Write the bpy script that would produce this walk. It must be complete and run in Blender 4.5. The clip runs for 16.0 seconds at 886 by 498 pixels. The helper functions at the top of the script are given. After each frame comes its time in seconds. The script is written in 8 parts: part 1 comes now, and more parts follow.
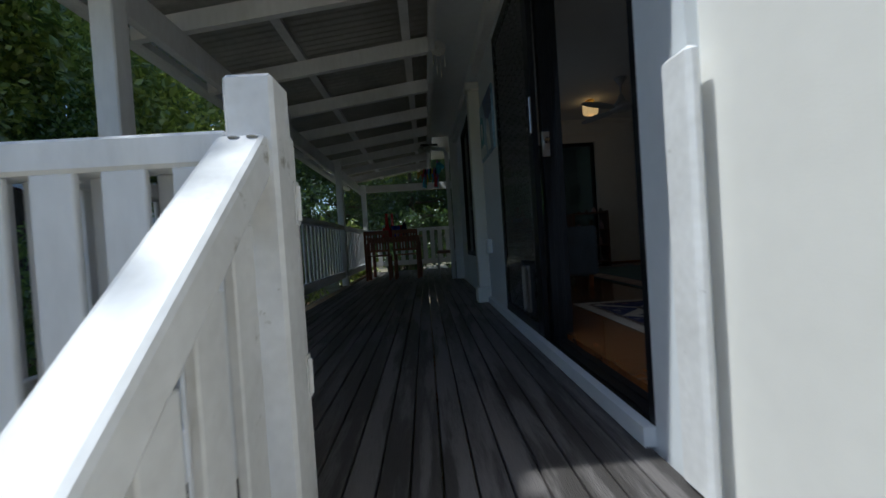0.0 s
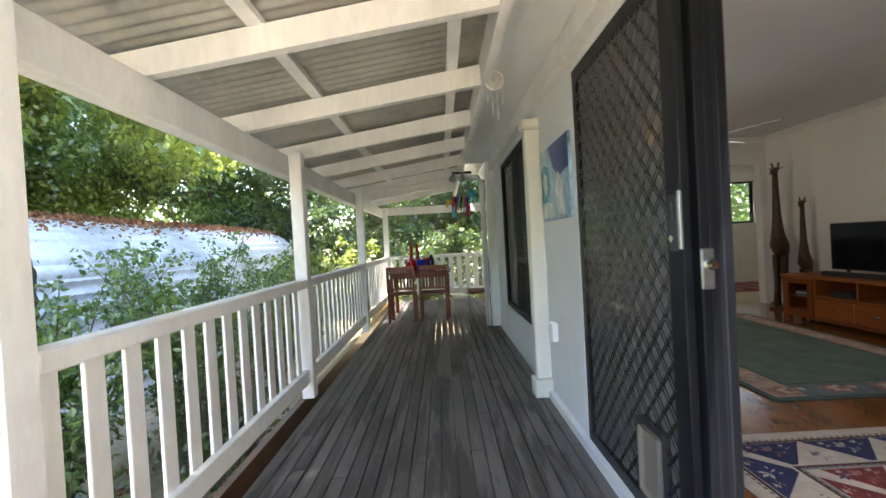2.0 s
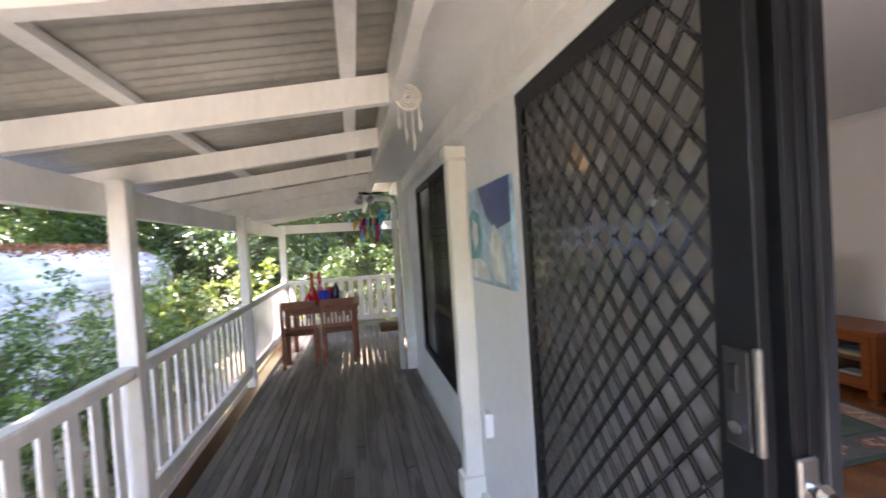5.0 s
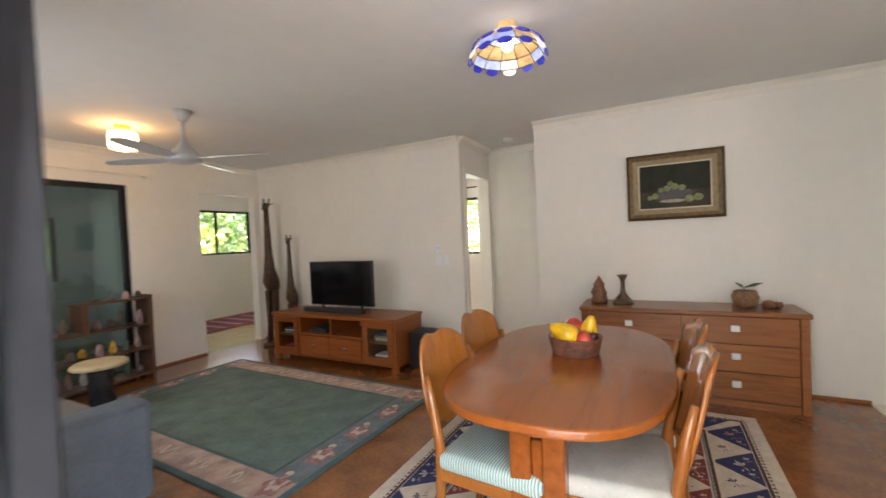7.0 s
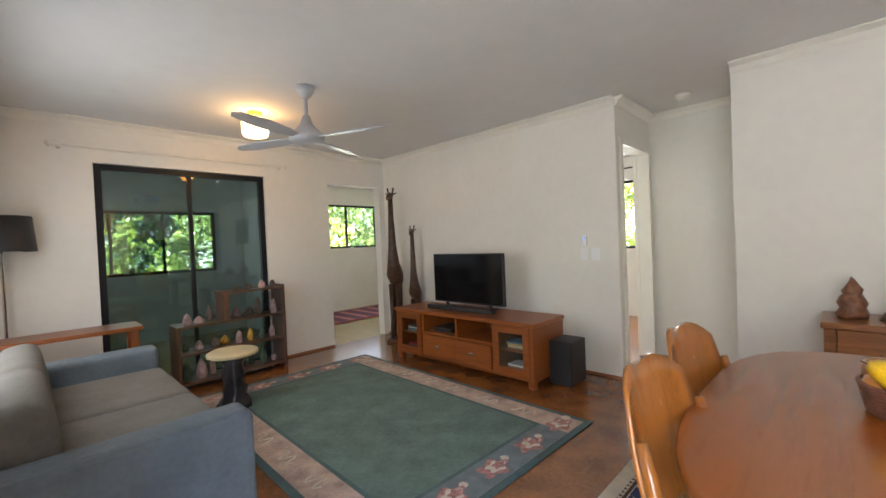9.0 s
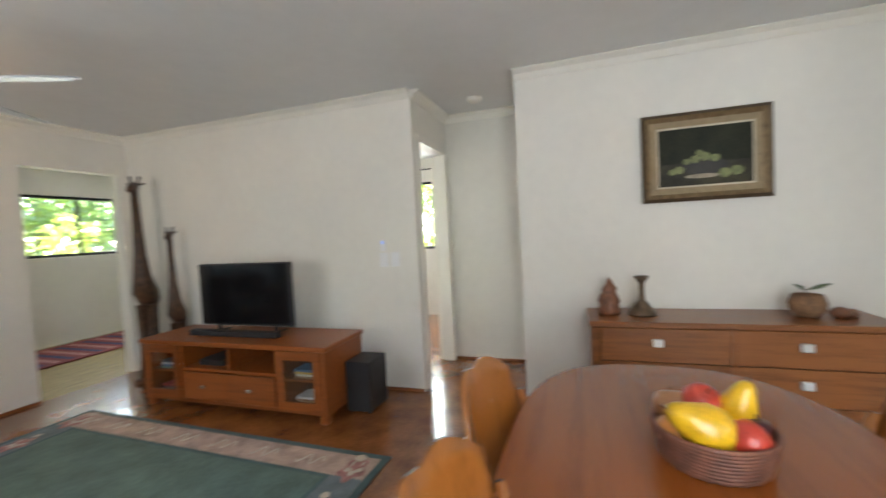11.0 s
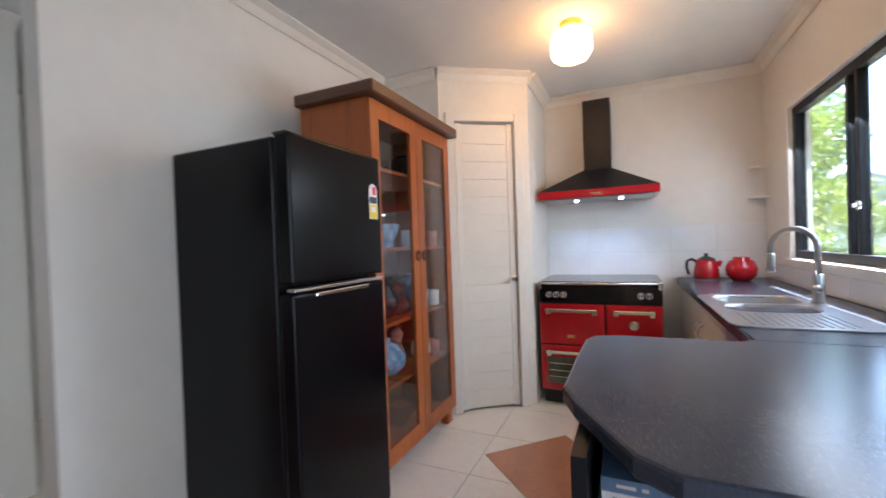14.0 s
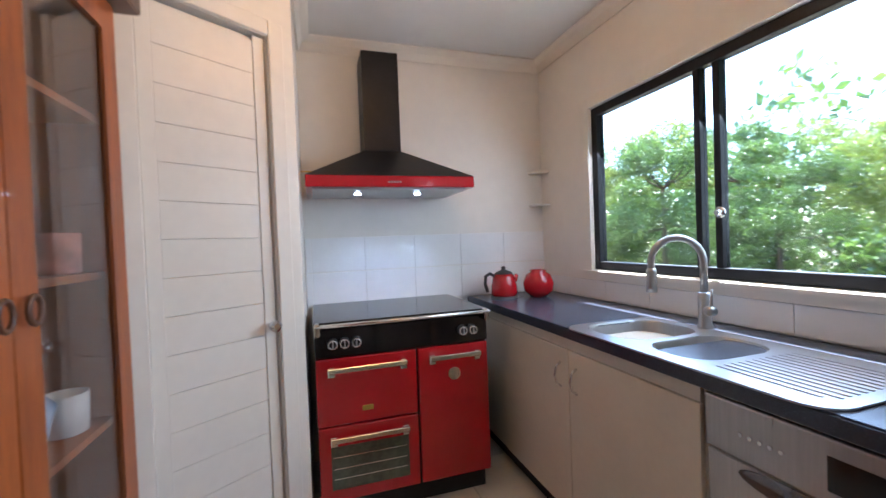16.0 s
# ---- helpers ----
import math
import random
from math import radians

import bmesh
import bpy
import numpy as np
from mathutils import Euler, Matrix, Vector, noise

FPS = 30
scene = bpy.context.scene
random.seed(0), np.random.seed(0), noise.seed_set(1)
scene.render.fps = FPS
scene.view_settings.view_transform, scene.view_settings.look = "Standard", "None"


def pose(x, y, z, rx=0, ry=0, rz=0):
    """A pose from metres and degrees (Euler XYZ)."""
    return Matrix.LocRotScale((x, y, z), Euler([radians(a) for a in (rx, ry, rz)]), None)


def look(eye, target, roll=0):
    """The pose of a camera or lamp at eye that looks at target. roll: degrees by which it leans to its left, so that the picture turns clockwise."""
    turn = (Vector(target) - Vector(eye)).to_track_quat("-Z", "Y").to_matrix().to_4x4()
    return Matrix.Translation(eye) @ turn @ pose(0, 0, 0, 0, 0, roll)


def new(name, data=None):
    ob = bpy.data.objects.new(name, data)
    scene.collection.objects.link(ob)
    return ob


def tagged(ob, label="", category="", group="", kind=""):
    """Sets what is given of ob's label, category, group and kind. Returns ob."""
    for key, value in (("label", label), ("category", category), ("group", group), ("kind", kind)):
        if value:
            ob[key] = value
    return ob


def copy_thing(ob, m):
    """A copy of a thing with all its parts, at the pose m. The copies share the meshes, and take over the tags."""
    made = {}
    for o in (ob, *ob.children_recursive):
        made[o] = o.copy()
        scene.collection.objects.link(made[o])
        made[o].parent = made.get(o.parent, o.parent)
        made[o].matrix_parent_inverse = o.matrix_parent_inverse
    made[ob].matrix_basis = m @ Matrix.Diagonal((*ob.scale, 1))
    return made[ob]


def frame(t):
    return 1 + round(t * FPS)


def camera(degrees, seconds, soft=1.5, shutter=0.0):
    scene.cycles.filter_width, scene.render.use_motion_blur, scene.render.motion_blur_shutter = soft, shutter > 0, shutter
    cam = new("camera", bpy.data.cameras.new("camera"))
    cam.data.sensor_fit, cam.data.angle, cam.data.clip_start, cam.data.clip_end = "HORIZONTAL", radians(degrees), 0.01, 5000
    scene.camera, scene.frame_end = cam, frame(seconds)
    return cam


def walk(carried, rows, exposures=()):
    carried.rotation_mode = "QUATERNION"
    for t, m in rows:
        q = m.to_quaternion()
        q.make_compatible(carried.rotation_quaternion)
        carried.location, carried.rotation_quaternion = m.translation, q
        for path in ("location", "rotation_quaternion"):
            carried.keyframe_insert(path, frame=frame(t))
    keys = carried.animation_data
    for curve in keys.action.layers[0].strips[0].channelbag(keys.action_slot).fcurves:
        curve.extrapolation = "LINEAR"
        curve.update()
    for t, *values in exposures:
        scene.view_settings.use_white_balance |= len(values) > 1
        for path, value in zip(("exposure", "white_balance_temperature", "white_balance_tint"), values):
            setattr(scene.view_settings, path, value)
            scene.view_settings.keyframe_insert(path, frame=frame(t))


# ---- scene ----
cam = camera(94.9, 16.0, shutter=0.4)
PATH = [
    (0, (0.771, 0.634, 0.529), (0.855, 2.632, 0.496), -3.7),
    (0.5, (0.752, 0.943, 0.639), (0.794, 2.942, 0.62), -3.4),
    (1, (0.705, 1.165, 0.812), (0.726, 3.165, 0.793), -3.2),
    (1.5, (0.687, 1.322, 0.997), (0.704, 3.322, 0.968), -3.2),
    (2, (0.595, 1.453, 1.133), (0.599, 3.453, 1.104), -3.2),
    (2.5, (0.531, 1.575, 1.256), (0.479, 3.574, 1.232), -3.0),
    (3, (0.555, 1.728, 1.323), (0.4, 3.722, 1.299), -2.9),
    (3.2, (0.555, 1.77, 1.375), (0.356, 3.76, 1.348), -2.9),
    (5.3, (0.784, 2.227, 1.479), (1.443, 4.115, 1.436), -3.5),
    (5.5, (0.86, 2.236, 1.456), (1.694, 4.053, 1.412), -3.4),
    (6, (1.038, 2.225, 1.406), (2.297, 3.778, 1.364), -3.4),
    (6.5, (1.183, 2.201, 1.363), (2.74, 3.456, 1.311), -2.9),
    (7, (1.374, 2.296, 1.309), (3.143, 3.228, 1.262), -2.5),
    (7.5, (1.506, 2.401, 1.277), (3.341, 3.195, 1.236), -2.1),
    (8, (1.664, 2.591, 1.244), (3.275, 3.776, 1.2), -2.2),
    (8.2, (1.687, 2.62, 1.232), (3.118, 4.018, 1.2), -2.4),
    (10.3, (2.172, 3.07, 1.244), (3.643, 4.424, 1.189), -3.3),
    (10.5, (2.223, 3.047, 1.239), (3.843, 4.219, 1.186), -3.2),
    (10.8, (2.277, 2.992, 1.271), (4.084, 3.847, 1.194), -2.9),
    (11, (2.335, 2.925, 1.289), (4.23, 3.56, 1.199), -3.0),
    (11.5, (2.420, 2.760, 1.270), (4.419, 2.783, 1.196), -2.3),
    (12, (2.436, 2.560, 1.248), (4.362, 2.021, 1.200), -2.1),
    (12.4, (2.404, 2.235, 1.227), (4.23, 1.42, 1.192), -2.1),
    (12.5, (2.427, 2.218, 1.226), (4.207, 1.306, 1.195), -2.1),
    (13, (2.403, 1.995, 1.238), (3.944, 0.72, 1.204), -2.2),
    (13.5, (2.394, 1.779, 1.222), (3.619, 0.198, 1.195), -2.2),
    (14, (2.557, 1.553, 1.196), (3.389, -0.266, 1.171), -2.0),
    (14.5, (2.747, 1.329, 1.205), (3.208, -0.617, 1.187), -2.1),
    (15, (2.87, 1.01, 1.224), (2.971, -0.987, 1.19), -2.1),
    (15.5, (2.993, 0.665, 1.241), (2.739, -1.319, 1.225), -2.2),
    (16, (3.148, 0.381, 1.23), (2.545, -1.525, 1.192), -2.2),
]
walk(cam, [(t, look(eye, target, roll)) for t, eye, target, roll in PATH],
     [(0.0, 0.1, 5600, 5), (0.5, 0.7, 5800, 6), (1.0, 2.05, 6700, 10), (1.5, 3.2, 7000, 13), (2.5, 3.75, 7000, 13), (5.3, 4.0, 6800, 28), (6.0, 4.45, 7400, 30), (6.5, 4.65, 8000, 30), (7.0, 4.8, 7100, 17), (7.5, 4.85, 6600, 13), (8.2, 4.9, 6800, 13), (10.3, 4.95, 6300, 11), (11.0, 4.95, 6400, 10), (12.0, 4.75, 6700, 13), (12.5, 4.6, 6600, 13), (13.5, 4.4, 6000, 14), (14.0, 4.25, 5900, 15), (14.5, 4.15, 5700, 17), (15.0, 4.15, 5500, 18), (15.5, 4.2, 5900, 17), (16.0, 4.1, 5650, 15)])

# ---- world, sun and large lights ----
SUN_EL, SUN_AZ = 63.0, -102.0   # azimuth in degrees clockwise from +y
world = bpy.data.worlds.new("sky")
scene.world = world
world.use_nodes = True
wn = world.node_tree.nodes
sky = wn.new("ShaderNodeTexSky")
sky.sky_type = 'NISHITA'
sky.sun_disc = False
sky.sun_elevation, sky.sun_rotation = radians(SUN_EL), radians(SUN_AZ)
world.node_tree.links.new(sky.outputs[0], wn["Background"].inputs[0])
wn["Background"].inputs[1].default_value = 0.15


def lamp(name, kind, m, power, colour=(1, 1, 1), **more):
    data = bpy.data.lights.new(name, kind)
    data.energy, data.color = power, colour
    for key, value in more.items():
        if key == "size":
            data.shape, (data.size, data.size_y) = 'RECTANGLE', value
        elif key == "radius":
            data.shadow_soft_size = value
        elif key == "angle":
            data.angle = value
        elif key == "cone":
            data.spot_size, data.spot_blend = radians(value), 0.6
    ob = new(name, data)
    ob.matrix_world = m
    return ob


sun_dir = Vector((math.sin(radians(SUN_AZ)) * math.cos(radians(SUN_EL)), math.cos(radians(SUN_AZ)) * math.cos(radians(SUN_EL)), math.sin(radians(SUN_EL))))
lamp("sun", 'SUN', look(sun_dir * 50, (0, 0, 0)), 3.6, (1, 0.95, 0.87), angle=radians(0.6))
SKYC = (0.90, 0.96, 1.0)
lamp("sky_in_front_door", 'AREA', look((1.50, 2.23, 1.1), (3, 2.3, 0.95)), 1.5, SKYC, size=(1.0, 1.9))
lamp("sky_in_front_window", 'AREA', look((1.52, 5.7, 1.2), (3, 5.7, 1.0)), 0.95, SKYC, size=(1.5, 1.5))
lamp("sky_in_kitchen_window", 'AREA', look((1.50, -0.85, 1.5), (3, -0.85, 0.25)), 1.4, SKYC, size=(1.3, 0.85))
lamp("sky_in_bedroom_window", 'AREA', look((8.15, 5.55, 1.5), (7, 5.4, 1.3)), 2.0, SKYC, size=(1.2, 0.9))
lamp("sky_in_hall_window", 'AREA', look((6.4, 9.75, 1.6), (6.4, 8, 1.3)), 0.7, SKYC, size=(1.3, 0.8))
lamp("sky_in_laundry_window", 'AREA', look((8.15, -0.9, 1.5), (7, -0.9, 1.3)), 2.0, SKYC, size=(1.2, 0.8))
lamp("sky_in_sunroom_window", 'AREA', look((2.95, 9.73, 1.4), (2.95, 8, 1.1)), 0.25, SKYC, size=(1.6, 0.8))
WARM = (1.0, 0.40, 0.07)
lamp("living_globe_light", 'POINT', pose(3.22, 6.32, 2.17), 0.085, WARM, radius=0.07)
lamp("kitchen_globe_light", 'POINT', pose(2.82, -0.83, 2.17), 0.31, WARM, radius=0.07)
lamp("dining_lamp_light", 'POINT', pose(3.42, 2.95, 2.28), 0.0008, (1, 0.9, 0.75), radius=0.04)
for hx in (2.60, 2.92):
    lamp("hood_spot_light", 'SPOT', look((hx, -1.775, 1.478), (hx, -1.93, 0.9)), 0.34, (0.55, 0.74, 1.0), cone=75, radius=0.02)


# ---- materials ----
def mat(name, colour, rough=0.6, metal=0.0, vary=0.12, scale=6.0, bump=0.0, bscale=60.0, stretch=(1, 1, 1), spec=0.5, coat=0.0, dark=None, emit=0.0, emit_colour=None, per_object=0.0, alpha=1.0, transmission=0.0, spots=None, spot_scale=30.0, spot_cut=0.66, world=False):
    """A surface with colour variation at two scales and fine relief."""
    m = bpy.data.materials.new(name)
    m.use_nodes = True
    nt = m.node_tree
    n, l = nt.nodes, nt.links
    b = n["Principled BSDF"]
    c = (*colour, 1)
    b.inputs["Base Color"].default_value = c
    b.inputs["Roughness"].default_value = rough
    b.inputs["Metallic"].default_value = metal
    b.inputs["Specular IOR Level"].default_value = spec
    b.inputs["Coat Weight"].default_value = coat
    b.inputs["Alpha"].default_value = alpha
    b.inputs["Transmission Weight"].default_value = transmission
    if emit:
        b.inputs["Emission Color"].default_value = (*(emit_colour or colour), 1)
        b.inputs["Emission Strength"].default_value = emit
    tc = n.new("ShaderNodeTexCoord")
    mp = n.new("ShaderNodeMapping")
    mp.inputs["Scale"].default_value = stretch
    coords = n.new("ShaderNodeNewGeometry").outputs["Position"] if world else tc.outputs["Object"]
    l.new(coords, mp.inputs[0])
    if vary:
        n1, n2 = n.new("ShaderNodeTexNoise"), n.new("ShaderNodeTexNoise")
        n1.inputs["Scale"].default_value, n2.inputs["Scale"].default_value = scale, scale * 9
        n1.inputs["Detail"].default_value, n2.inputs["Detail"].default_value = 5, 4
        l.new(mp.outputs[0], n1.inputs[0]), l.new(mp.outputs[0], n2.inputs[0])
        add = n.new("ShaderNodeMath")
        add.operation = 'MULTIPLY_ADD'
        l.new(n2.outputs[0], add.inputs[0])
        add.inputs[1].default_value = 0.5
        l.new(n1.outputs[0], add.inputs[2])
        src = add.outputs[0]
        if per_object:
            info = n.new("ShaderNodeObjectInfo")
            a2 = n.new("ShaderNodeMath")
            a2.operation = 'MULTIPLY_ADD'
            l.new(info.outputs["Random"], a2.inputs[0])
            a2.inputs[1].default_value = per_object
            l.new(src, a2.inputs[2])
            src = a2.outputs[0]
        ramp = n.new("ShaderNodeValToRGB")
        lo = dark or tuple(v * (1 - 2 * vary) for v in colour)
        hi = tuple(min(1, v * (1 + vary)) for v in colour)
        ramp.color_ramp.elements[0].position, ramp.color_ramp.elements[0].color = 0.45, (*[max(0, v) for v in lo], 1)
        ramp.color_ramp.elements[1].position, ramp.color_ramp.elements[1].color = 1.05 + per_object * 0.5, (*hi, 1)
        l.new(src, ramp.inputs[0])
        out = ramp.outputs[0]
        if spots:
            # worn or stained patches with ragged edges
            n4, edge, mix = n.new("ShaderNodeTexNoise"), n.new("ShaderNodeMapRange"), n.new("ShaderNodeMix")
            n4.inputs["Scale"].default_value, n4.inputs["Detail"].default_value = spot_scale, 7
            n4.inputs["Roughness"].default_value = 0.65
            l.new(mp.outputs[0] if world else coords, n4.inputs[0])
            edge.inputs["From Min"].default_value, edge.inputs["From Max"].default_value = spot_cut, spot_cut + 0.06
            l.new(n4.outputs[0], edge.inputs[0])
            mix.data_type = 'RGBA'
            mix.inputs[7].default_value = (*spots, 1)
            l.new(edge.outputs[0], mix.inputs[0]), l.new(out, mix.inputs[6])
            out = mix.outputs[2]
        l.new(out, b.inputs["Base Color"])
        rr = n.new("ShaderNodeMapRange")
        rr.inputs["To Min"].default_value, rr.inputs["To Max"].default_value = rough * 0.8, min(1, rough * 1.25)
        l.new(n1.outputs[0], rr.inputs[0])
        l.new(rr.outputs[0], b.inputs["Roughness"])
    if bump:
        n3 = n.new("ShaderNodeTexNoise")
        n3.inputs["Scale"].default_value, n3.inputs["Detail"].default_value = bscale, 5
        l.new(mp.outputs[0], n3.inputs[0])
        bp = n.new("ShaderNodeBump")
        bp.inputs["Strength"].default_value, bp.inputs["Distance"].default_value = bump, 0.01
        l.new(n3.outputs[0], bp.inputs["Height"])
        l.new(bp.outputs[0], b.inputs["Normal"])
    return m


def glass_mat(name, tint=(1, 1, 1), gloss=0.08):
    m = bpy.data.materials.new(name)
    m.use_nodes = True
    n, l = m.node_tree.nodes, m.node_tree.links
    n.remove(n["Principled BSDF"])
    tr, gl, mx, lw = n.new("ShaderNodeBsdfTransparent"), n.new("ShaderNodeBsdfGlossy"), n.new("ShaderNodeMixShader"), n.new("ShaderNodeLayerWeight")
    tr.inputs[0].default_value = (*tint, 1)
    gl.inputs["Roughness"].default_value = 0.02
    pw = n.new("ShaderNodeMath")
    pw.operation = 'POWER'
    pw.inputs[1].default_value = 4.0
    ma = n.new("ShaderNodeMath")
    ma.operation = 'MULTIPLY_ADD'
    ma.inputs[1].default_value, ma.inputs[2].default_value = 0.5, gloss * 0.5
    l.new(lw.outputs["Facing"], pw.inputs[0]), l.new(pw.outputs[0], ma.inputs[0])
    l.new(ma.outputs[0], mx.inputs[0]), l.new(tr.outputs[0], mx.inputs[1]), l.new(gl.outputs[0], mx.inputs[2])
    l.new(mx.outputs[0], n["Material Output"].inputs[0])
    return m


def wood(name, c1, c2, rough=0.35, grain=(1, 14, 14), scale=3.0, coat=0.3, per_object=0.25):
    return mat(name, c2, rough, vary=0.2, scale=scale, bump=0.08, bscale=30, stretch=grain, coat=coat, dark=c1, per_object=per_object)


M = {}
M["wall"] = mat("wall_paint", (0.80, 0.775, 0.715), 0.65, vary=0.03, scale=1.5, bump=0.05, bscale=180)
M["ceiling"] = mat("ceiling_paint", (0.74, 0.735, 0.72), 0.75, vary=0.03, scale=1.0, bump=0.04, bscale=120)
M["trim"] = mat("trim_paint", (0.80, 0.77, 0.70), 0.4, vary=0.03, scale=3)
M["cladding"] = mat("exterior_white_paint", (0.80, 0.82, 0.83), 0.5, vary=0.04, scale=2.0, bump=0.05, bscale=90)
M["whitewood"] = mat("white_painted_timber", (0.80, 0.795, 0.785), 0.45, vary=0.10, scale=3.5, bump=0.2, bscale=40, stretch=(1, 1, 0.35), dark=(0.70, 0.69, 0.67), spots=(0.42, 0.38, 0.31), spot_scale=9.0, spot_cut=0.70)
M["wornwhite"] = mat("chipped_white_paint", (0.80, 0.79, 0.775), 0.45, vary=0.10, scale=4, bump=0.22, bscale=22, dark=(0.68, 0.665, 0.64), spots=(0.40, 0.37, 0.31), spot_scale=11.0, spot_cut=0.635)
M["deck"] = mat("weathered_deck_board", (0.125, 0.113, 0.107), 0.55, vary=0.3, scale=3, bump=0.45, bscale=45, stretch=(7, 0.7, 7), dark=(0.020, 0.017, 0.016), per_object=0.35, spots=(0.062, 0.055, 0.051), spot_scale=1.1, spot_cut=0.50, world=True)
M["cork"] = mat("varnished_floor", (0.27, 0.098, 0.028), 0.22, vary=0.2, scale=5, bump=0.03, bscale=70, dark=(0.12, 0.038, 0.011), coat=0.4)
M["tile"] = mat("cream_floor_tile", (0.80, 0.73, 0.62), 0.25, vary=0.05, scale=3, per_object=0.08)
M["orange_tile"] = mat("terracotta_tile", (0.48, 0.22, 0.12), 0.3, vary=0.12, scale=6)
M["white_tile"] = mat("white_wall_tile", (0.84, 0.84, 0.83), 0.15, vary=0.02, scale=4, per_object=0.03)
M["grout"] = mat("grout", (0.55, 0.50, 0.44), 0.9, vary=0.1)
M["oak"] = wood("honey_timber", (0.12, 0.030, 0.006), (0.235, 0.064, 0.012), 0.35, coat=0.12, grain=(14, 1, 14))
M["darkoak"] = wood("brown_timber", (0.12, 0.040, 0.011), (0.25, 0.090, 0.026), 0.35, grain=(14, 1, 14))
M["table"] = wood("polished_table_timber", (0.165, 0.040, 0.006), (0.225, 0.060, 0.010), 0.22, coat=0.3, scale=2.0)
M["chairwood"] = wood("chair_timber", (0.13, 0.038, 0.007), (0.27, 0.090, 0.016), 0.25, coat=0.5, grain=(7, 7, 1), per_object=0.45)
M["pine"] = wood("pine_cabinet_timber", (0.17, 0.040, 0.007), (0.34, 0.090, 0.016), 0.4, coat=0.1, grain=(12, 12, 1))
M["darkwood"] = wood("dark_stained_timber", (0.035, 0.014, 0.007), (0.10, 0.042, 0.020), 0.4)
M["black"] = mat("black_aluminium", (0.012, 0.013, 0.016), 0.4, metal=0.0, vary=0.2, scale=8, spec=0.25)
M["fridge"] = mat("black_fridge_enamel", (0.004, 0.0045, 0.006), 0.22, vary=0.2, scale=2, bump=0.02, bscale=200, spec=0.20)
M["tv"] = mat("tv_screen", (0.006, 0.006, 0.007), 0.12, vary=0)
M["plastic"] = mat("black_plastic", (0.02, 0.02, 0.022), 0.5, vary=0.2)
M["chrome"] = mat("chrome", (0.75, 0.75, 0.76), 0.12, metal=1.0, vary=0)
# Darker steel: the shade inside the dishwasher's grip is painted in.
M["grip_shade_steel"] = mat("shaded_grip_steel", (0.16, 0.16, 0.17), 0.25, metal=0.9, vary=0.05)
M["steel"] = mat("brushed_steel", (0.45, 0.45, 0.45), 0.30, metal=1.0, vary=0.06, stretch=(1, 20, 1))
M["red"] = mat("red_enamel", (0.46, 0.006, 0.012), 0.18, vary=0.06, coat=0.6)
M["bench"] = mat("dark_laminate", (0.044, 0.055, 0.080), 0.25, spec=0.4, vary=0.2, scale=300, dark=(0.030, 0.038, 0.055))
M["cream"] = mat("cream_laminate", (0.70, 0.64, 0.53), 0.35, vary=0.03)
M["glass"] = glass_mat("window_glass")
M["smoke"] = glass_mat("cabinet_glass", (0.90, 0.91, 0.91), 0.16)
M["hallfloor"] = mat("honey_timber_floor", (0.45, 0.33, 0.14), 0.2, vary=0.2, scale=4, stretch=(1, 8, 1), coat=0.4)
M["taupe"] = mat("taupe_woven_upholstery", (0.17, 0.155, 0.135), 0.9, vary=0.15, scale=5, bump=0.35, bscale=400)
M["sofa"] = mat("blue_grey_upholstery", (0.135, 0.165, 0.19), 0.9, vary=0.15, scale=5, bump=0.35, bscale=400)
M["roofing"] = mat("galvanised_roofing", (0.42, 0.41, 0.37), 0.55, metal=0.1, vary=0.15, scale=3)
M["shed"] = mat("weathered_galvanised_iron", (0.56, 0.58, 0.60), 0.45, metal=0.15, vary=0.25, scale=1.2, dark=(0.30, 0.31, 0.32), spots=(0.22, 0.12, 0.07), spot_scale=3.0, spot_cut=0.66)
M["leaflitter"] = mat("leaf_litter", (0.30, 0.13, 0.06), 0.95, vary=0.4, scale=14, bump=0.6, bscale=60)
M["earth"] = mat("earth_and_grass", (0.30, 0.25, 0.18), 0.95, vary=0.4, scale=0.8, bump=0.7, bscale=14, dark=(0.13, 0.12, 0.06))
M["bark"] = mat("bark", (0.13, 0.095, 0.07), 0.9, vary=0.35, scale=6, bump=0.6, bscale=25, stretch=(1, 1, 0.3))


def leaf_mat(name, colour, dark):
    m = bpy.data.materials.new(name)
    m.use_nodes = True
    n, l = m.node_tree.nodes, m.node_tree.links
    n.remove(n["Principled BSDF"])
    geo, ramp = n.new("ShaderNodeNewGeometry"), n.new("ShaderNodeValToRGB")
    ramp.color_ramp.elements[0].color, ramp.color_ramp.elements[1].color = (*dark, 1), (*colour, 1)
    l.new(geo.outputs["Random Per Island"], ramp.inputs[0])
    d, t, g, mx, m2 = n.new("ShaderNodeBsdfDiffuse"), n.new("ShaderNodeBsdfTranslucent"), n.new("ShaderNodeBsdfGlossy"), n.new("ShaderNodeMixShader"), n.new("ShaderNodeMixShader")
    l.new(ramp.outputs[0], d.inputs[0]), l.new(ramp.outputs[0], t.inputs[0])
    g.inputs["Roughness"].default_value = 0.35
    mx.inputs[0].default_value, m2.inputs[0].default_value = 0.45, 0.09
    l.new(d.outputs[0], mx.inputs[1]), l.new(t.outputs[0], mx.inputs[2])
    l.new(mx.outputs[0], m2.inputs[1]), l.new(g.outputs[0], m2.inputs[2])
    l.new(m2.outputs[0], n["Material Output"].inputs[0])
    return m


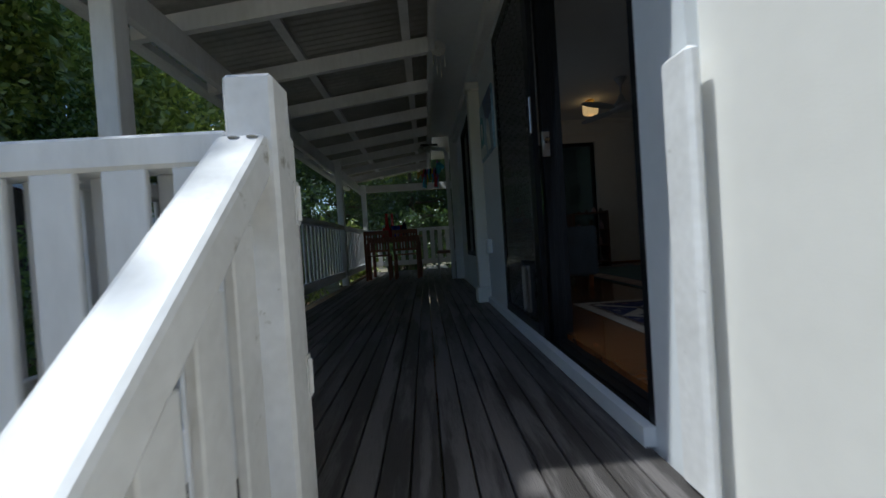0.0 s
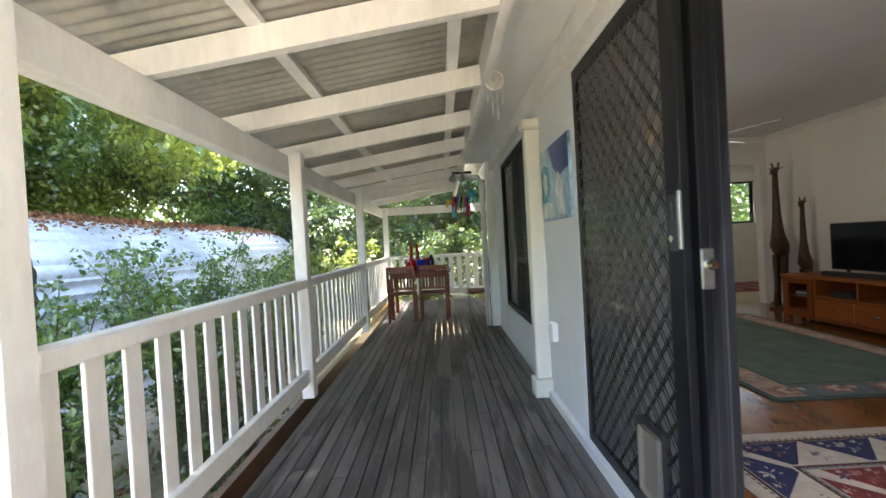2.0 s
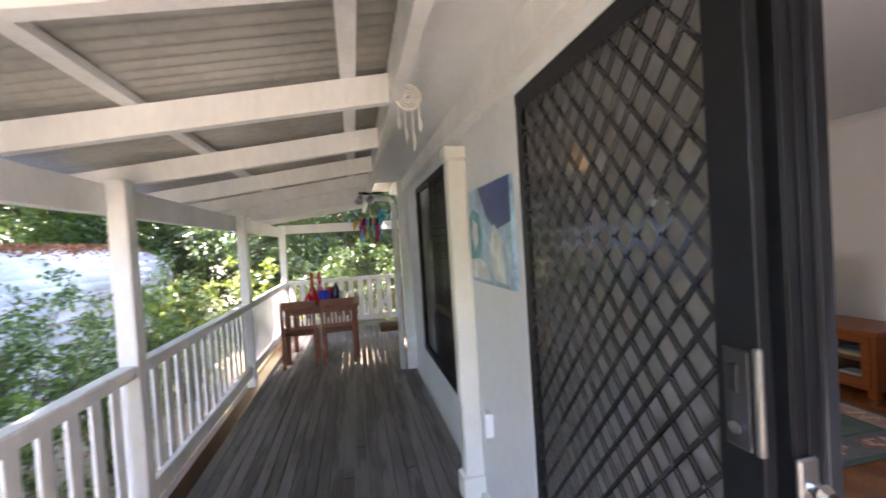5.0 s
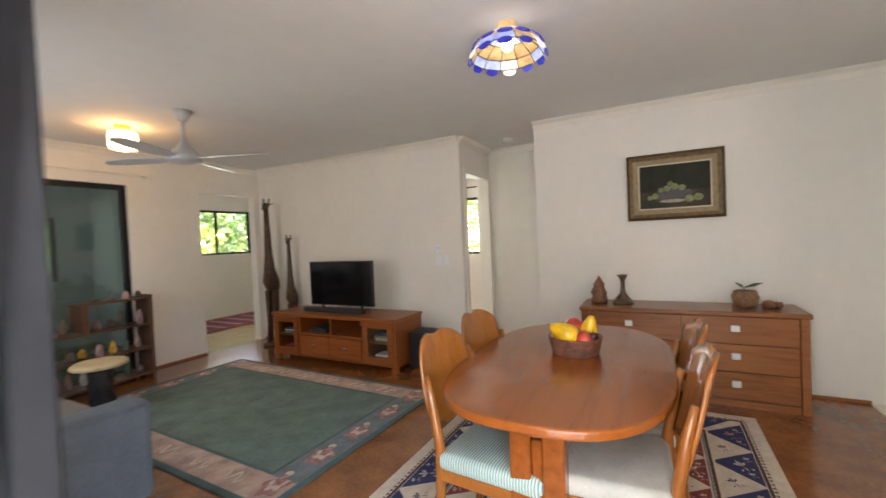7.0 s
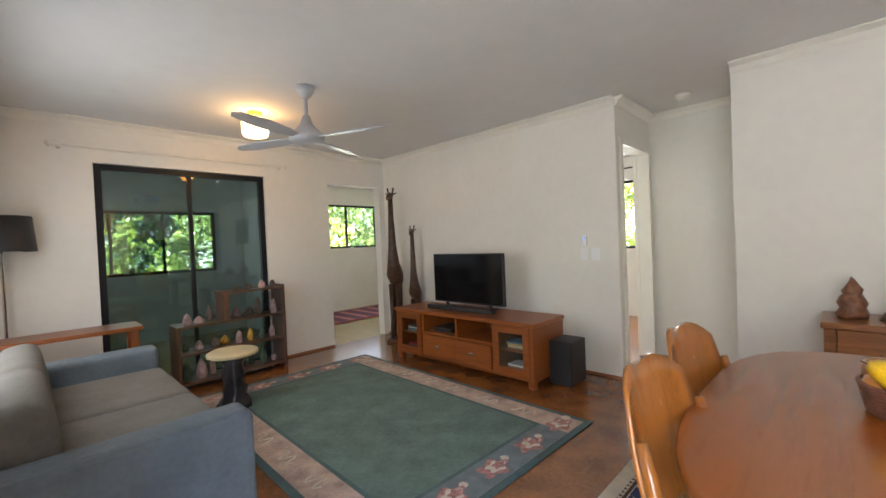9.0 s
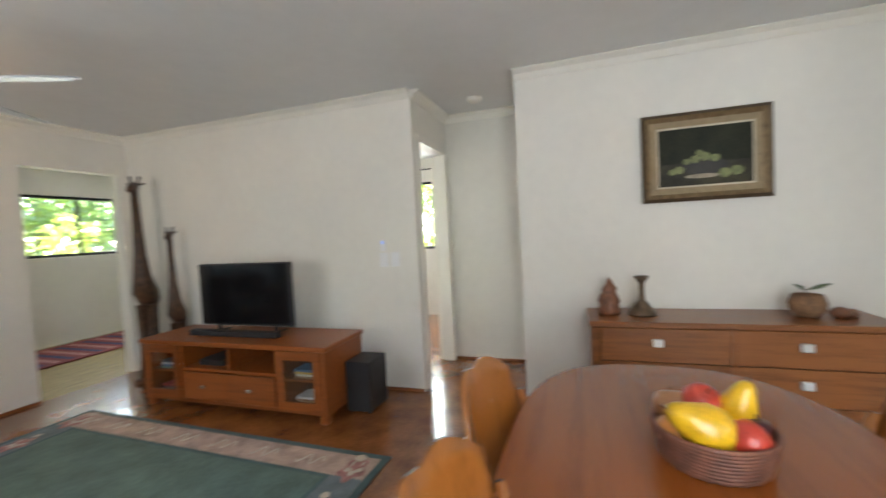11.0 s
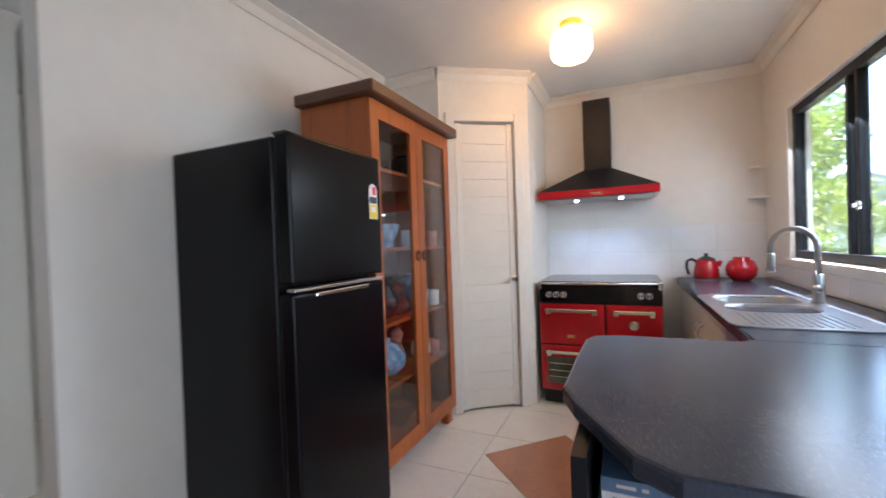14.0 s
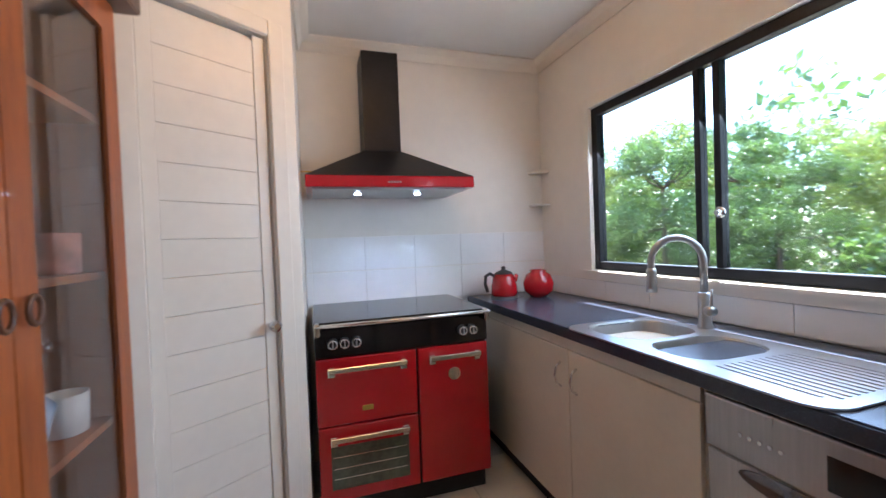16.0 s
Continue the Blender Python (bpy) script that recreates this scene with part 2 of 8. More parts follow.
M["leaf"] = leaf_mat("green_leaves", (0.22, 0.34, 0.06), (0.05, 0.11, 0.022))
M["leaf2"] = leaf_mat("yellow_green_leaves", (0.42, 0.48, 0.08), (0.10, 0.17, 0.03))
M["leaf3"] = leaf_mat("dark_leaves", (0.12, 0.19, 0.045), (0.025, 0.055, 0.015))


# ---- mesh helpers ----
def thing(name, x, y, z, label, category, group="", kind="", rz=0.0):
    ob = new(name)
    ob.empty_display_size = 0.1
    ob.matrix_world = pose(x, y, z, 0, 0, rz)
    return tagged(ob, label, category, group, kind)


def part(name, bm, material, parent=None, label="", smooth=False):
    me = bpy.data.meshes.new(name)
    bm.to_mesh(me)
    bm.free()
    me.materials.append(material if not isinstance(material, str) else M[material])
    if smooth:
        for p in me.polygons:
            p.use_smooth = True
    ob = new(name, me)
    if parent:
        ob.parent = parent
    if label:
        tagged(ob, label)
    return ob


def structure(name, bm, material, label, category, smooth=False):
    return tagged(part(name, bm, material, None, "", smooth), label, category, "", "structure")


def add_box(bm, x0, y0, z0, x1, y1, z1, bevel=0.0, seg=1):
    r = bmesh.ops.create_cube(bm, size=1.0)
    for v in r["verts"]:
        v.co = Vector((x0 + (v.co.x + 0.5) * (x1 - x0), y0 + (v.co.y + 0.5) * (y1 - y0), z0 + (v.co.z + 0.5) * (z1 - z0)))
    if bevel:
        edges = list({e for v in r["verts"] for e in v.link_edges})
        bmesh.ops.bevel(bm, geom=edges, offset=bevel, segments=seg, profile=0.5, affect='EDGES')
    return bm


def box(x0, y0, z0, x1, y1, z1, bevel=0.0, seg=1):
    return add_box(bmesh.new(), x0, y0, z0, x1, y1, z1, bevel, seg)


def boxes(*rows, bevel=0.0):
    bm = bmesh.new()
    for r in rows:
        add_box(bm, *r, bevel=bevel)
    return bm


def add_lathe(bm, profile, at=(0, 0, 0), seg=24, cap=True):
    """Profile of (radius, z) turned round the z axis."""
    rings = []
    for r, z in profile:
        rings.append([bm.verts.new((at[0] + r * math.cos(a), at[1] + r * math.sin(a), at[2] + z)) for a in (2 * math.pi * k / seg for k in range(seg))])
    for a, b in zip(rings, rings[1:]):
        for k in range(seg):
            bm.faces.new((a[k], a[(k + 1) % seg], b[(k + 1) % seg], b[k]))
    if cap:
        bm.faces.new(rings[0][::-1])
        bm.faces.new(rings[-1])
    return bm


def lathe(profile, at=(0, 0, 0), seg=24, cap=True):
    return add_lathe(bmesh.new(), profile, at, seg, cap)


def add_tube(bm, points, radius, seg=10, cap=True):
    """A round bar along points; radius may be a list."""
    pts = [Vector(p) for p in points]
    rad = radius if isinstance(radius, (list, tuple)) else [radius] * len(pts)
    rings = []
    side = None
    for i, p in enumerate(pts):
        d = (pts[min(i + 1, len(pts) - 1)] - pts[max(i - 1, 0)]).normalized()
        if side is None:
            side = d.orthogonal().normalized()
        side = (side - d * side.dot(d)).normalized()
        up = d.cross(side)
        rings.append([bm.verts.new(p + rad[i] * (math.cos(a) * side + math.sin(a) * up)) for a in (2 * math.pi * k / seg for k in range(seg))])
    for a, b in zip(rings, rings[1:]):
        for k in range(seg):
            bm.faces.new((a[k], a[(k + 1) % seg], b[(k + 1) % seg], b[k]))
    if cap:
        bm.faces.new(rings[0][::-1])
        bm.faces.new(rings[-1])
    return bm


def tube(points, radius, seg=10, cap=True):
    return add_tube(bmesh.new(), points, radius, seg, cap)


def prism(outline, z0, z1, bevel=0.0, seg=2):
    """A flat outline in x, y raised from z0 to z1."""
    bm = bmesh.new()
    lo = [bm.verts.new((x, y, z0)) for x, y in outline]
    hi = [bm.verts.new((x, y, z1)) for x, y in outline]
    bm.faces.new(lo[::-1])
    bm.faces.new(hi)
    n = len(outline)
    for k in range(n):
        bm.faces.new((lo[k], lo[(k + 1) % n], hi[(k + 1) % n], hi[k]))
    bmesh.ops.recalc_face_normals(bm, faces=bm.faces)
    if bevel:
        edges = [e for e in bm.edges if abs(e.verts[0].co.z - e.verts[1].co.z) < 1e-6]
        bmesh.ops.bevel(bm, geom=edges, offset=bevel, segments=seg, profile=0.5, affect='EDGES')
    return bm


def swing(bm, m):
    bmesh.ops.transform(bm, matrix=m, verts=bm.verts)
    return bm


def wall(name, axis, c0, c1, a0, a1, z0, z1, openings, material, label):
    """A wall c0..c1 thick, from a0 to a1 along the other axis, with openings (from, to, bottom, top)."""
    bm = bmesh.new()

    def put(p0, p1, q0, q1):
        if p1 - p0 > 1e-4 and q1 - q0 > 1e-4:
            add_box(bm, *((c0, p0, q0, c1, p1, q1) if axis == "x" else (p0, c0, q0, p1, c1, q1)))
    at = a0
    for b0, b1, zb, zt in sorted(openings):
        put(at, b0, z0, z1), put(b0, b1, z0, zb), put(b0, b1, zt, z1)
        at = b1
    put(at, a1, z0, z1)
    return structure(name, bm, material, label, "wall")


# ---- the plan ----
DECK, CEIL, GROUND = -0.07, 2.40, -0.95
FX, KX = 1.37, 1.66          # outer face of the front wall, inner face of the kitchen's
NY, EX = 7.32, 5.33          # faces of the north and the east wall
structure("ground", prism([(-400, -400), (400, -400), (400, 400), (-400, 400)], GROUND - 0.2, GROUND), "earth", "bare earth and patchy grass under the trees", "ground")
wall("wall_front_living", "x", FX, 1.49, 1.51, 7.44, GROUND, 2.55, [(1.72, 3.75, -0.045, 2.05), (4.87, 6.52, 0.33, 2.05)], "cladding", "white painted outer wall along the verandah")
wall("wall_front_kitchen", "x", 1.57, KX, -2.17, 1.51, GROUND, 2.55, [(-1.53, -0.17, 1.04, 1.93)], "wall", "white painted wall with the kitchen window")
wall("wall_outer_skin", "x", 1.40, 1.569, -2.17, 1.51, GROUND, 2.55, [(-2.05, 0.25, 0.90, 2.20)], "wall", "white painted outer skin of the kitchen wall")
wall("wall_kitchen_back", "y", -2.17, -2.05, 1.40, 8.32, GROUND, CEIL + 0.1, [], "wall", "cream painted wall behind the stove")
wall("wall_stub", "x", 4.18, 4.28, -2.05, 0.92, -0.05, CEIL, [], "wall", "cream painted stub wall beside the fridge")
wall("wall_east_tv", "x", EX, EX + 0.1, 4.14, NY, -0.05, CEIL, [], "wall", "cream painted wall behind the television")
wall("wall_east_painting", "x", EX, EX + 0.1, 0.56, 3.33, -0.05, CEIL, [], "wall", "cream painted wall with the framed painting")
wall("wall_hall_back", "x", 6.20, 6.30, 3.33, 4.14, -0.05, CEIL, [], "wall", "cream painted wall at the end of the hall recess")
wall("wall_hall_side", "y", 3.23, 3.33, EX + 0.1, 6.30, -0.05, CEIL, [], "wall", "cream painted side wall of the hall recess")
wall("wall_bedroom", "y", 4.14, 4.24, EX + 0.1, 8.2, -0.05, CEIL, [(5.46, 6.12, -0.05, 2.02)], "wall", "cream painted wall with the bedroom doorway")
wall("wall_north", "y", NY, NY + 0.12, 1.49, 8.2, -0.05, CEIL, [(2.25, 3.69, 0.0, 2.04), (4.46, 5.24, -0.05, 2.02)], "wall", "cream painted wall with a sliding door and an opening")
wall("wall_far_north", "y", 9.75, 9.87, 1.9, 8.32, GROUND, CEIL + 0.1, [(2.03, 3.9, 0.95, 1.85), (5.55, 7.0, 1.20, 2.05)], "wall", "cream painted wall with windows to the garden")
wall("wall_sunroom_west", "x", 1.90, 2.0, NY + 0.12, 9.75, GROUND, CEIL + 0.1, [], "cladding", "white painted outer wall of the sunroom")
wall("wall_sunroom_east", "x", 4.30, 4.40, NY + 0.12, 9.75, -0.05, CEIL, [], "wall", "plain painted wall of the sunroom")
wall("wall_far_east", "x", 8.20, 8.32, -2.05, 9.75, GROUND, CEIL + 0.1, [(4.78, 6.2, 1.02, 2.05), (-1.56, -0.45, 0.95, 2.05)], "wall", "cream painted outer wall with windows")
wall("wall_laundry", "x", 6.60, 6.70, -2.05, 3.23, -0.05, CEIL, [(-1.05, -0.19, -0.05, 2.05)], "wall", "white painted wall with the bathroom doorway")
# diagonal pantry corner
PA, PB = Vector((3.74, -1.02)), Vector((3.20, -1.40))
PD = (PB - PA).normalized()
PL = (PB - PA).length
PANG = math.degrees(math.atan2(PD.y, PD.x))


def pantry(bm):
    return swing(bm, pose(PA.x, PA.y, 0, 0, 0, PANG))


structure("wall_pantry", pantry(boxes((0, 0, 0, 0.115, 0.08, CEIL), (PL - 0.115, 0, 0, PL, 0.08, CEIL), (0.115, 0, 2.05, PL - 0.115, 0.08, CEIL))), "trim", "cream painted diagonal wall of the corner pantry", "wall")
structure("wall_pantry_side", box(PA.x - 0.01, -1.10, 0, 4.18, -1.02, CEIL), "wall", "cream painted return wall of the pantry", "wall")
structure("wall_pantry_return", box(3.20, -2.05, 0, 3.27, -1.40, CEIL), "wall", "cream painted return wall beside the stove", "wall")
structure("ceiling", box(1.40, -2.17, CEIL, 8.32, 9.87, CEIL + 0.1), "ceiling", "plain flat plasterboard ceiling painted white", "ceiling")
structure("floor", boxes((1.492, 0.97, -0.12, 8.2, NY + 0.02, 0.0)), "cork", "varnished brown cork and timber floor", "floor")
structure("floor_tiles", boxes((1.6, -2.05, -0.12, 8.2, 0.965, -0.004)), "grout", "cream tiled floor of the kitchen with pale joints", "floor")
structure("floor_north", boxes((2.0, NY + 0.02, -0.12, 8.2, 9.75, -0.002)), "hallfloor", "honey timber floor beyond the living room", "floor")

# ---- verandah ----
structure("deck_frame", boxes((-0.66, 1.52, DECK - 0.20, -0.61, 10.25, DECK - 0.03), (FX - 0.06, 1.52, DECK - 0.20, FX - 0.01, 10.25, DECK - 0.03), (-0.6, 1.53, DECK - 0.20, FX - 0.07, 1.57, DECK - 0.03), (0.3, 1.74, DECK - 0.2, 0.36, 10.2, DECK - 0.03)), "darkwood", "dark timber joists under the deck", "deck")


def deck_post(y, x=-0.555, top=1.93):
    p = thing("verandah_post", x, y, DECK, "square white painted timber verandah post", "post", "verandah posts")
    part("shaft", box(-0.05, -0.05, 0, 0.05, 0.05, top - DECK, 0.006), "whitewood", p)
    return p


POSTS = (2.50, 4.79, 7.28, 9.92)
for py in POSTS:
    deck_post(py)


def railing(x0, y0, x1, y1, pitch, width, label, top=0.90, low=0.06, group="verandah railings", double=False):
    """A railing from one post to the next: top rail, bottom rail and single balusters."""
    L = math.hypot(x1 - x0, y1 - y0)
    r = thing("railing", x0, y0, DECK, label, "railing", group, rz=math.degrees(math.atan2(y1 - y0, x1 - x0)))
    part("top_rail", box(0, -0.045, top - DECK - 0.07, L, 0.045, top - DECK, 0.008), "whitewood", r)
    part("bottom_rail", box(0, -0.022, low + 0.0 - DECK, L, 0.022, low + 0.11 - DECK, 0.004), "whitewood", r)
    n = int(L / pitch)
    me = None
    for k in range(n):
        at = (k + 0.5) * L / n
        if me is None:
            b = part("baluster", box(-width / 2, -0.040, low + 0.02 - DECK, width / 2, -0.023, top - DECK - 0.07, 0.003), "whitewood", r)
            me = b.data
        else:
            b = new("baluster", me)
            b.parent = r
        b.location = (at, 0, 0)
        if double and k < n - 1:
            back = new("baluster", me)
            back.parent = r
            back.location = (at + 0.5 * L / n, 0.063, 0)
    return r


for a, b in zip(POSTS, POSTS[1:]):
    railing(-0.555, b - 0.05, -0.555, a + 0.05, 0.163, 0.080, "white painted timber railing with narrow upright balusters")
railing(-0.555, POSTS[0] - 0.05, -0.555, 1.56, 0.163, 0.080, "white painted timber railing with narrow upright balusters")
railing(-0.55, 10.15, 1.90, 10.15, 0.165, 0.095, "white painted railing with wide pickets at the verandah end", top=0.90)
railing(-0.60, 1.52, 0.383, 1.52, 0.140, 0.088, "white painted railing with wide pickets beside the stairs", top=0.785, double=True)
structure("verandah_beam", box(-0.66, 1.5, 1.735, -0.6065, 10.3, 1.905, 0.004), "whitewood", "long white painted timber beam on the verandah posts", "beam")
structure("verandah_end_beam", box(-0.606, 10.12, 1.78, 1.9, 10.17, 1.94, 0.004), "whitewood", "white painted timber beam across the verandah end", "beam")
for k in range(10):
    ry = 1.48 + 0.87 * k
    bm = bmesh.new()
    vs = [(-0.93, 1.87), (0.90, 2.13), (0.90, 2.26), (-0.93, 1.985)]
    f = [[bm.verts.new((x, y, z)) for x, z in vs] for y in (ry - 0.025, ry + 0.025)]
    bm.faces.new(f[0][::-1]), bm.faces.new(f[1])
    for i in range(4):
        bm.faces.new((f[0][i], f[0][(i + 1) % 4], f[1][(i + 1) % 4], f[1][i]))
    bmesh.ops.recalc_face_normals(bm, faces=bm.faces)
    tagged(part("rafter", bm, "whitewood"), "white painted timber rafter under the verandah roof", "rafter", "verandah rafters", "structure")
for px in (-0.15, 0.72):
    pz = 1.99 + (px + 0.93) * (0.27 / 1.83)
    structure("purlin", box(px - 0.035, 1.45, pz, px + 0.035, 10.3, pz + 0.035), "whitewood", "white painted batten across the rafters", "batten")


def corrugated(x0, z0, x1, z1, y0, y1, pitch=0.076, depth=0.017):
    """Corrugated sheet whose ridges run from x0 to x1."""
    bm = bmesh.new()
    n = int((y1 - y0) / (pitch / 6))
    prev = None
    for k in range(n + 1):
        y = y0 + (y1 - y0) * k / n
        h = depth * 0.5 * math.sin(2 * math.pi * y / pitch)
        cur = (bm.verts.new((x0, y, z0 + h)), bm.verts.new((x1, y, z1 + h)))
        if prev:
            bm.faces.new((prev[0], prev[1], cur[1], cur[0]))
        prev = cur
    return bm


ob = structure("verandah_roof", corrugated(-1.02, 2.026, 1.0, 2.323, 1.42, 10.4), "roofing", "galvanised corrugated iron verandah roof seen from below", "roof", True)
sol = ob.modifiers.new("thickness", 'SOLIDIFY')
sol.thickness = 0.004
gt = bmesh.new()
GUT = [(-1.06, 2.0), (-1.06, 1.91), (-1.03, 1.89), (-0.96, 1.89), (-0.935, 1.90), (-0.935, 1.95), (-0.941, 1.95), (-0.945, 1.906), (-1.03, 1.896), (-1.054, 1.915), (-1.054, 2.0)]
ends = [[gt.verts.new((x, y, z)) for x, z in GUT] for y in (1.42, 10.4)]
for i in range(len(GUT)):
    j = (i + 1) % len(GUT)
    gt.faces.new((ends[0][i], ends[0][j], ends[1][j], ends[1][i]))
bmesh.ops.recalc_face_normals(gt, faces=gt.faces)
structure("gutter", gt, "whitewood", "white painted metal gutter along the verandah eave", "gutter")
structure("soffit", box(0.95, 1.51, 2.24, FX, 7.25, 2.26), "cladding", "smooth white painted soffit along the house wall", "soffit")
structure("soffit_fascia", boxes((0.90, 1.45, 2.12, 0.95, 10.3, 2.34), (1.30, 1.51, 2.10, 1.37, 7.2, 2.235)), "whitewood", "white painted fascia board", "trim")
structure("house_roof", prism([(0.96, -2.8), (9.2, -2.8), (9.2, 10.6), (0.96, 10.6)], 2.56, 2.66), "roofing", "metal roof of the house", "roof")
structure("corner_board", box(1.25, 7.16, DECK, 1.372, 7.27, 2.24, 0.004), "whitewood", "white painted corner board of the house", "trim")
# pilaster and skirting on the outer wall
pl = thing("wall_pilaster", 1.31, 4.55, DECK, "cream painted timber pilaster beside the window", "pilaster")
part("shaft", box(-0.055, -0.05, 0.14, 0.06, 0.05, 2.02, 0.01), "trim", pl)
part("plinth", box(-0.075, -0.07, 0, 0.06, 0.07, 0.14, 0.008), "trim", pl)
part("capital", box(-0.075, -0.065, 2.02, 0.06, 0.065, 2.10, 0.012), "trim", pl)
structure("skirting_outside", box(1.335, 1.72, DECK, 1.37, 4.47, DECK + 0.055), "cladding", "white painted strip under the sliding door", "trim")
hp = thing("half_post", 1.335, 1.512, DECK, "worn white painted half post fixed to the wall by the stairs", "post")
part("board", box(0.004, -0.05, 0.0, 0.035, 0.052, 0.98, 0.010), "wornwhite", hp)
# newel and stair handrail
nw = thing("newel_post", 0.435, 1.515, DECK, "worn white painted newel post at the top of the stairs", "post")
part("shaft", box(-0.05, -0.05, 0, 0.05, 0.05, 0.962, 0.008), "wornwhite", nw)
part("cover_strip", box(-0.045, 0.051, 0.0, 0.045, 0.09, 0.865, 0.008), "wornwhite", nw)
for hz in (0.26, 0.66):
    hg_ = part("hinge_leaf", box(0.0455, 0.056, hz, 0.049, 0.086, hz + 0.10, 0.001), "wornwhite", nw, "painted-over gate hinge")
    part("hinge_knuckle", tube([(0.051, 0.071, hz + 0.01), (0.051, 0.071, hz + 0.09)], 0.0055, 8), "wornwhite", hg_)
STAIR = math.atan2(0.87, 1.0)
hr = thing("stair_handrail", 0.420, 1.464, DECK, "white painted sloping stair handrail with upright boards", "railing")
L = 1.75
b = box(-L, -0.05, -0.075, 0.0, 0.05, 0.0, 0.012, 2)
swing(b, pose(0, 0, 0.842, 0, 0, 90) @ Matrix.Rotation(-STAIR, 4, 'Y'))
part("handrail", b, "wornwhite", hr)
for k in range(9):
    y = -0.10 - k * 0.125
    top = 0.842 - 0.10 + y * math.tan(STAIR)
    bm = box(0.012, y - 0.042, top - 0.80, 0.032, y + 0.042, top, 0.003)
    part("upright_board", bm, "wornwhite", hr)
    if k < 8:
        part("upright_board", box(-0.032, y - 0.104, top - 0.86, -0.012, y - 0.022, top - 0.055, 0.003), "wornwhite", hr)
for k in (0, 1):
    part("bolt_head", lathe([(0.011, 0), (0.012, 0.003), (0.006, 0.004)], (-0.010 + 0.036 * k, -0.012, 0.828), 12), "steel", hr)
st = thing("stairs", 0.89, 1.50, GROUND, "timber stairs leading up to the deck", "stairs")
for k in range(4):
    part("tread", box(-0.42, -0.24 * (k + 1) - 0.02, (DECK - GROUND) * (4 - k) / 5 - 0.04, 0.45, -0.24 * k, (DECK - GROUND) * (4 - k) / 5), "deck", st)
for sx in (-0.46, 0.455):
    bm = bmesh.new()
    a = [bm.verts.new((sx, y, z)) for y, z in ((0, 0.6), (0, 0.85), (-1.2, 0.0), (-0.9, 0.0))]
    c = [bm.verts.new((sx + 0.035, y, z)) for y, z in ((0, 0.6), (0, 0.85), (-1.2, 0.0), (-0.9, 0.0))]
    bm.faces.new(a), bm.faces.new(c[::-1])
    for i in range(4):
        bm.faces.new((a[i], c[i], c[(i + 1) % 4], a[(i + 1) % 4]))
    part("stringer", bm, "whitewood", st)


# ---- front sliding door with security screen ----
def mesh_panel(y0, y1, z0, z1, pitch_y, pitch_z, w, x):
    """Expanded diamond grille in the plane x."""
    bm = bmesh.new()

    def bar(p, q):
        d = Vector((0, q[0] - p[0], q[1] - p[1]))
        if d.length < 0.01:
            return
        s = Vector((0, -d.z, d.y)).normalized() * w / 2
        P, Q = Vector((x, *p)), Vector((x, *q))
        o = Vector((0.005, 0, 0))
        v = [bm.verts.new(c) for c in (P - s - o, P + s - o, Q + s - o, Q - s - o, P - s + o, P + s + o, Q + s + o, Q - s + o)]
        for f in ((0, 1, 2, 3), (7, 6, 5, 4), (0, 4, 5, 1), (3, 2, 6, 7)):
            bm.faces.new([v[i] for i in f])
    slope = pitch_z / pitch_y
    H, W = z1 - z0, y1 - y0
    k = -int(H / pitch_z) - 1
    while k * pitch_z < H + W * slope:
        for sgn in (1, -1):
            # line z = c + sgn*slope*(y - y0)
            c = z0 + k * pitch_z if sgn == 1 else z0 + k * pitch_z
            ya, yb = sorted(((z0 - c) / (sgn * slope), (z1 - c) / (sgn * slope)))
            ya, yb = max(ya, 0), min(yb, W)
            if yb > ya:
                bar((y0 + ya, c + sgn * slope * ya), (y0 + yb, c + sgn * slope * yb))
        k += 1
    for i in range(1, int(W / pitch_y * 2)):
        for j in range(1, int(H / pitch_z * 2)):
            if (i + j) % 2 == 0:
                yc, zc = y0 + i * pitch_y / 2, z0 + j * pitch_z / 2
                v = [bm.verts.new(c) for c in ((x - 0.008, yc, zc), (x - 0.004, yc - w * 0.5, zc), (x - 0.004, yc, zc + w * 0.8), (x - 0.004, yc + w * 0.5, zc), (x - 0.004, yc, zc - w * 0.8))]
                for f in ((0, 2, 1), (0, 3, 2), (0, 4, 3), (0, 1, 4)):
                    bm.faces.new([v[q] for q in f])
    return bm


M["flyscreen"] = mat("fine_grey_insect_mesh", (0.23, 0.225, 0.22), 0.6, vary=0.1, scale=40, alpha=0.80)
M["grille"] = mat("charcoal_grille_enamel", (0.030, 0.030, 0.032), 0.25, vary=0.15, coat=0.5)
M["lockmetal"] = mat("grey_lock_metal", (0.05, 0.05, 0.055), 0.35, metal=0.2, vary=0.2)
M["steel_dull"] = mat("worn_steel", (0.42, 0.42, 0.42), 0.35, metal=0.9, vary=0.1)
door = thing("security_screen_door", 1.385, 2.76, -0.03, "black security screen door with diamond grille and lock, slid open", "door")
W, H = 0.98, 2.06
part("stile", box(-0.015, 0.0, 0, 0.015, 0.09, H, 0.003), "black", door)
part("stile", box(-0.015, W - 0.055, 0, 0.015, W, H, 0.003), "black", door)
part("rail", box(-0.015, 0.09, H - 0.055, 0.015, W - 0.055, H, 0.003), "black", door)
part("rail", box(-0.015, 0.09, 0, 0.015, W - 0.055, 0.075, 0.003), "black", door)
part("grille", mesh_panel(0.09, W - 0.055, 0.075, H - 0.055, 0.085, 0.105, 0.0095, -0.011), "grille", door, "black diamond security grille")
part("insect_screen", box(0.004, 0.09, 0.075, 0.006, W - 0.055, H - 0.055), "flyscreen", door, "fine dark insect mesh").visible_shadow = False
lk = part("lock_plate", box(-0.022, 0.016, 1.095, -0.014, 0.070, 1.28, 0.004), "lockmetal", door, "black lock plate")
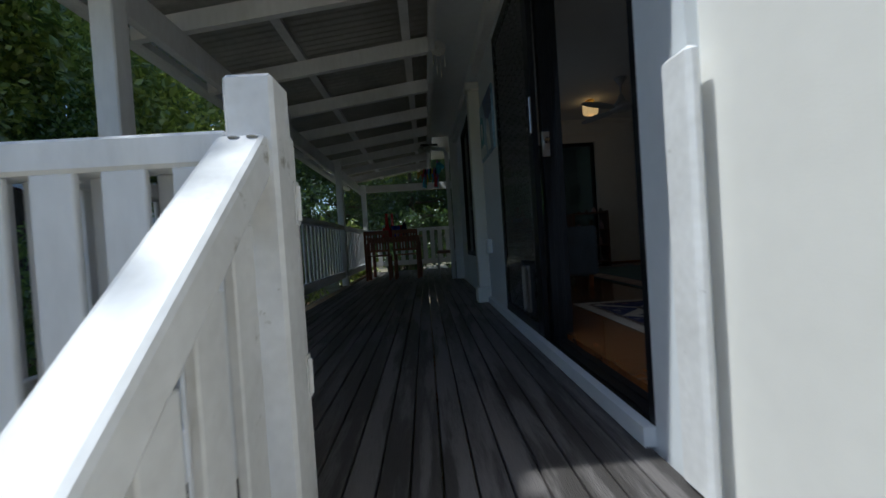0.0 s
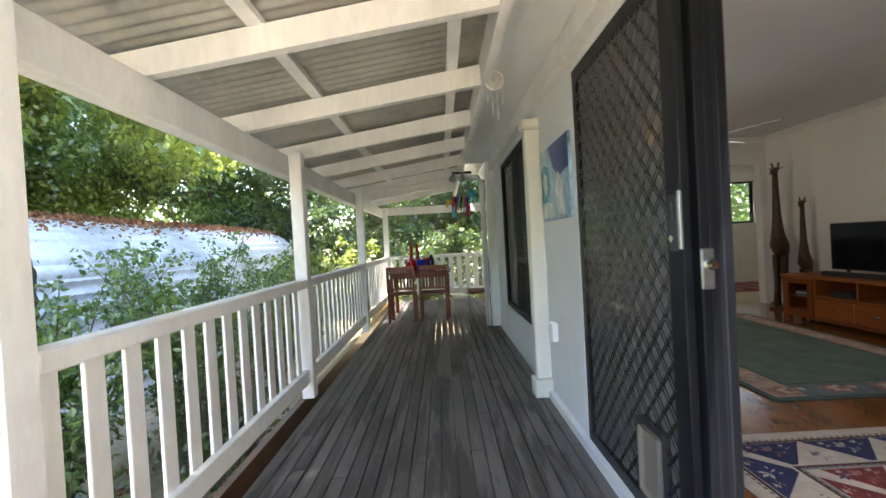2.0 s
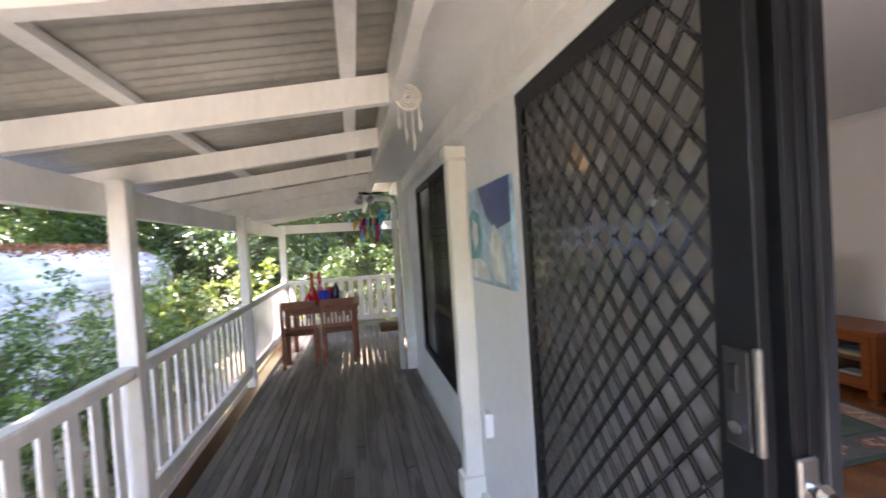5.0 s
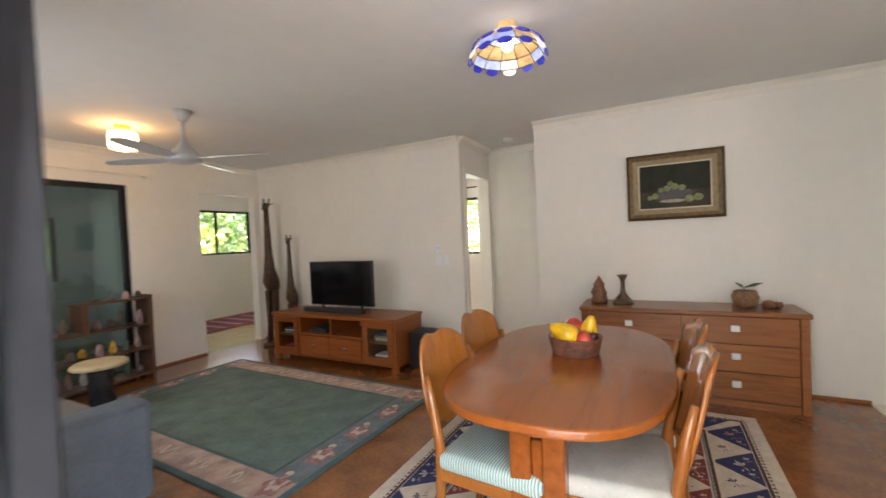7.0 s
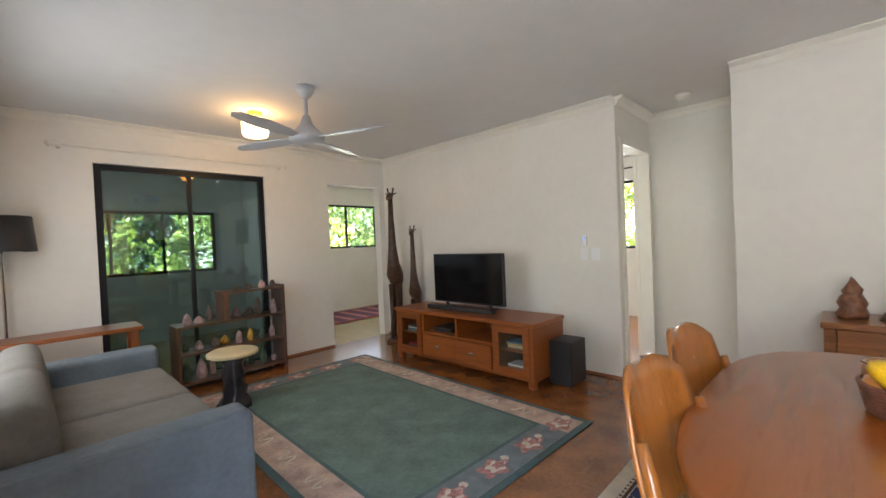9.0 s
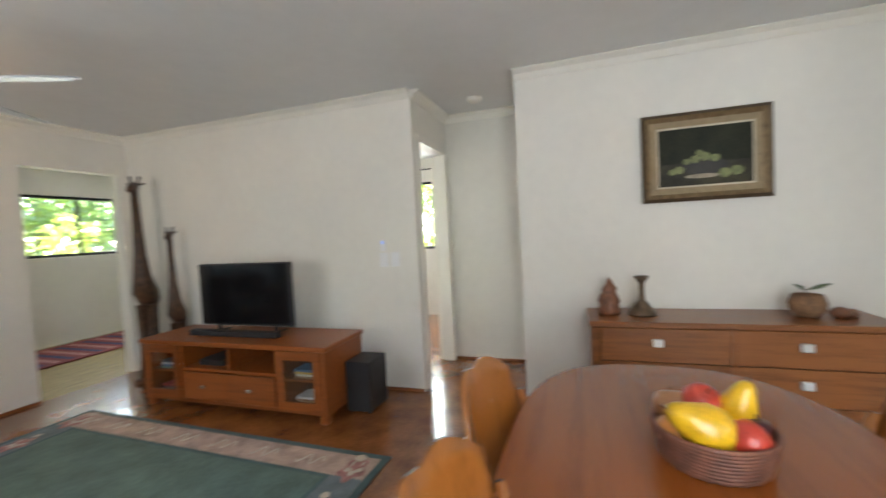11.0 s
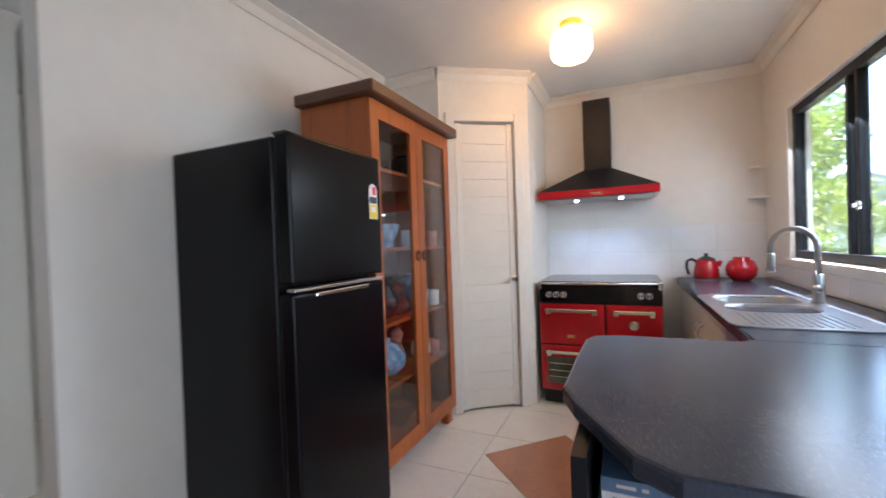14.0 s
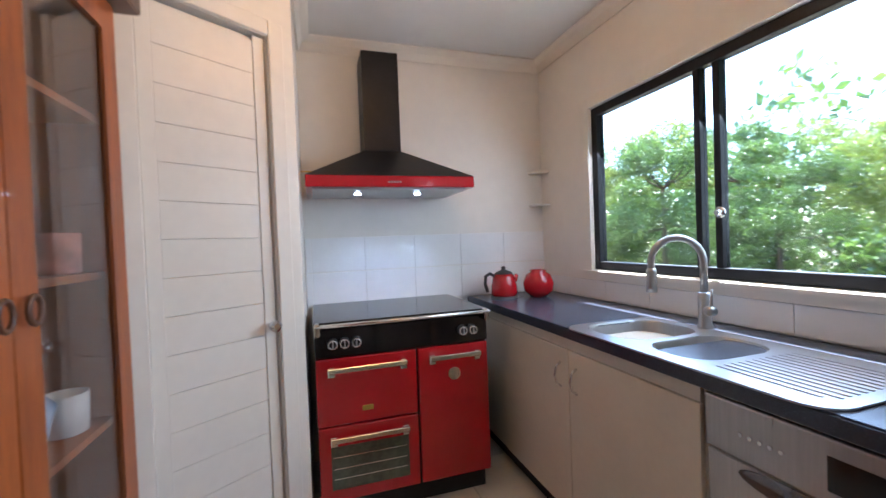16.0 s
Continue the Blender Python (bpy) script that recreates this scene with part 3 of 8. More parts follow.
part("lock_lever", box(-0.030, 0.032, 1.20, -0.022, 0.054, 1.255, 0.004, 2), "plastic", lk)
part("lock_handle", box(-0.030, -0.010, 1.10, -0.016, 0.004, 1.29, 0.005, 2), "steel_dull", lk, "chrome pull handle")
part("keyhole", lathe([(0.012, 0), (0.012, 0.006)], (0, 0, 0), 14), "chrome", lk).matrix_local = pose(-0.024, 0.042, 1.135, 0, -90, 0)
cd = part("cat_flap", box(-0.020, 0.16, 0.10, -0.012, 0.36, 0.42, 0.02, 3), "plastic", door, "black cat flap with brown flap")
M["flap"] = mat("brown_plastic_flap", (0.20, 0.17, 0.14), 0.4, vary=0.05)
part("flap", box(-0.024, 0.185, 0.12, -0.019, 0.335, 0.39, 0.02, 3), "flap", cd)
gd = thing("glass_sliding_door", 1.435, 2.742, -0.03, "black framed glass sliding door slid open behind the screen", "door")
part("stile", box(-0.018, 0.004, 0, 0.052, 0.055, H, 0.003), "black", gd)
for rx_ in (-0.018, 0.012, 0.042):
    part("stile_rib", box(rx_, 0.0, 0.002, rx_ + 0.009, 0.0038, H, 0.001), "black", gd)
part("inner_stile", box(0.0525, 0.0, 0.04, 0.087, 0.05, H, 0.004), "black", gd)
part("stile", box(-0.018, 0.95, 0, 0.018, 1.003, H, 0.003), "black", gd)
part("rail", box(-0.018, 0.055, H - 0.06, 0.018, 0.95, H, 0.003), "black", gd)
part("rail", box(-0.018, 0.055, 0, 0.018, 0.95, 0.09, 0.003), "black", gd)
part("pane", box(-0.003, 0.055, 0.09, 0.003, 0.95, H - 0.06), "glass", gd).visible_shadow = False
hl = part("door_latch", box(-0.026, -0.012, 0.97, 0.016, -0.0005, 1.10, 0.004), "steel_dull", gd, "chrome latch")
part("thumb_turn", lathe([(0.014, 0), (0.018, 0.02), (0.010, 0.032)], (0, 0, 0), 14), "chrome", hl).matrix_local = pose(-0.005, -0.012, 1.05, 90, 0, 0)
structure("door_frame_front", boxes((1.372, 1.722, -0.044, 1.488, 1.755, 2.048), (1.372, 1.755, 2.012, 1.488, 3.748, 2.048), (1.372, 1.755, -0.044, 1.488, 3.748, -0.032), (1.405, 1.755, -0.032, 1.411, 3.748, -0.022), (1.452, 1.755, -0.032, 1.458, 3.748, -0.022)), "black", "black aluminium frame and track of the front sliding door", "door frame")


def window(name, axis, c, a0, a1, z0, z1, mull, label, frame_w=0.04, pane="glass", depth=0.05, mull_w=0.017):
    """A black framed window in an opening: frame, mullions and panes."""
    w = tagged(new(name), label, "window", "", "structure")

    def bx(p0, p1, q0, q1, d0, d1):
        return box(c + d0, p0, q0, c + d1, p1, q1, 0.002) if axis == "x" else box(p0, c + d0, q0, p1, c + d1, q1, 0.002)
    e, d = 0.002, depth / 2
    part("window_frame", bx(a0 + e, a0 + frame_w, z0 + e, z1 - e, -d, d), "black", w)
    part("window_frame", bx(a1 - frame_w, a1 - e, z0 + e, z1 - e, -d, d), "black", w)
    part("window_frame", bx(a0 + frame_w, a1 - frame_w, z0 + e, z0 + frame_w, -d, d), "black", w)
    part("window_frame", bx(a0 + frame_w, a1 - frame_w, z1 - frame_w, z1 - e, -d, d), "black", w)
    at = [a0 + frame_w, *mull, a1 - frame_w]
    for m_ in mull:
        part("mullion", bx(m_ - mull_w, m_ + mull_w, z0 + frame_w, z1 - frame_w, -d * 0.8, d * 0.8), "black", w)
    for k, (p, q) in enumerate(zip(at, at[1:])):
        p, q = p + (mull_w if k else 0), q - (mull_w if k < len(mull) else 0)
        part("pane", bx(p, q, z0 + frame_w, z1 - frame_w, -0.003, 0.003), pane, w).visible_shadow = False
    return w


M["bluetint"] = glass_mat("blue_tinted_glass", (0.42, 0.52, 0.55), 0.14)
M["darkglass"] = glass_mat("tinted_glass", (0.25, 0.26, 0.27), 0.16)
window("window_1", "x", 1.40, 4.87, 6.52, 0.33, 2.05, [5.65], "black framed verandah window with dark glass and a screen", 0.045, pane="darkglass")
vg = thing("window_screen", 1.372, 4.90, 0.40, "black diamond security screen over half of the window", "screen")
part("grille", mesh_panel(0.0, 0.74, 0.0, 1.60, 0.078, 0.118, 0.012, -0.006), "black", vg)
part("screen_frame", boxes((-0.014, -0.03, -0.03, 0.012, 0.0, 1.63), (-0.014, 0.74, -0.03, 0.012, 0.77, 1.63), (-0.014, 0, 1.60, 0.012, 0.74, 1.63), (-0.014, 0, -0.03, 0.012, 0.74, 0.0), (-0.014, 0, 0.5, 0.012, 0.74, 0.54)), "black", vg)
# Grey tint put into this glass only to dim the bright garden outside.
M["kitchen_pane"] = glass_mat("view_dimming_glass", (0.62, 0.66, 0.67), 0.10)
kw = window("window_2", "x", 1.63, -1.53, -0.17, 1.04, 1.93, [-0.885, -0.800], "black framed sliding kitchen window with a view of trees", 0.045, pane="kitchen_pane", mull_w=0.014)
part("window_latch", lathe([(0.022, 0), (0.022, 0.006), (0.012, 0.012), (0.010, 0.022)], (0, 0, 0), 18), "chrome", kw, "round chrome window latch").matrix_local = pose(1.651, -0.790, 1.30, 0, 90, 0)
window("window_3", "x", 8.25, 4.78, 6.2, 1.02, 2.05, [5.56], "black framed bedroom window with a view of trees")
window("window_4", "x", 8.25, -1.56, -0.45, 0.95, 2.05, [-1.0], "black framed bathroom window")
window("window_5", "y", 9.80, 5.55, 7.0, 1.20, 2.05, [6.28], "black framed window at the end of the hall")
window("window_6", "y", 9.80, 2.03, 3.9, 0.95, 1.85, [2.62, 3.22], "black framed sunroom window with a view of trees")
window("window_7", "y", NY + 0.06, 2.25, 3.69, 0.0, 2.04, [2.97], "black framed glass sliding door to the sunroom", 0.055, pane="bluetint")

# ---- skirting and cornices ----


def cornice(name, x0, y0, x1, y1, side):
    """A coved strip under the ceiling; side is the room's side of the wall."""
    L = math.hypot(x1 - x0, y1 - y0)
    bm = bmesh.new()
    prof = [(0.001, 0), (0.001, -0.068), (0.012, -0.072), (0.020, -0.06), (0.034, -0.034), (0.060, -0.020), (0.072, -0.012), (0.068, -0.001)]
    rows = []
    for x in (0, L):
        rows.append([bm.verts.new((x, side * d, z)) for d, z in prof])
    n = len(prof)
    for i in range(n):
        bm.faces.new((rows[0][i], rows[0][(i + 1) % n], rows[1][(i + 1) % n], rows[1][i]))
    bm.faces.new(rows[0]), bm.faces.new(rows[1][::-1])
    bmesh.ops.recalc_face_normals(bm, faces=bm.faces)
    swing(bm, pose(x0, y0, CEIL, 0, 0, math.degrees(math.atan2(y1 - y0, x1 - x0))))
    return structure(name, bm, "trim", "white plaster cornice under the ceiling", "cornice")


for row in ((EX, 4.14, EX, NY, 1), (EX, 0.56, EX, 3.33, 1), (1.49, NY, EX, NY, -1), (4.18, -1.02, 4.18, 0.92, 1), (4.18, 0.92, 4.28, 0.92, 1), (PA.x, PA.y, PB.x, PB.y, -1), (KX, -2.05, 3.20, -2.05, 1), (KX, -2.05, KX, 1.51, -1), (EX, 4.14, 6.2, 4.14, -1), (6.2, 3.33, 6.2, 4.14, 1), (3.2, -2.05, 3.2, -1.40, 1), (3.74, -1.02, 4.18, -1.02, 1)):
    cornice("cornice", *row)
for row in ((EX - 0.012, 4.14, 0, EX, NY, 0.022), (EX - 0.012, 0.97, 0, EX, 3.33, 0.022), (3.69, NY - 0.012, 0, 4.46, NY, 0.022), (6.188, 3.33, 0, 6.2, 4.14, 0.022)):
    structure("baseboard", box(*row), "darkoak", "thin dark timber skirting strip", "skirting")


def architrave(x0, x1, y, top, side, axis="y"):
    for a, b in ((x0 - 0.055, x0), (x1, x1 + 0.055)):
        r = (a, y, 0, b, y + side * 0.014, top + 0.055)
        structure("trim", box(*r, 0.0) if side > 0 else box(a, y + side * 0.014, 0, b, y, top + 0.055), "trim", "cream painted door architrave", "trim")
    lo, hi = sorted((y, y + side * 0.014))
    structure("trim", box(x0, lo, top, x1, hi, top + 0.055), "trim", "cream painted door architrave", "trim")


architrave(5.46, 6.12, 4.14, 2.02, -1)
bd = thing("bedroom_door", 6.118, 4.24, 0.0, "cream painted bedroom door standing wide open", "door", rz=8)
part("leaf", box(0, 0, 0.01, 0.64, 0.036, 2.0, 0.003), "trim", bd)
part("door_handle", lathe([(0.012, 0), (0.012, 0.03), (0.024, 0.035), (0.024, 0.055), (0.012, 0.06)], (0, 0, 0), 16), "chrome", bd, "round chrome door knob").matrix_local = pose(0.58, 0.036, 1.0, -90, 0, 0)
ct = thing("bedroom_curtain", 8.10, 4.72, 0.25, "dark curtain drawn to the side of the bedroom window", "curtain")
bm = bmesh.new()
pts_ = [(0.03 * math.sin(k * 1.3), 0.20 * k / 16) for k in range(17)]
for p_, q_ in zip(pts_, pts_[1:]):
    bm.faces.new([bm.verts.new((p_[0], p_[1], 0)), bm.verts.new((q_[0], q_[1], 0)), bm.verts.new((q_[0], q_[1], 1.95)), bm.verts.new((p_[0], p_[1], 1.95))])
bmesh.ops.remove_doubles(bm, verts=bm.verts, dist=1e-5)
part("cloth", bm, "plastic", ct).modifiers.new("thick", 'SOLIDIFY').thickness = 0.004
part("rod", tube([(0, -0.1, 1.97), (0, 1.6, 1.97)], 0.01, 8), "black", ct)
structure("door_sill", box(1.3725, 1.756, -0.031, 1.4915, 3.747, -0.026), "black", "dark metal sill of the front sliding door", "sill")


# ---- bathroom seen through its doorway ----
M["acrylic"] = mat("white_bath_acrylic", (0.80, 0.83, 0.84), 0.15, vary=0.03, coat=0.4)
M["bluetray"] = mat("blue_plastic", (0.06, 0.20, 0.42), 0.4, vary=0.1)
M["coral"] = mat("orange_sponge", (0.75, 0.36, 0.16), 0.9, vary=0.25, scale=12, bump=0.4, bscale=80)
bath = thing("bathtub", 7.60, -2.02, 0, "white built-in bathtub under the bathroom window", "bathtub")
part("front_panel", box(0, 0, 0, 0.02, 1.60, 0.53, 0.003), "acrylic", bath)
part("rim", boxes((-0.015, 0, 0.531, 0.06, 1.60, 0.56), (0.53, 0, 0.531, 0.595, 1.60, 0.56), (0.06, 0, 0.531, 0.53, 0.07, 0.56), (0.06, 1.53, 0.531, 0.53, 1.60, 0.56), bevel=0.006), "acrylic", bath)
part("tub", boxes((0.06, 0.07, 0.15, 0.53, 1.53, 0.17), (0.055, 0.07, 0.17, 0.075, 1.53, 0.53), (0.515, 0.07, 0.17, 0.535, 1.53, 0.53)), "acrylic", bath)
part("waste", lathe([(0.03, 0), (0.03, 0.005)], (0, 0, 0), 16), "chrome", bath).matrix_local = pose(-0.001, 0.75, 0.28, 0, -90, 0)
ws = thing("bath_shelf", 7.72, -2.045, 0.86, "blue plastic shelf on the bathroom wall", "shelf")
part("board", box(0, 0, 0, 0.46, 0.30, 0.025, 0.006), "bluetray", ws)
for x in (0.05, 0.39):
    part("bracket", box(x, 0, -0.10, x + 0.02, 0.02, -0.001), "bluetray", ws)
spg = part("sponge", lathe([(0.03, 0), (0.085, 0.03), (0.10, 0.08), (0.085, 0.13), (0.03, 0.155)], (0, 0, 0), 20), "coral", None, "", True)
spg.matrix_world = pose(7.92, -1.89, 0.8855)
tagged(spg, "round orange bath sponge on the blue shelf", "sponge")


# ---- kitchen ----
BT, BB = 0.875, 0.838
wt = thing("kitchen_worktop", 1.70, -1.0, BB, "dark speckled laminate worktop with rounded end and a sink cut in", "worktop")
# top run along the window wall and the peninsula, local to the thing
part("bench_section", boxes((-0.038, -1.048, 0, 0.52, 0.0455, BT - BB), (-0.038, 0.0455, 0, 0.155, 0.40, BT - BB), (0.5, 0.0455, 0, 0.52, 0.40, BT - BB), (-0.038, 0.40, 0, 0.52, 1.0604, BT - BB)), "bench", wt)
pen = [(-0.038, 1.0605), (0.54, 1.0605), (0.56, 1.085), (0.90, 1.095), (0.97, 1.12), (0.992, 1.18), (0.998, 1.40), (0.998, 1.64), (0.965, 1.72), (0.86, 1.90), (0.80, 1.94), (-0.038, 1.94)]
part("peninsula_top", prism(pen, 0.0, BT - BB + 0.0005, 0.008), "bench", wt)
part("worktop_edge", box(0.5205, -1.048, -0.004, 0.528, 1.058, BT - BB - 0.004), "bench", wt)
uc = thing("base_cabinet", KX, -1.98, 0, "cream laminate sink cabinet with two doors and bow handles", "cabinet")
part("body", box(0.005, 0.0, 0.10, 0.53, 1.56, BB - 0.001), "cream", uc)
part("kickboard", box(0.005, 0.0, 0.0, 0.49, 1.56, 0.10), "plastic", uc)
for k, (a, b) in enumerate(((0.40, 0.975), (0.98, 1.555))):
    d = part("door", box(0.531, a, 0.11, 0.549, b, 0.78, 0.002), "cream", uc)
    hy = b - 0.05 if k == 0 else a + 0.05
    part("bow_handle", tube([(0.549, hy, 0.62), (0.570, hy, 0.635), (0.578, hy, 0.67), (0.570, hy, 0.705), (0.549, hy, 0.72)], 0.005, 8), "chrome", d, "chrome bow handle", True)
part("filler_panel", box(0.531, 0.02, 0.11, 0.545, 0.395, 0.78, 0.002), "cream", uc)
part("top_rail", box(0.531, 0.02, 0.785, 0.545, 1.555, 0.837), "cream", uc)
dw = thing("dishwasher", KX, -0.415, 0, "stainless steel dishwasher with display under the worktop", "dishwasher")
part("body", box(0.02, 0.004, 0.02, 0.52, 0.462, BB - 0.002), "plastic", dw)
part("front_panel", box(0.521, 0.006, 0.10, 0.545, 0.460, 0.68, 0.004), "steel", dw)
cp = part("control_panel", box(0.521, 0.006, 0.685, 0.553, 0.460, 0.82, 0.006, 2), "steel", dw)
part("display", box(0.553, 0.27, 0.715, 0.555, 0.385, 0.785), "tv", cp, "small black display")
part("top_strip", box(0.521, 0.006, 0.823, 0.549, 0.460, 0.8365, 0.002), "steel", dw)
grip = bmesh.new()
add_lathe(grip, [(0.0, -0.02), (0.09, -0.016), (0.125, -0.004), (0.13, 0.0), (0.12, 0.004), (0.0, 0.006)], (0, 0, 0), 28, False)
swing(grip, pose(0.549, 0.20, 0.655, 0, 90, 0) @ Matrix.Diagonal((0.20, 0.85, 0.6, 1)))
part("pocket_handle", grip, "grip_shade_steel", dw, "recessed steel grip, shade put into its colour", True)
for k in range(5):
    part("button", lathe([(0.005, 0), (0.005, 0.004)], (0, 0, 0), 8), "chrome", cp).matrix_local = pose(0.553, 0.10 + 0.022 * k, 0.75, 0, 90, 0)
sk = thing("kitchen_sink", 1.84, -0.56, BT, "stainless steel double bowl sink with ribbed drainer", "sink")


def bowl(x0, y0, x1, y1, depth):
    """A rounded open bowl."""
    bm = bmesh.new()
    rings = []
    for inset, z in ((0.0, 0.006), (0.006, -0.004), (0.014, -depth * 0.8), (0.05, -depth)):
        ring = []
        r = 0.09 - inset * 0.5
        a, b, c, d = x0 + inset, y0 + inset, x1 - inset, y1 - inset
        for cx, cy, s in ((c - r, d - r, 0), (a + r, d - r, 90), (a + r, b + r, 180), (c - r, b + r, 270)):
            for k in range(5):
                t = radians(s + 22.5 * k)
                ring.append(bm.verts.new((cx + r * math.cos(t), cy + r * math.sin(t), z)))
        rings.append(ring)
    for p, q in zip(rings, rings[1:]):
        for k in range(20):
            bm.faces.new((p[k], q[k], q[(k + 1) % 20], p[(k + 1) % 20]))
    bm.faces.new(rings[-1][::-1])
    return bm


def rounded(x0, y0, x1, y1, r, n=6):
    """Corner points of a rectangle with round corners."""
    pts = []
    for cx_, cy_, s_ in ((x1 - r, y1 - r, 0), (x0 + r, y1 - r, 90), (x0 + r, y0 + r, 180), (x1 - r, y0 + r, 270)):
        pts += [(cx_ + r * math.cos(radians(s_ + 90 * k / n)), cy_ + r * math.sin(radians(s_ + 90 * k / n))) for k in range(n + 1)]
    return pts


def plate(outer, holes, z, thick):
    """A thin sheet with holes and a turned-down outer edge."""
    bm = bmesh.new()
    edges = []
    for loop in [outer] + holes:
        vs = [bm.verts.new((x, y, z)) for x, y in loop]
        edges += [bm.edges.new((vs[i], vs[(i + 1) % len(vs)])) for i in range(len(vs))]
    bmesh.ops.triangle_fill(bm, use_beauty=True, use_dissolve=False, edges=edges)
    low = [bm.verts.new((x, y, z - thick)) for x, y in outer]
    top = list(bm.verts)[:len(outer)]
    for i in range(len(outer)):
        j = (i + 1) % len(outer)
        bm.faces.new((top[i], low[i], low[j], top[j]))
    bmesh.ops.recalc_face_normals(bm, faces=bm.faces)
    return bm


BOWLS = ((0.02, -0.40, 0.345, -0.125, 0.16), (0.03, -0.095, 0.345, 0.125, 0.13))
part("rim", plate(rounded(-0.03, -0.43, 0.40, 0.44, 0.07), [rounded(x0, y0, x1, y1, 0.09)[::-1] for x0, y0, x1, y1, d_ in BOWLS], 0.006, 0.005), "steel", sk)
for x0, y0, x1, y1, dep in BOWLS:
    bo = part("bowl", bowl(x0, y0, x1, y1, dep), "steel", sk, "", True)
    part("drain", lathe([(0.035, -dep + 0.001), (0.035, -dep + 0.003), (0.022, -dep + 0.002)], ((x0 + x1) / 2, (y0 + y1) / 2, 0), 18), "chrome", bo)
for k in range(12):
    part("drainer_rib", box(0.045 + k * 0.0255, 0.155, 0.006, 0.053 + k * 0.0255, 0.405 - 0.02 * (k in (0, 11)), 0.0085, 0.001), "steel", sk)
tp = thing("kitchen_tap", 1.81, -0.735, BT, "brushed steel gooseneck mixer tap with pull-out spray", "tap", rz=-28)
part("base", lathe([(0.027, 0), (0.027, 0.012), (0.022, 0.02), (0.022, 0.13), (0.017, 0.135)], (0, 0, 0), 20), "steel", tp, "", True)
arc = [(0, 0, 0.13), (0, 0, 0.25)] + [(0.085 - 0.085 * math.cos(a), -0.02 * math.sin(a / 2), 0.25 + 0.085 * math.sin(a)) for a in (math.pi * k / 10 for k in range(1, 11))] + [(0.17, -0.02, 0.22)]
part("spout", tube(arc, 0.0125, 12), "steel", tp, "", True)
part("spray_head", tube([(0.17, -0.02, 0.225), (0.17, -0.02, 0.215), (0.171, -0.02, 0.16), (0.171, -0.02, 0.135)], [0.014, 0.018, 0.018, 0.020], 14), "steel", tp, "", True)
lv = part("lever", tube([(0, 0.02, 0.07), (0, 0.06, 0.075)], 0.017, 14), "steel", tp, "", True)
part("lever_arm", tube([(0, 0.05, 0.085), (0.0, 0.055, 0.15)], [0.006, 0.005], 8), "steel", lv, "", True)
# bookshelf under the peninsula
bs = thing("bench_bookshelf", 1.70, 0.50, 0, "black open bookshelf built under the peninsula, full of books", "bookshelf")
part("end_panel", box(0.93, 0.0, 0, 0.955, 0.36, BB - 0.001), "black", bs)
part("back_panel", box(0.0, -0.42, 0, 0.93, 0.0, BB - 0.001), "cream", bs)
for z in (0.02, 0.30, 0.57):
    part("shelf", box(0.0, 0.002, z - 0.02, 0.929, 0.355, z), "black", bs)
for x in (0.06, 0.36, 0.64):
    part("divider", box(x - 0.01, 0.003, 0.0, x + 0.01, 0.35, BB - 0.002), "black", bs)
bcols = [(0.75, 0.75, 0.76), (0.12, 0.2, 0.33), (0.72, 0.68, 0.58), (0.35, 0.02, 0.02), (0.7, 0.45, 0.1), (0.30, 0.16, 0.07), (0.05, 0.06, 0.08), (0.2, 0.3, 0.25)]
for i, c in enumerate(bcols):
    M["book%d" % i] = mat("book_cover_%d" % i, c, 0.45, vary=0.06)
M["paper"] = mat("book_pages", (0.75, 0.70, 0.60), 0.8, vary=0.06)
M["ink"] = mat("dark_lettering", (0.06, 0.06, 0.08), 0.6, vary=0)
rng = random.Random(5)


def book(x, y, z, length, depth, thick, ci, rz=0.0):
    b = thing("book", x, y, z, ("white", "dark blue", "cream", "dark red", "ochre", "brown", "black", "grey-green")[ci] + " book lying flat on the shelf", "book", "books under the bench", rz=rz)
    part("cover", boxes((0, 0, 0, length, depth, 0.003), (0, 0, thick - 0.003, length, depth, thick), (0, depth - 0.003, 0.003, length, depth, thick - 0.003)), M["book%d" % ci], b)
    part("pages", box(0.004, 0.004, 0.0035, length - 0.004, depth - 0.0035, thick - 0.0035), "paper", b)
    at = length * 0.10
    for w in (0.05, 0.11, 0.07, 0.14, 0.04, 0.12):
        part("spine_lettering", box(at, depth, thick * 0.40, at + length * w, depth + 0.0006, thick * 0.62), "ink" if ci in (0, 2, 4, 7) else "paper", b)
        at += length * (w + 0.035 + 0.10 * (w == 0.14))


for cell, (x0, x1) in enumerate(((0.655, 0.92), (0.375, 0.625), (0.075, 0.345))):
    for z0, zt in ((0.57, 0.81), (0.30, 0.54), (0.02, 0.27)):
        z, k = z0, 0
        top = zt - rng.uniform(0.005, 0.03)
        while True:
            th = rng.uniform(0.022, 0.034)
            if z + th > top:
                break
            Lb = rng.uniform(0.19, x1 - x0 - 0.01)
            book(1.70 + x1 - Lb - rng.uniform(0, 0.01), 0.50 + 0.33 - 0.18 + rng.uniform(-0.02, 0.0), z, Lb, 0.18, th, (0, 2, 7, 0, 1, 2, 6, 4)[(k + cell * 3 + int(z0 * 10)) % 8])
            z += th + 0.0005
            k += 1
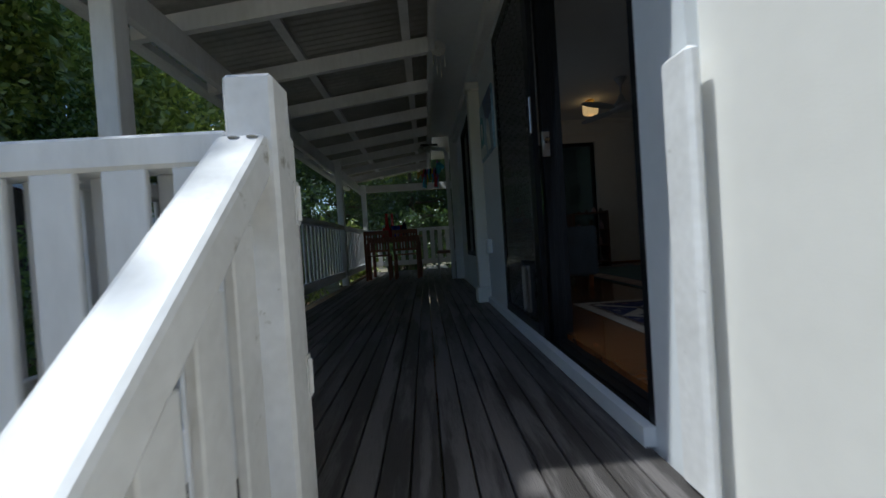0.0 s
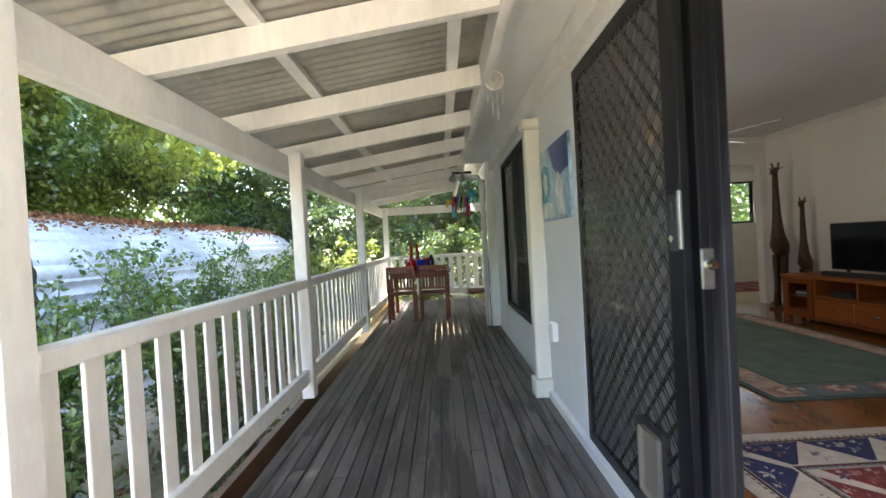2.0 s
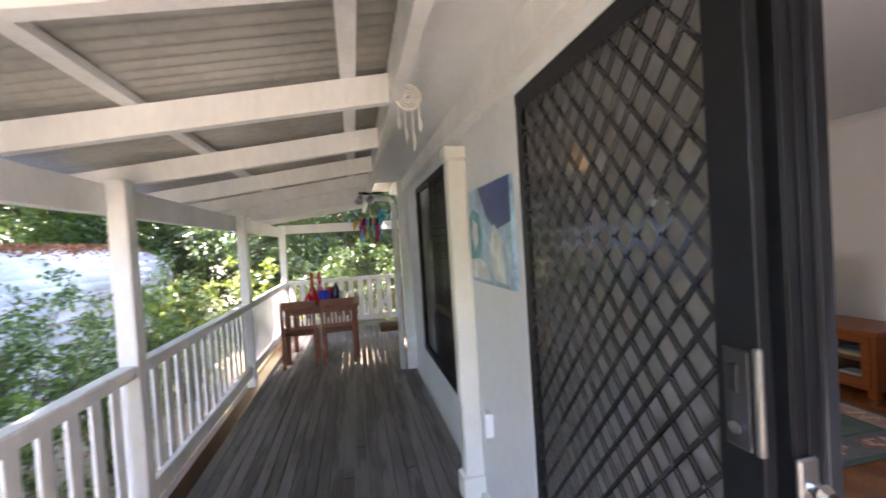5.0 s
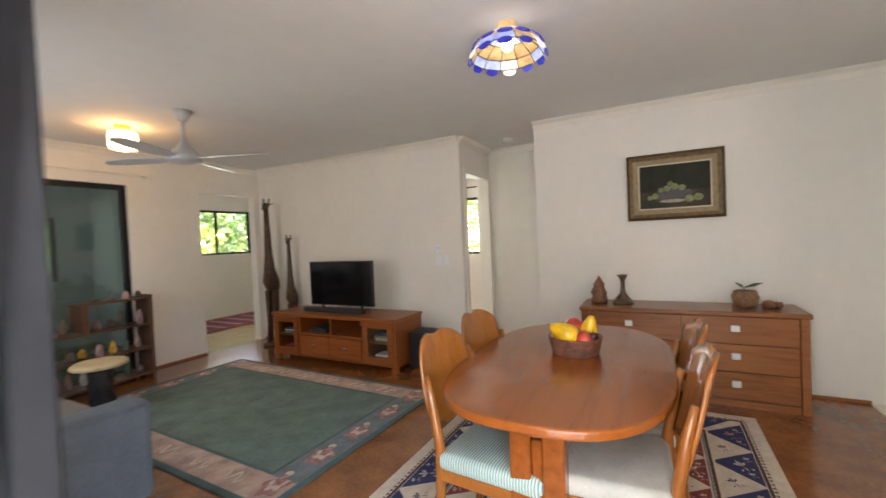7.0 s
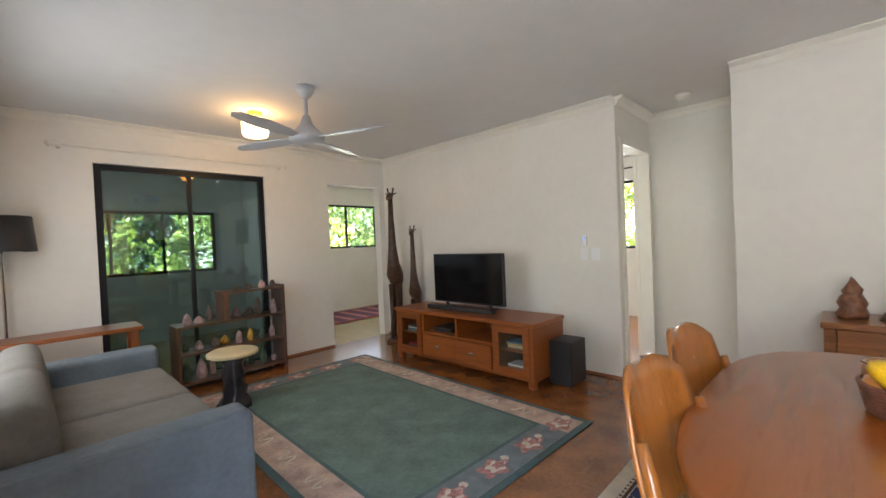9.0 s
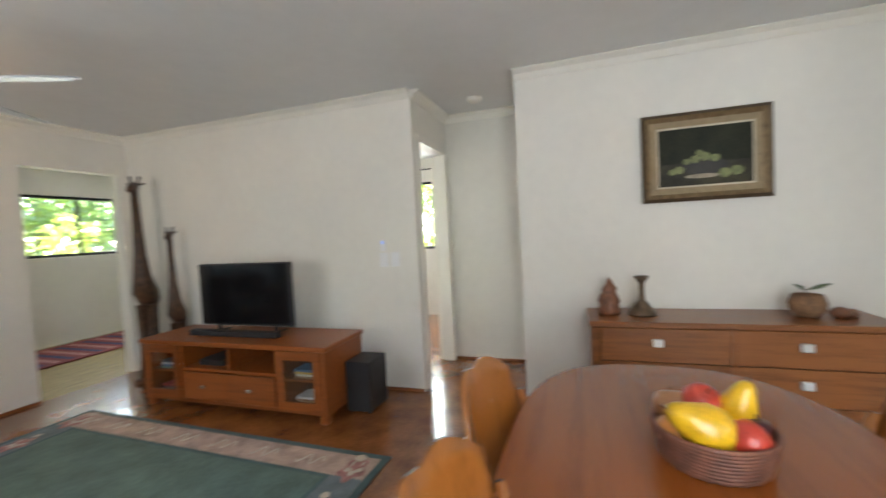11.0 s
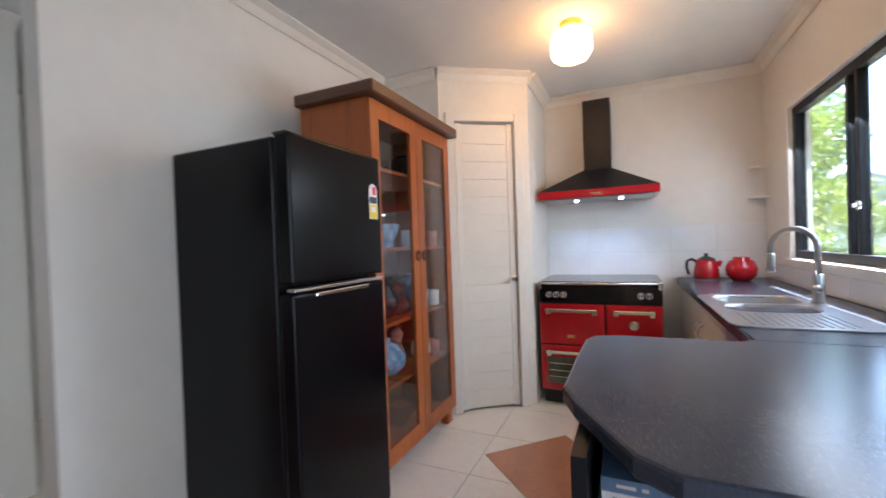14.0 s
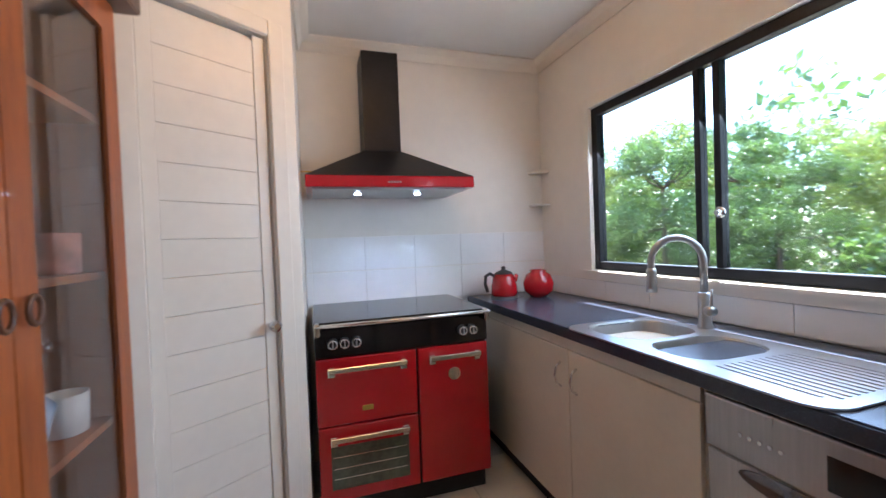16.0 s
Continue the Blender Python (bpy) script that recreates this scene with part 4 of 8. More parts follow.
# stove
# Opaque pane; its olive tone paints in the lit oven interior.
M["ovenglass"] = mat("oven_glass", (0.085, 0.090, 0.062), 0.12, vary=0.35, scale=5, coat=0.4)
M["steel_pale"] = mat("polished_handle", (0.80, 0.76, 0.68), 0.2, metal=1.0, vary=0.03)
SX0, SX1, SY = 2.365, 3.165, -1.44
sv = thing("range_cooker", SX0, -2.04, 0, "red range cooker with black panel, steel handles and glass oven door", "stove")
SW, SD = SX1 - SX0, SY + 2.04
part("body", box(0, 0.0, 0.10, SW, SD - 0.03, 0.88), "plastic", sv)
part("plinth", box(0.01, 0.05, 0.0, SW - 0.01, SD - 0.06, 0.10), "plastic", sv)
part("hob", box(-0.004, 0.0, 0.881, SW + 0.004, SD + 0.005, 0.898, 0.004), "tv", sv, "black glass hob")
part("hob_trim", tube([(-0.004, SD + 0.034, 0.887), (SW + 0.004, SD + 0.034, 0.887)], 0.009, 10), "steel_pale", sv, "polished steel front rail", True)
for x in (0.012, SW - 0.012):
    part("rail_bracket", box(x - 0.012, SD + 0.001, 0.845, x + 0.012, SD + 0.042, 0.900, 0.005), "steel_pale", sv, "polished rail end bracket")
ctl = part("control_panel", box(0, SD - 0.029, 0.745, SW, SD, 0.868, 0.003), "tv", sv, "black control panel")
for x in (0.075, 0.125, 0.175, SW - 0.18, SW - 0.13, SW - 0.08):
    if x == SW - 0.18:
        continue
    kb = part("knob", lathe([(0.024, 0), (0.024, 0.006), (0.020, 0.009), (0.018, 0.026), (0.015, 0.029)], (0, 0, 0), 18), "plastic", ctl, "black control knob with a steel ring")
    kb.matrix_local = pose(SW - x, SD, 0.805, -90, 0, 0)
    part("knob_ring", lathe([(0.021, 0.026), (0.021, 0.031), (0.016, 0.033), (0.014, 0.029)], (0, 0, 0), 18, False), "chrome", kb, "", True)
    part("knob_pointer", box(-0.003, -0.015, 0.029, 0.003, 0.015, 0.037, 0.001), "steel", kb)


def oven_door(x0, x1, z0, z1, window_=False, dial=False):
    d = part("oven_door", box(x0, SD - 0.029, z0, x1, SD, z1, 0.006, 2), "red", sv, "red enamel oven door")
    hz = z1 - 0.045
    part("door_handle", boxes((x0 + 0.05, SD + 0.028, hz - 0.010, x1 - 0.05, SD + 0.044, hz + 0.012), (x0 + 0.05, SD, hz - 0.030, x0 + 0.078, SD + 0.0275, hz + 0.012), (x1 - 0.078, SD, hz - 0.030, x1 - 0.05, SD + 0.0275, hz + 0.012), bevel=0.003), "steel_pale", d, "polished bar handle")
    if window_:
        part("oven_window", box(x0 + 0.050, SD + 0.0005, z0 + 0.055, x1 - 0.050, SD + 0.003, z1 - 0.085), "ovenglass", d, "oven glass coloured olive grey like the lit oven inside")
        for zz in (0.10, 0.145, 0.195):
            part("oven_rack", box(x0 + 0.06, SD + 0.0032, z0 + zz, x1 - 0.06, SD + 0.004, z0 + zz + 0.003), "steel_pale", d)
    if dial:
        t = lathe([(0.030, 0), (0.030, 0.004), (0.022, 0.005), (0.022, 0.002), (0.010, 0.003)], (0, 0, 0), 20)
        part("thermometer", t, "steel_pale", d, "round door thermometer").matrix_local = pose((x0 + x1) / 2, SD, z1 - 0.135, -90, 0, 0)


oven_door(SW * 0.445, SW, 0.445, 0.738)
oven_door(SW * 0.445, SW, 0.11, 0.438, window_=True)
oven_door(0, SW * 0.435, 0.11, 0.738, dial=True)
M["gold"] = mat("gold_badge", (0.75, 0.52, 0.15), 0.3, metal=1.0, vary=0)
part("badge", box(SW * 0.70, SD + 0.0005, 0.495, SW * 0.76, SD + 0.004, 0.517, 0.001), "gold", sv, "small gold badge")
# range hood
hd = thing("range_hood", 2.765, -2.045, 1.50, "black pyramid range hood with a red band and two lights", "range hood")
HW = 0.41
part("band", box(-HW, 0, 0.0, HW, 0.49, 0.055, 0.003), "red", hd, "red enamel band")
bm = bmesh.new()
lo = [bm.verts.new(p) for p in ((-HW, 0, 0.056), (HW, 0, 0.056), (HW, 0.49, 0.056), (-HW, 0.49, 0.056))]
hi = [bm.verts.new(p) for p in ((-0.105, 0, 0.235), (0.105, 0, 0.235), (0.105, 0.20, 0.235), (-0.105, 0.20, 0.235))]
bm.faces.new(lo[::-1]), bm.faces.new(hi)
for i in range(4):
    bm.faces.new((lo[i], lo[(i + 1) % 4], hi[(i + 1) % 4], hi[i]))
part("canopy", bm, "black", hd, "matt black sloping canopy")
part("flue", box(-0.10, 0.0, 0.236, 0.10, 0.195, 0.78, 0.002), "black", hd, "black square flue")
part("filter", box(-HW + 0.03, 0.04, -0.006, HW - 0.03, 0.45, -0.0005), "steel", hd)
M["led"] = mat("hood_led", (0.8, 0.9, 1.0), 0.3, vary=0, emit=3.0, emit_colour=(0.65, 0.82, 1.0))
for x in (-0.165, 0.155):
    part("light", lathe([(0.016, 0), (0.016, 0.004)], (x, 0.27, -0.011), 16), "led", hd, "small bright LED downlight")
for k in range(5):
    part("button", box(-0.032 + k * 0.014, 0.4905, 0.020, -0.024 + k * 0.014, 0.493, 0.028), "steel", hd)
kt = thing("kettle", 2.06, -1.86, BT, "glossy red electric kettle with black handle", "kettle")
part("body", lathe([(0.074, 0.012), (0.080, 0.03), (0.078, 0.07), (0.066, 0.125), (0.058, 0.142)], (0, 0, 0), 28), "red", kt, "", True)
part("lid", lathe([(0.058, 0.1425), (0.046, 0.155), (0.020, 0.166), (0.012, 0.170), (0.014, 0.184), (0.006, 0.190)], (0, 0, 0), 20), "plastic", kt, "black lid with a small knob", True)
part("handle", tube([(0.060, 0, 0.132), (0.090, 0, 0.150), (0.118, 0, 0.135), (0.122, 0, 0.09), (0.108, 0, 0.04)], 0.010, 8), "plastic", kt, "black handle", True)
part("spout", tube([(-0.068, 0, 0.10), (-0.090, 0, 0.135)], [0.020, 0.011], 10), "red", kt, "", True)
part("base", lathe([(0.082, 0.0), (0.082, 0.0115)], (0, 0, 0), 24), "steel", kt)
pt = thing("red_pot", 1.87, -1.78, BT, "dark red glazed round pot", "pot")
part("body", lathe([(0.045, 0), (0.085, 0.04), (0.092, 0.085), (0.072, 0.135), (0.045, 0.15), (0.052, 0.162), (0.040, 0.162), (0.036, 0.145)], (0, 0, 0), 28), "red", pt, "", True)
# fridge
fr = thing("fridge", 3.57, -0.005, 0, "tall black two-door fridge with a long bar handle", "fridge")
FW, FD, FH = 0.545, 0.60, 1.59
part("cabinet", box(0.075, 0.004, 0.03, FD, FW, FH - 0.01, 0.006), "fridge", fr)
part("freezer_door", box(0, 0, 1.075, 0.068, FW, FH, 0.012, 3), "fridge", fr)
part("fridge_door", box(0, 0, 0.05, 0.068, FW, 1.045, 0.012, 3), "fridge", fr)
part("handle_bar", box(-0.010, 0.02, 1.050, 0.03, FW, 1.062, 0.003), "steel", fr, "bright steel handle strip")
part("handle_lip", box(-0.012, 0.13, 1.026, 0.0, FW - 0.10, 1.040, 0.003), "chrome", fr, "bright steel handle strip")
part("hinge_cover", box(0.03, FW - 0.06, FH + 0.0005, 0.09, FW - 0.02, FH + 0.010, 0.003), "plastic", fr)
for x in (0.1, FD - 0.05):
    for y in (0.05, FW - 0.05):
        part("foot", lathe([(0.02, 0), (0.02, 0.03)], (x, y, 0), 10), "plastic", fr)
M["sticker_w"] = mat("white_sticker", (0.85, 0.85, 0.85), 0.4, vary=0)
M["sticker_y"] = mat("yellow_sticker", (0.85, 0.65, 0.05), 0.4, vary=0)
M["sticker_r"] = mat("red_sticker", (0.75, 0.06, 0.06), 0.4, vary=0)
stk = thing("energy_label", 3.569, 0.028, 1.315, "energy rating sticker in white, red and yellow on the fridge", "sticker")
part("backing", swing(prism([(0.0, 0.0), (0.06, 0), (0.06, 0.125), (0.052, 0.145), (0.03, 0.155), (0.008, 0.145), (0.0, 0.125)], 0, 0.001), Matrix(((0, 0, -1, 0), (1, 0, 0, 0), (0, 1, 0, 0), (0, 0, 0, 1)))), "sticker_w", stk)
part("yellow_panel", box(-0.002, 0.003, 0.003, -0.001, 0.057, 0.062), "sticker_y", stk)
part("star_band", box(-0.002, 0.010, 0.105, -0.001, 0.034, 0.140), "sticker_r", stk)
part("print_bar", box(-0.002, 0.004, 0.068, -0.001, 0.056, 0.096), "ink", stk)
part("figure_box", box(-0.003, 0.014, 0.030, -0.002, 0.046, 0.052), "sticker_w", stk)
# display cabinet
CW, CD, CH = 0.90, 0.42, 1.96
dc = thing("display_cabinet", 3.64, -0.945, 0, "tall pine display cabinet with two glazed doors", "cabinet")
for y in (0.0, CW - 0.025):
    part("side_panel", box(0.022, y, 0.09, CD, y + 0.025, CH - 0.06), "pine", dc)
# Back boards use dark timber to paint in the shade inside the cabinet.
for k in range(9):
    part("back_board", box(CD - 0.012, 0.026 + k * (CW - 0.052) / 9, 0.12, CD, 0.025 + (k + 1) * (CW - 0.052) / 9, CH - 0.06), "darkwood", dc)
part("cornice", box(-0.05, -0.045, CH - 0.058, CD, CW + 0.045, CH, 0.006), "darkwood", dc, "dark stained top board")
part("bottom", box(0.022, 0.026, 0.10, CD - 0.013, CW - 0.026, 0.13), "pine", dc)
for sz in (0.48, 0.80, 1.185, 1.59):
    part("shelf", box(0.035, 0.026, sz - 0.018, CD - 0.013, CW - 0.026, sz), "pine", dc)
for y in (0.0, CW - 0.07):
    for x in (0.03, CD - 0.07):
        part("foot", box(x, y, 0, x + 0.06, y + 0.07, 0.09, 0.008), "pine", dc)
for k, (a, b) in enumerate(((0.002, CW / 2 - 0.002), (CW / 2 + 0.002, CW - 0.002))):
    d = part("door", boxes((0, a, 0.11, 0.021, a + 0.07, CH - 0.065), (0, b - 0.07, 0.11, 0.021, b, CH - 0.065), (0, a + 0.07, 0.11, 0.021, b - 0.07, 0.20), (0, a + 0.07, CH - 0.15, 0.021, b - 0.07, CH - 0.065)), "pine", dc, "glazed pine door")
    part("pane", box(0.008, a + 0.07, 0.20, 0.012, b - 0.07, CH - 0.15), "smoke", d).visible_shadow = False
    hy = b - 0.035 if k == 0 else a + 0.035
    ring = [(-0.012, hy + 0.018 * math.sin(2 * math.pi * i / 12), 1.135 + 0.026 * math.cos(2 * math.pi * i / 12)) for i in range(13)]
    part("ring_handle", tube(ring, 0.005, 6, False), "darkwood", d, "dark iron ring pull", True)
M["china"] = mat("white_china", (0.80, 0.78, 0.75), 0.2, vary=0.03)
M["bluechina"] = mat("blue_patterned_china", (0.35, 0.48, 0.62), 0.25, vary=0.5, scale=25, dark=(0.05, 0.12, 0.28))
M["rosechina"] = mat("rose_china", (0.55, 0.22, 0.17), 0.25, vary=0.3, scale=22)
M["black_pot"] = mat("dark_glaze", (0.03, 0.03, 0.035), 0.2, vary=0.3)
M["clearglass"] = glass_mat("drinking_glass", (0.90, 0.93, 0.93))
MUG = [(0.030, 0), (0.038, 0.004), (0.040, 0.085), (0.037, 0.085), (0.034, 0.008)]


def mug(x, y, z, m="china", s=1.0, label="white china mug on the cabinet shelf"):
    g = thing("mug", x, y, z, label, "mug", "crockery in the cabinet")
    part("cup", lathe([(r * s, h * s) for r, h in MUG], (0, 0, 0), 18), m, g, "", True)
    part("handle", tube([(0, -0.036 * s, 0.07 * s), (0, -0.062 * s, 0.065 * s), (0, -0.066 * s, 0.04 * s), (0, -0.038 * s, 0.018 * s)], 0.0055 * s, 6), m, g, "", True)


def vase(name, x, y, z, profile, m, label, cat="vase"):
    g = thing(name, x, y, z, label, cat, "crockery in the cabinet")
    part("body", lathe(profile, (0, 0, 0), 22), m, g, "", True)


cx, cy = 3.64, -0.945
for y, z, m in ((0.12, 1.185, "rosechina"), (0.40, 1.185, "china"), (0.66, 1.185, "bluechina"), (0.12, 0.80, "china"), (0.14, 0.48, "rosechina")):
    mug(cx + 0.095, cy + y, z + 0.0005, m, 1.15, "white china mug on the cabinet shelf" if m == "china" else "rose patterned china mug on the cabinet shelf")
vase("soup_tureen", cx + 0.16, cy + 0.30, 0.8005, [(0.07, 0), (0.11, 0.05), (0.125, 0.11), (0.11, 0.13), (0.08, 0.18), (0.02, 0.20), (0.02, 0.22)], "bluechina", "blue and white china tureen with lid", "tureen")
vase("china_jug", cx + 0.14, cy + 0.22, 0.4805, [(0.04, 0), (0.065, 0.04), (0.06, 0.09), (0.025, 0.14), (0.022, 0.22), (0.03, 0.25)], "china", "white china vase with a narrow neck")
vase("china_jug", cx + 0.16, cy + 0.60, 0.8005, [(0.05, 0), (0.085, 0.05), (0.09, 0.10), (0.05, 0.16), (0.045, 0.20), (0.06, 0.22)], "black_pot", "dark glazed jug on the cabinet shelf", "jug")
vase("china_bowl", cx + 0.19, cy + 0.56, 1.1855, [(0.04, 0), (0.05, 0.01), (0.10, 0.08), (0.11, 0.13), (0.104, 0.13), (0.045, 0.015)], "bluechina", "blue and white china bowl on the cabinet shelf", "bowl")
vase("china_jar", cx + 0.17, cy + 0.72, 1.1855, [(0.05, 0), (0.08, 0.06), (0.075, 0.14), (0.04, 0.19), (0.05, 0.22)], "black_pot", "dark glazed jar on the cabinet shelf", "jar")
vase("teapot", cx + 0.16, cy + 0.58, 0.4805, [(0.05, 0), (0.10, 0.05), (0.105, 0.10), (0.06, 0.16), (0.02, 0.18), (0.02, 0.20)], "bluechina", "blue and white china teapot on the lower shelf", "teapot")
vase("china_jar", cx + 0.15, cy + 0.74, 0.4805, [(0.05, 0), (0.085, 0.06), (0.07, 0.14), (0.05, 0.17)], "black_pot", "dark glazed jar on the lower shelf", "jar")
vase("china_jar", cx + 0.15, cy + 0.46, 0.8005, [(0.05, 0), (0.065, 0.05), (0.035, 0.11), (0.05, 0.15), (0.02, 0.18)], "rosechina", "rose and white china jar on the shelf", "jar")
vase("china_jar", cx + 0.24, cy + 0.36, 0.4805, [(0.05, 0), (0.06, 0.05), (0.035, 0.12), (0.05, 0.17), (0.03, 0.21)], "rosechina", "rose and white china jar", "jar")
for k in range(5):
    vase("glass_tumbler", cx + 0.12 + 0.07 * (k % 3), cy + 0.24 + 0.065 * k, 1.5905, [(0.025, 0), (0.032, 0.09), (0.030, 0.09), (0.023, 0.006)], "clearglass", "clear glass tumbler on the top shelf", "glass")
for k in range(3):
    vase("glass_bowl", cx + 0.2, cy + 0.15 + 0.27 * k, 0.1305, [(0.05, 0), (0.10, 0.08), (0.11, 0.13), (0.105, 0.13), (0.09, 0.08), (0.04, 0.008)], "clearglass", "clear glass bowl on the bottom shelf", "bowl")
vase("dark_pot", cx + 0.24, cy + 0.18, 1.5905, [(0.06, 0), (0.085, 0.07), (0.08, 0.15), (0.05, 0.18)], "black_pot", "dark glazed pot on the top shelf", "pot")
# pantry door
pd = tagged(new("door_pantry"), "cream painted pantry door of horizontal boards, closed", "door", "", "structure")
pd.matrix_world = pose(PA.x, PA.y, 0, 0, 0, PANG)
n = 16
for k in range(n):
    z0, z1 = 0.02 + 2.0 * k / n, 0.02 + 2.0 * (k + 1) / n - 0.0015
    part("board", box(0.165, 0.012, z0, PL - 0.165, 0.030, z1, 0.001), "trim", pd)
part("backing", box(0.12, 0.031, 0.012, PL - 0.12, 0.05, 2.04), "trim", pd)
for a, b in ((0.12, 0.164), (PL - 0.164, PL - 0.12)):
    part("door_stile", box(a, 0.008, 0.012, b, 0.030, 2.04, 0.002), "trim", pd)
part("door_handle", lathe([(0.010, 0), (0.010, 0.025), (0.022, 0.030), (0.022, 0.045), (0.012, 0.052)], (0, 0, 0), 16), "chrome", pd, "small round chrome knob").matrix_local = pose(PL - 0.145, 0.008, 0.93, 90, 0, 0)
for a, b in ((0.05, 0.113), (PL - 0.113, PL - 0.05)):
    structure("trim", pantry(boxes((a, -0.016, 0, b, -0.001, 2.11), bevel=0.004)), "trim", "cream painted door architrave", "trim")
structure("trim", pantry(boxes((0.113, -0.016, 2.05, PL - 0.113, -0.001, 2.11), bevel=0.004)), "trim", "cream painted door architrave", "trim")
# trim round the kitchen window
structure("window_trim", boxes((KX, -1.60, 0.985, KX + 0.018, -1.53, 1.99), (KX, -0.17, 0.985, KX + 0.018, -0.10, 1.99), (KX, -1.53, 1.93, KX + 0.018, -0.17, 1.99), (KX, -1.53, 0.985, KX + 0.018, -0.17, 1.04), (KX + 0.0185, -1.60, 1.018, KX + 0.034, -0.10, 1.036)), "trim", "cream painted timber window surround and sill", "trim")
for z in (1.44, 1.655):
    s_ = thing("corner_shelf", KX + 0.002, -2.048, z, "tiny cream corner shelf bracket on the kitchen wall", "shelf", "corner shelves")
    part("board", prism([(0, 0), (0.10, 0), (0.09, 0.05), (0.05, 0.09), (0, 0.10)], 0, 0.012), "trim", s_)
br = thing("wall_bracket", 3.198, -1.86, 1.62, "small brass hook on the wall beside the hood", "hook")
part("hook", tube([(0, 0, 0), (-0.05, 0, 0), (-0.06, 0, -0.01), (-0.055, 0, -0.02)], 0.004, 6), "gold", br)

# ---- dining ----
TX, TY, TA, TB = 3.285, 2.68, 0.735, 0.445
oval = []
for k in range(64):
    a = 2 * math.pi * k / 64
    c, s = math.cos(a), math.sin(a)
    oval.append((TA * math.copysign(abs(c) ** 0.72, c), TB * math.copysign(abs(s) ** 0.72, s)))
tb = thing("dining_table", TX, TY, 0.006, "polished honey timber oval dining table with pedestal legs", "table")
part("tabletop", prism(oval, 0.70, 0.735, 0.010, 3), "table", tb)
part("apron", prism([(x * 0.84, y * 0.26) for x, y in oval], 0.64, 0.699), "table", tb)
for sx in (-0.54, 0.54):
    part("pedestal", boxes((sx - 0.035, -0.095, 0.05, sx + 0.035, -0.020, 0.639), (sx - 0.035, 0.020, 0.05, sx + 0.035, 0.095, 0.639), (sx - 0.02, -0.020, 0.10, sx + 0.02, 0.020, 0.60), bevel=0.006), "table", tb)
    part("foot", box(sx - 0.045, -0.31, 0.0, sx + 0.045, 0.31, 0.05, 0.012, 2), "table", tb)
part("stretcher", box(-0.504, -0.0195, 0.18, 0.504, 0.0195, 0.26, 0.005), "table", tb)


def striped(name, c1, c2, pitch, rough=0.9):
    m = bpy.data.materials.new(name)
    m.use_nodes = True
    n, l = m.node_tree.nodes, m.node_tree.links
    b = n["Principled BSDF"]
    tc, w, r = n.new("ShaderNodeTexCoord"), n.new("ShaderNodeTexWave"), n.new("ShaderNodeValToRGB")
    w.inputs["Scale"].default_value, w.inputs["Distortion"].default_value = 0.314 / pitch, 0.6
    w.inputs["Detail Scale"].default_value = 6
    w.bands_direction = 'Y'
    r.color_ramp.elements[0].color, r.color_ramp.elements[1].color = (*c1, 1), (*c2, 1)
    r.color_ramp.elements[0].position, r.color_ramp.elements[1].position = 0.25, 0.75
    l.new(tc.outputs["Object"], w.inputs[0]), l.new(w.outputs[0], r.inputs[0]), l.new(r.outputs[0], b.inputs["Base Color"])
    b.inputs["Roughness"].default_value = rough
    nz, bp = n.new("ShaderNodeTexNoise"), n.new("ShaderNodeBump")
    nz.inputs["Scale"].default_value, bp.inputs["Strength"].default_value, bp.inputs["Distance"].default_value = 350, 0.3, 0.005
    l.new(nz.outputs[0], bp.inputs["Height"]), l.new(bp.outputs[0], b.inputs["Normal"])
    return m


M["stripe"] = striped("green_striped_upholstery", (0.17, 0.30, 0.27), (0.50, 0.58, 0.54), 0.011)
M["greyseat"] = mat("pale_grey_upholstery", (0.46, 0.46, 0.42), 0.9, vary=0.1, scale=10, bump=0.3, bscale=300)


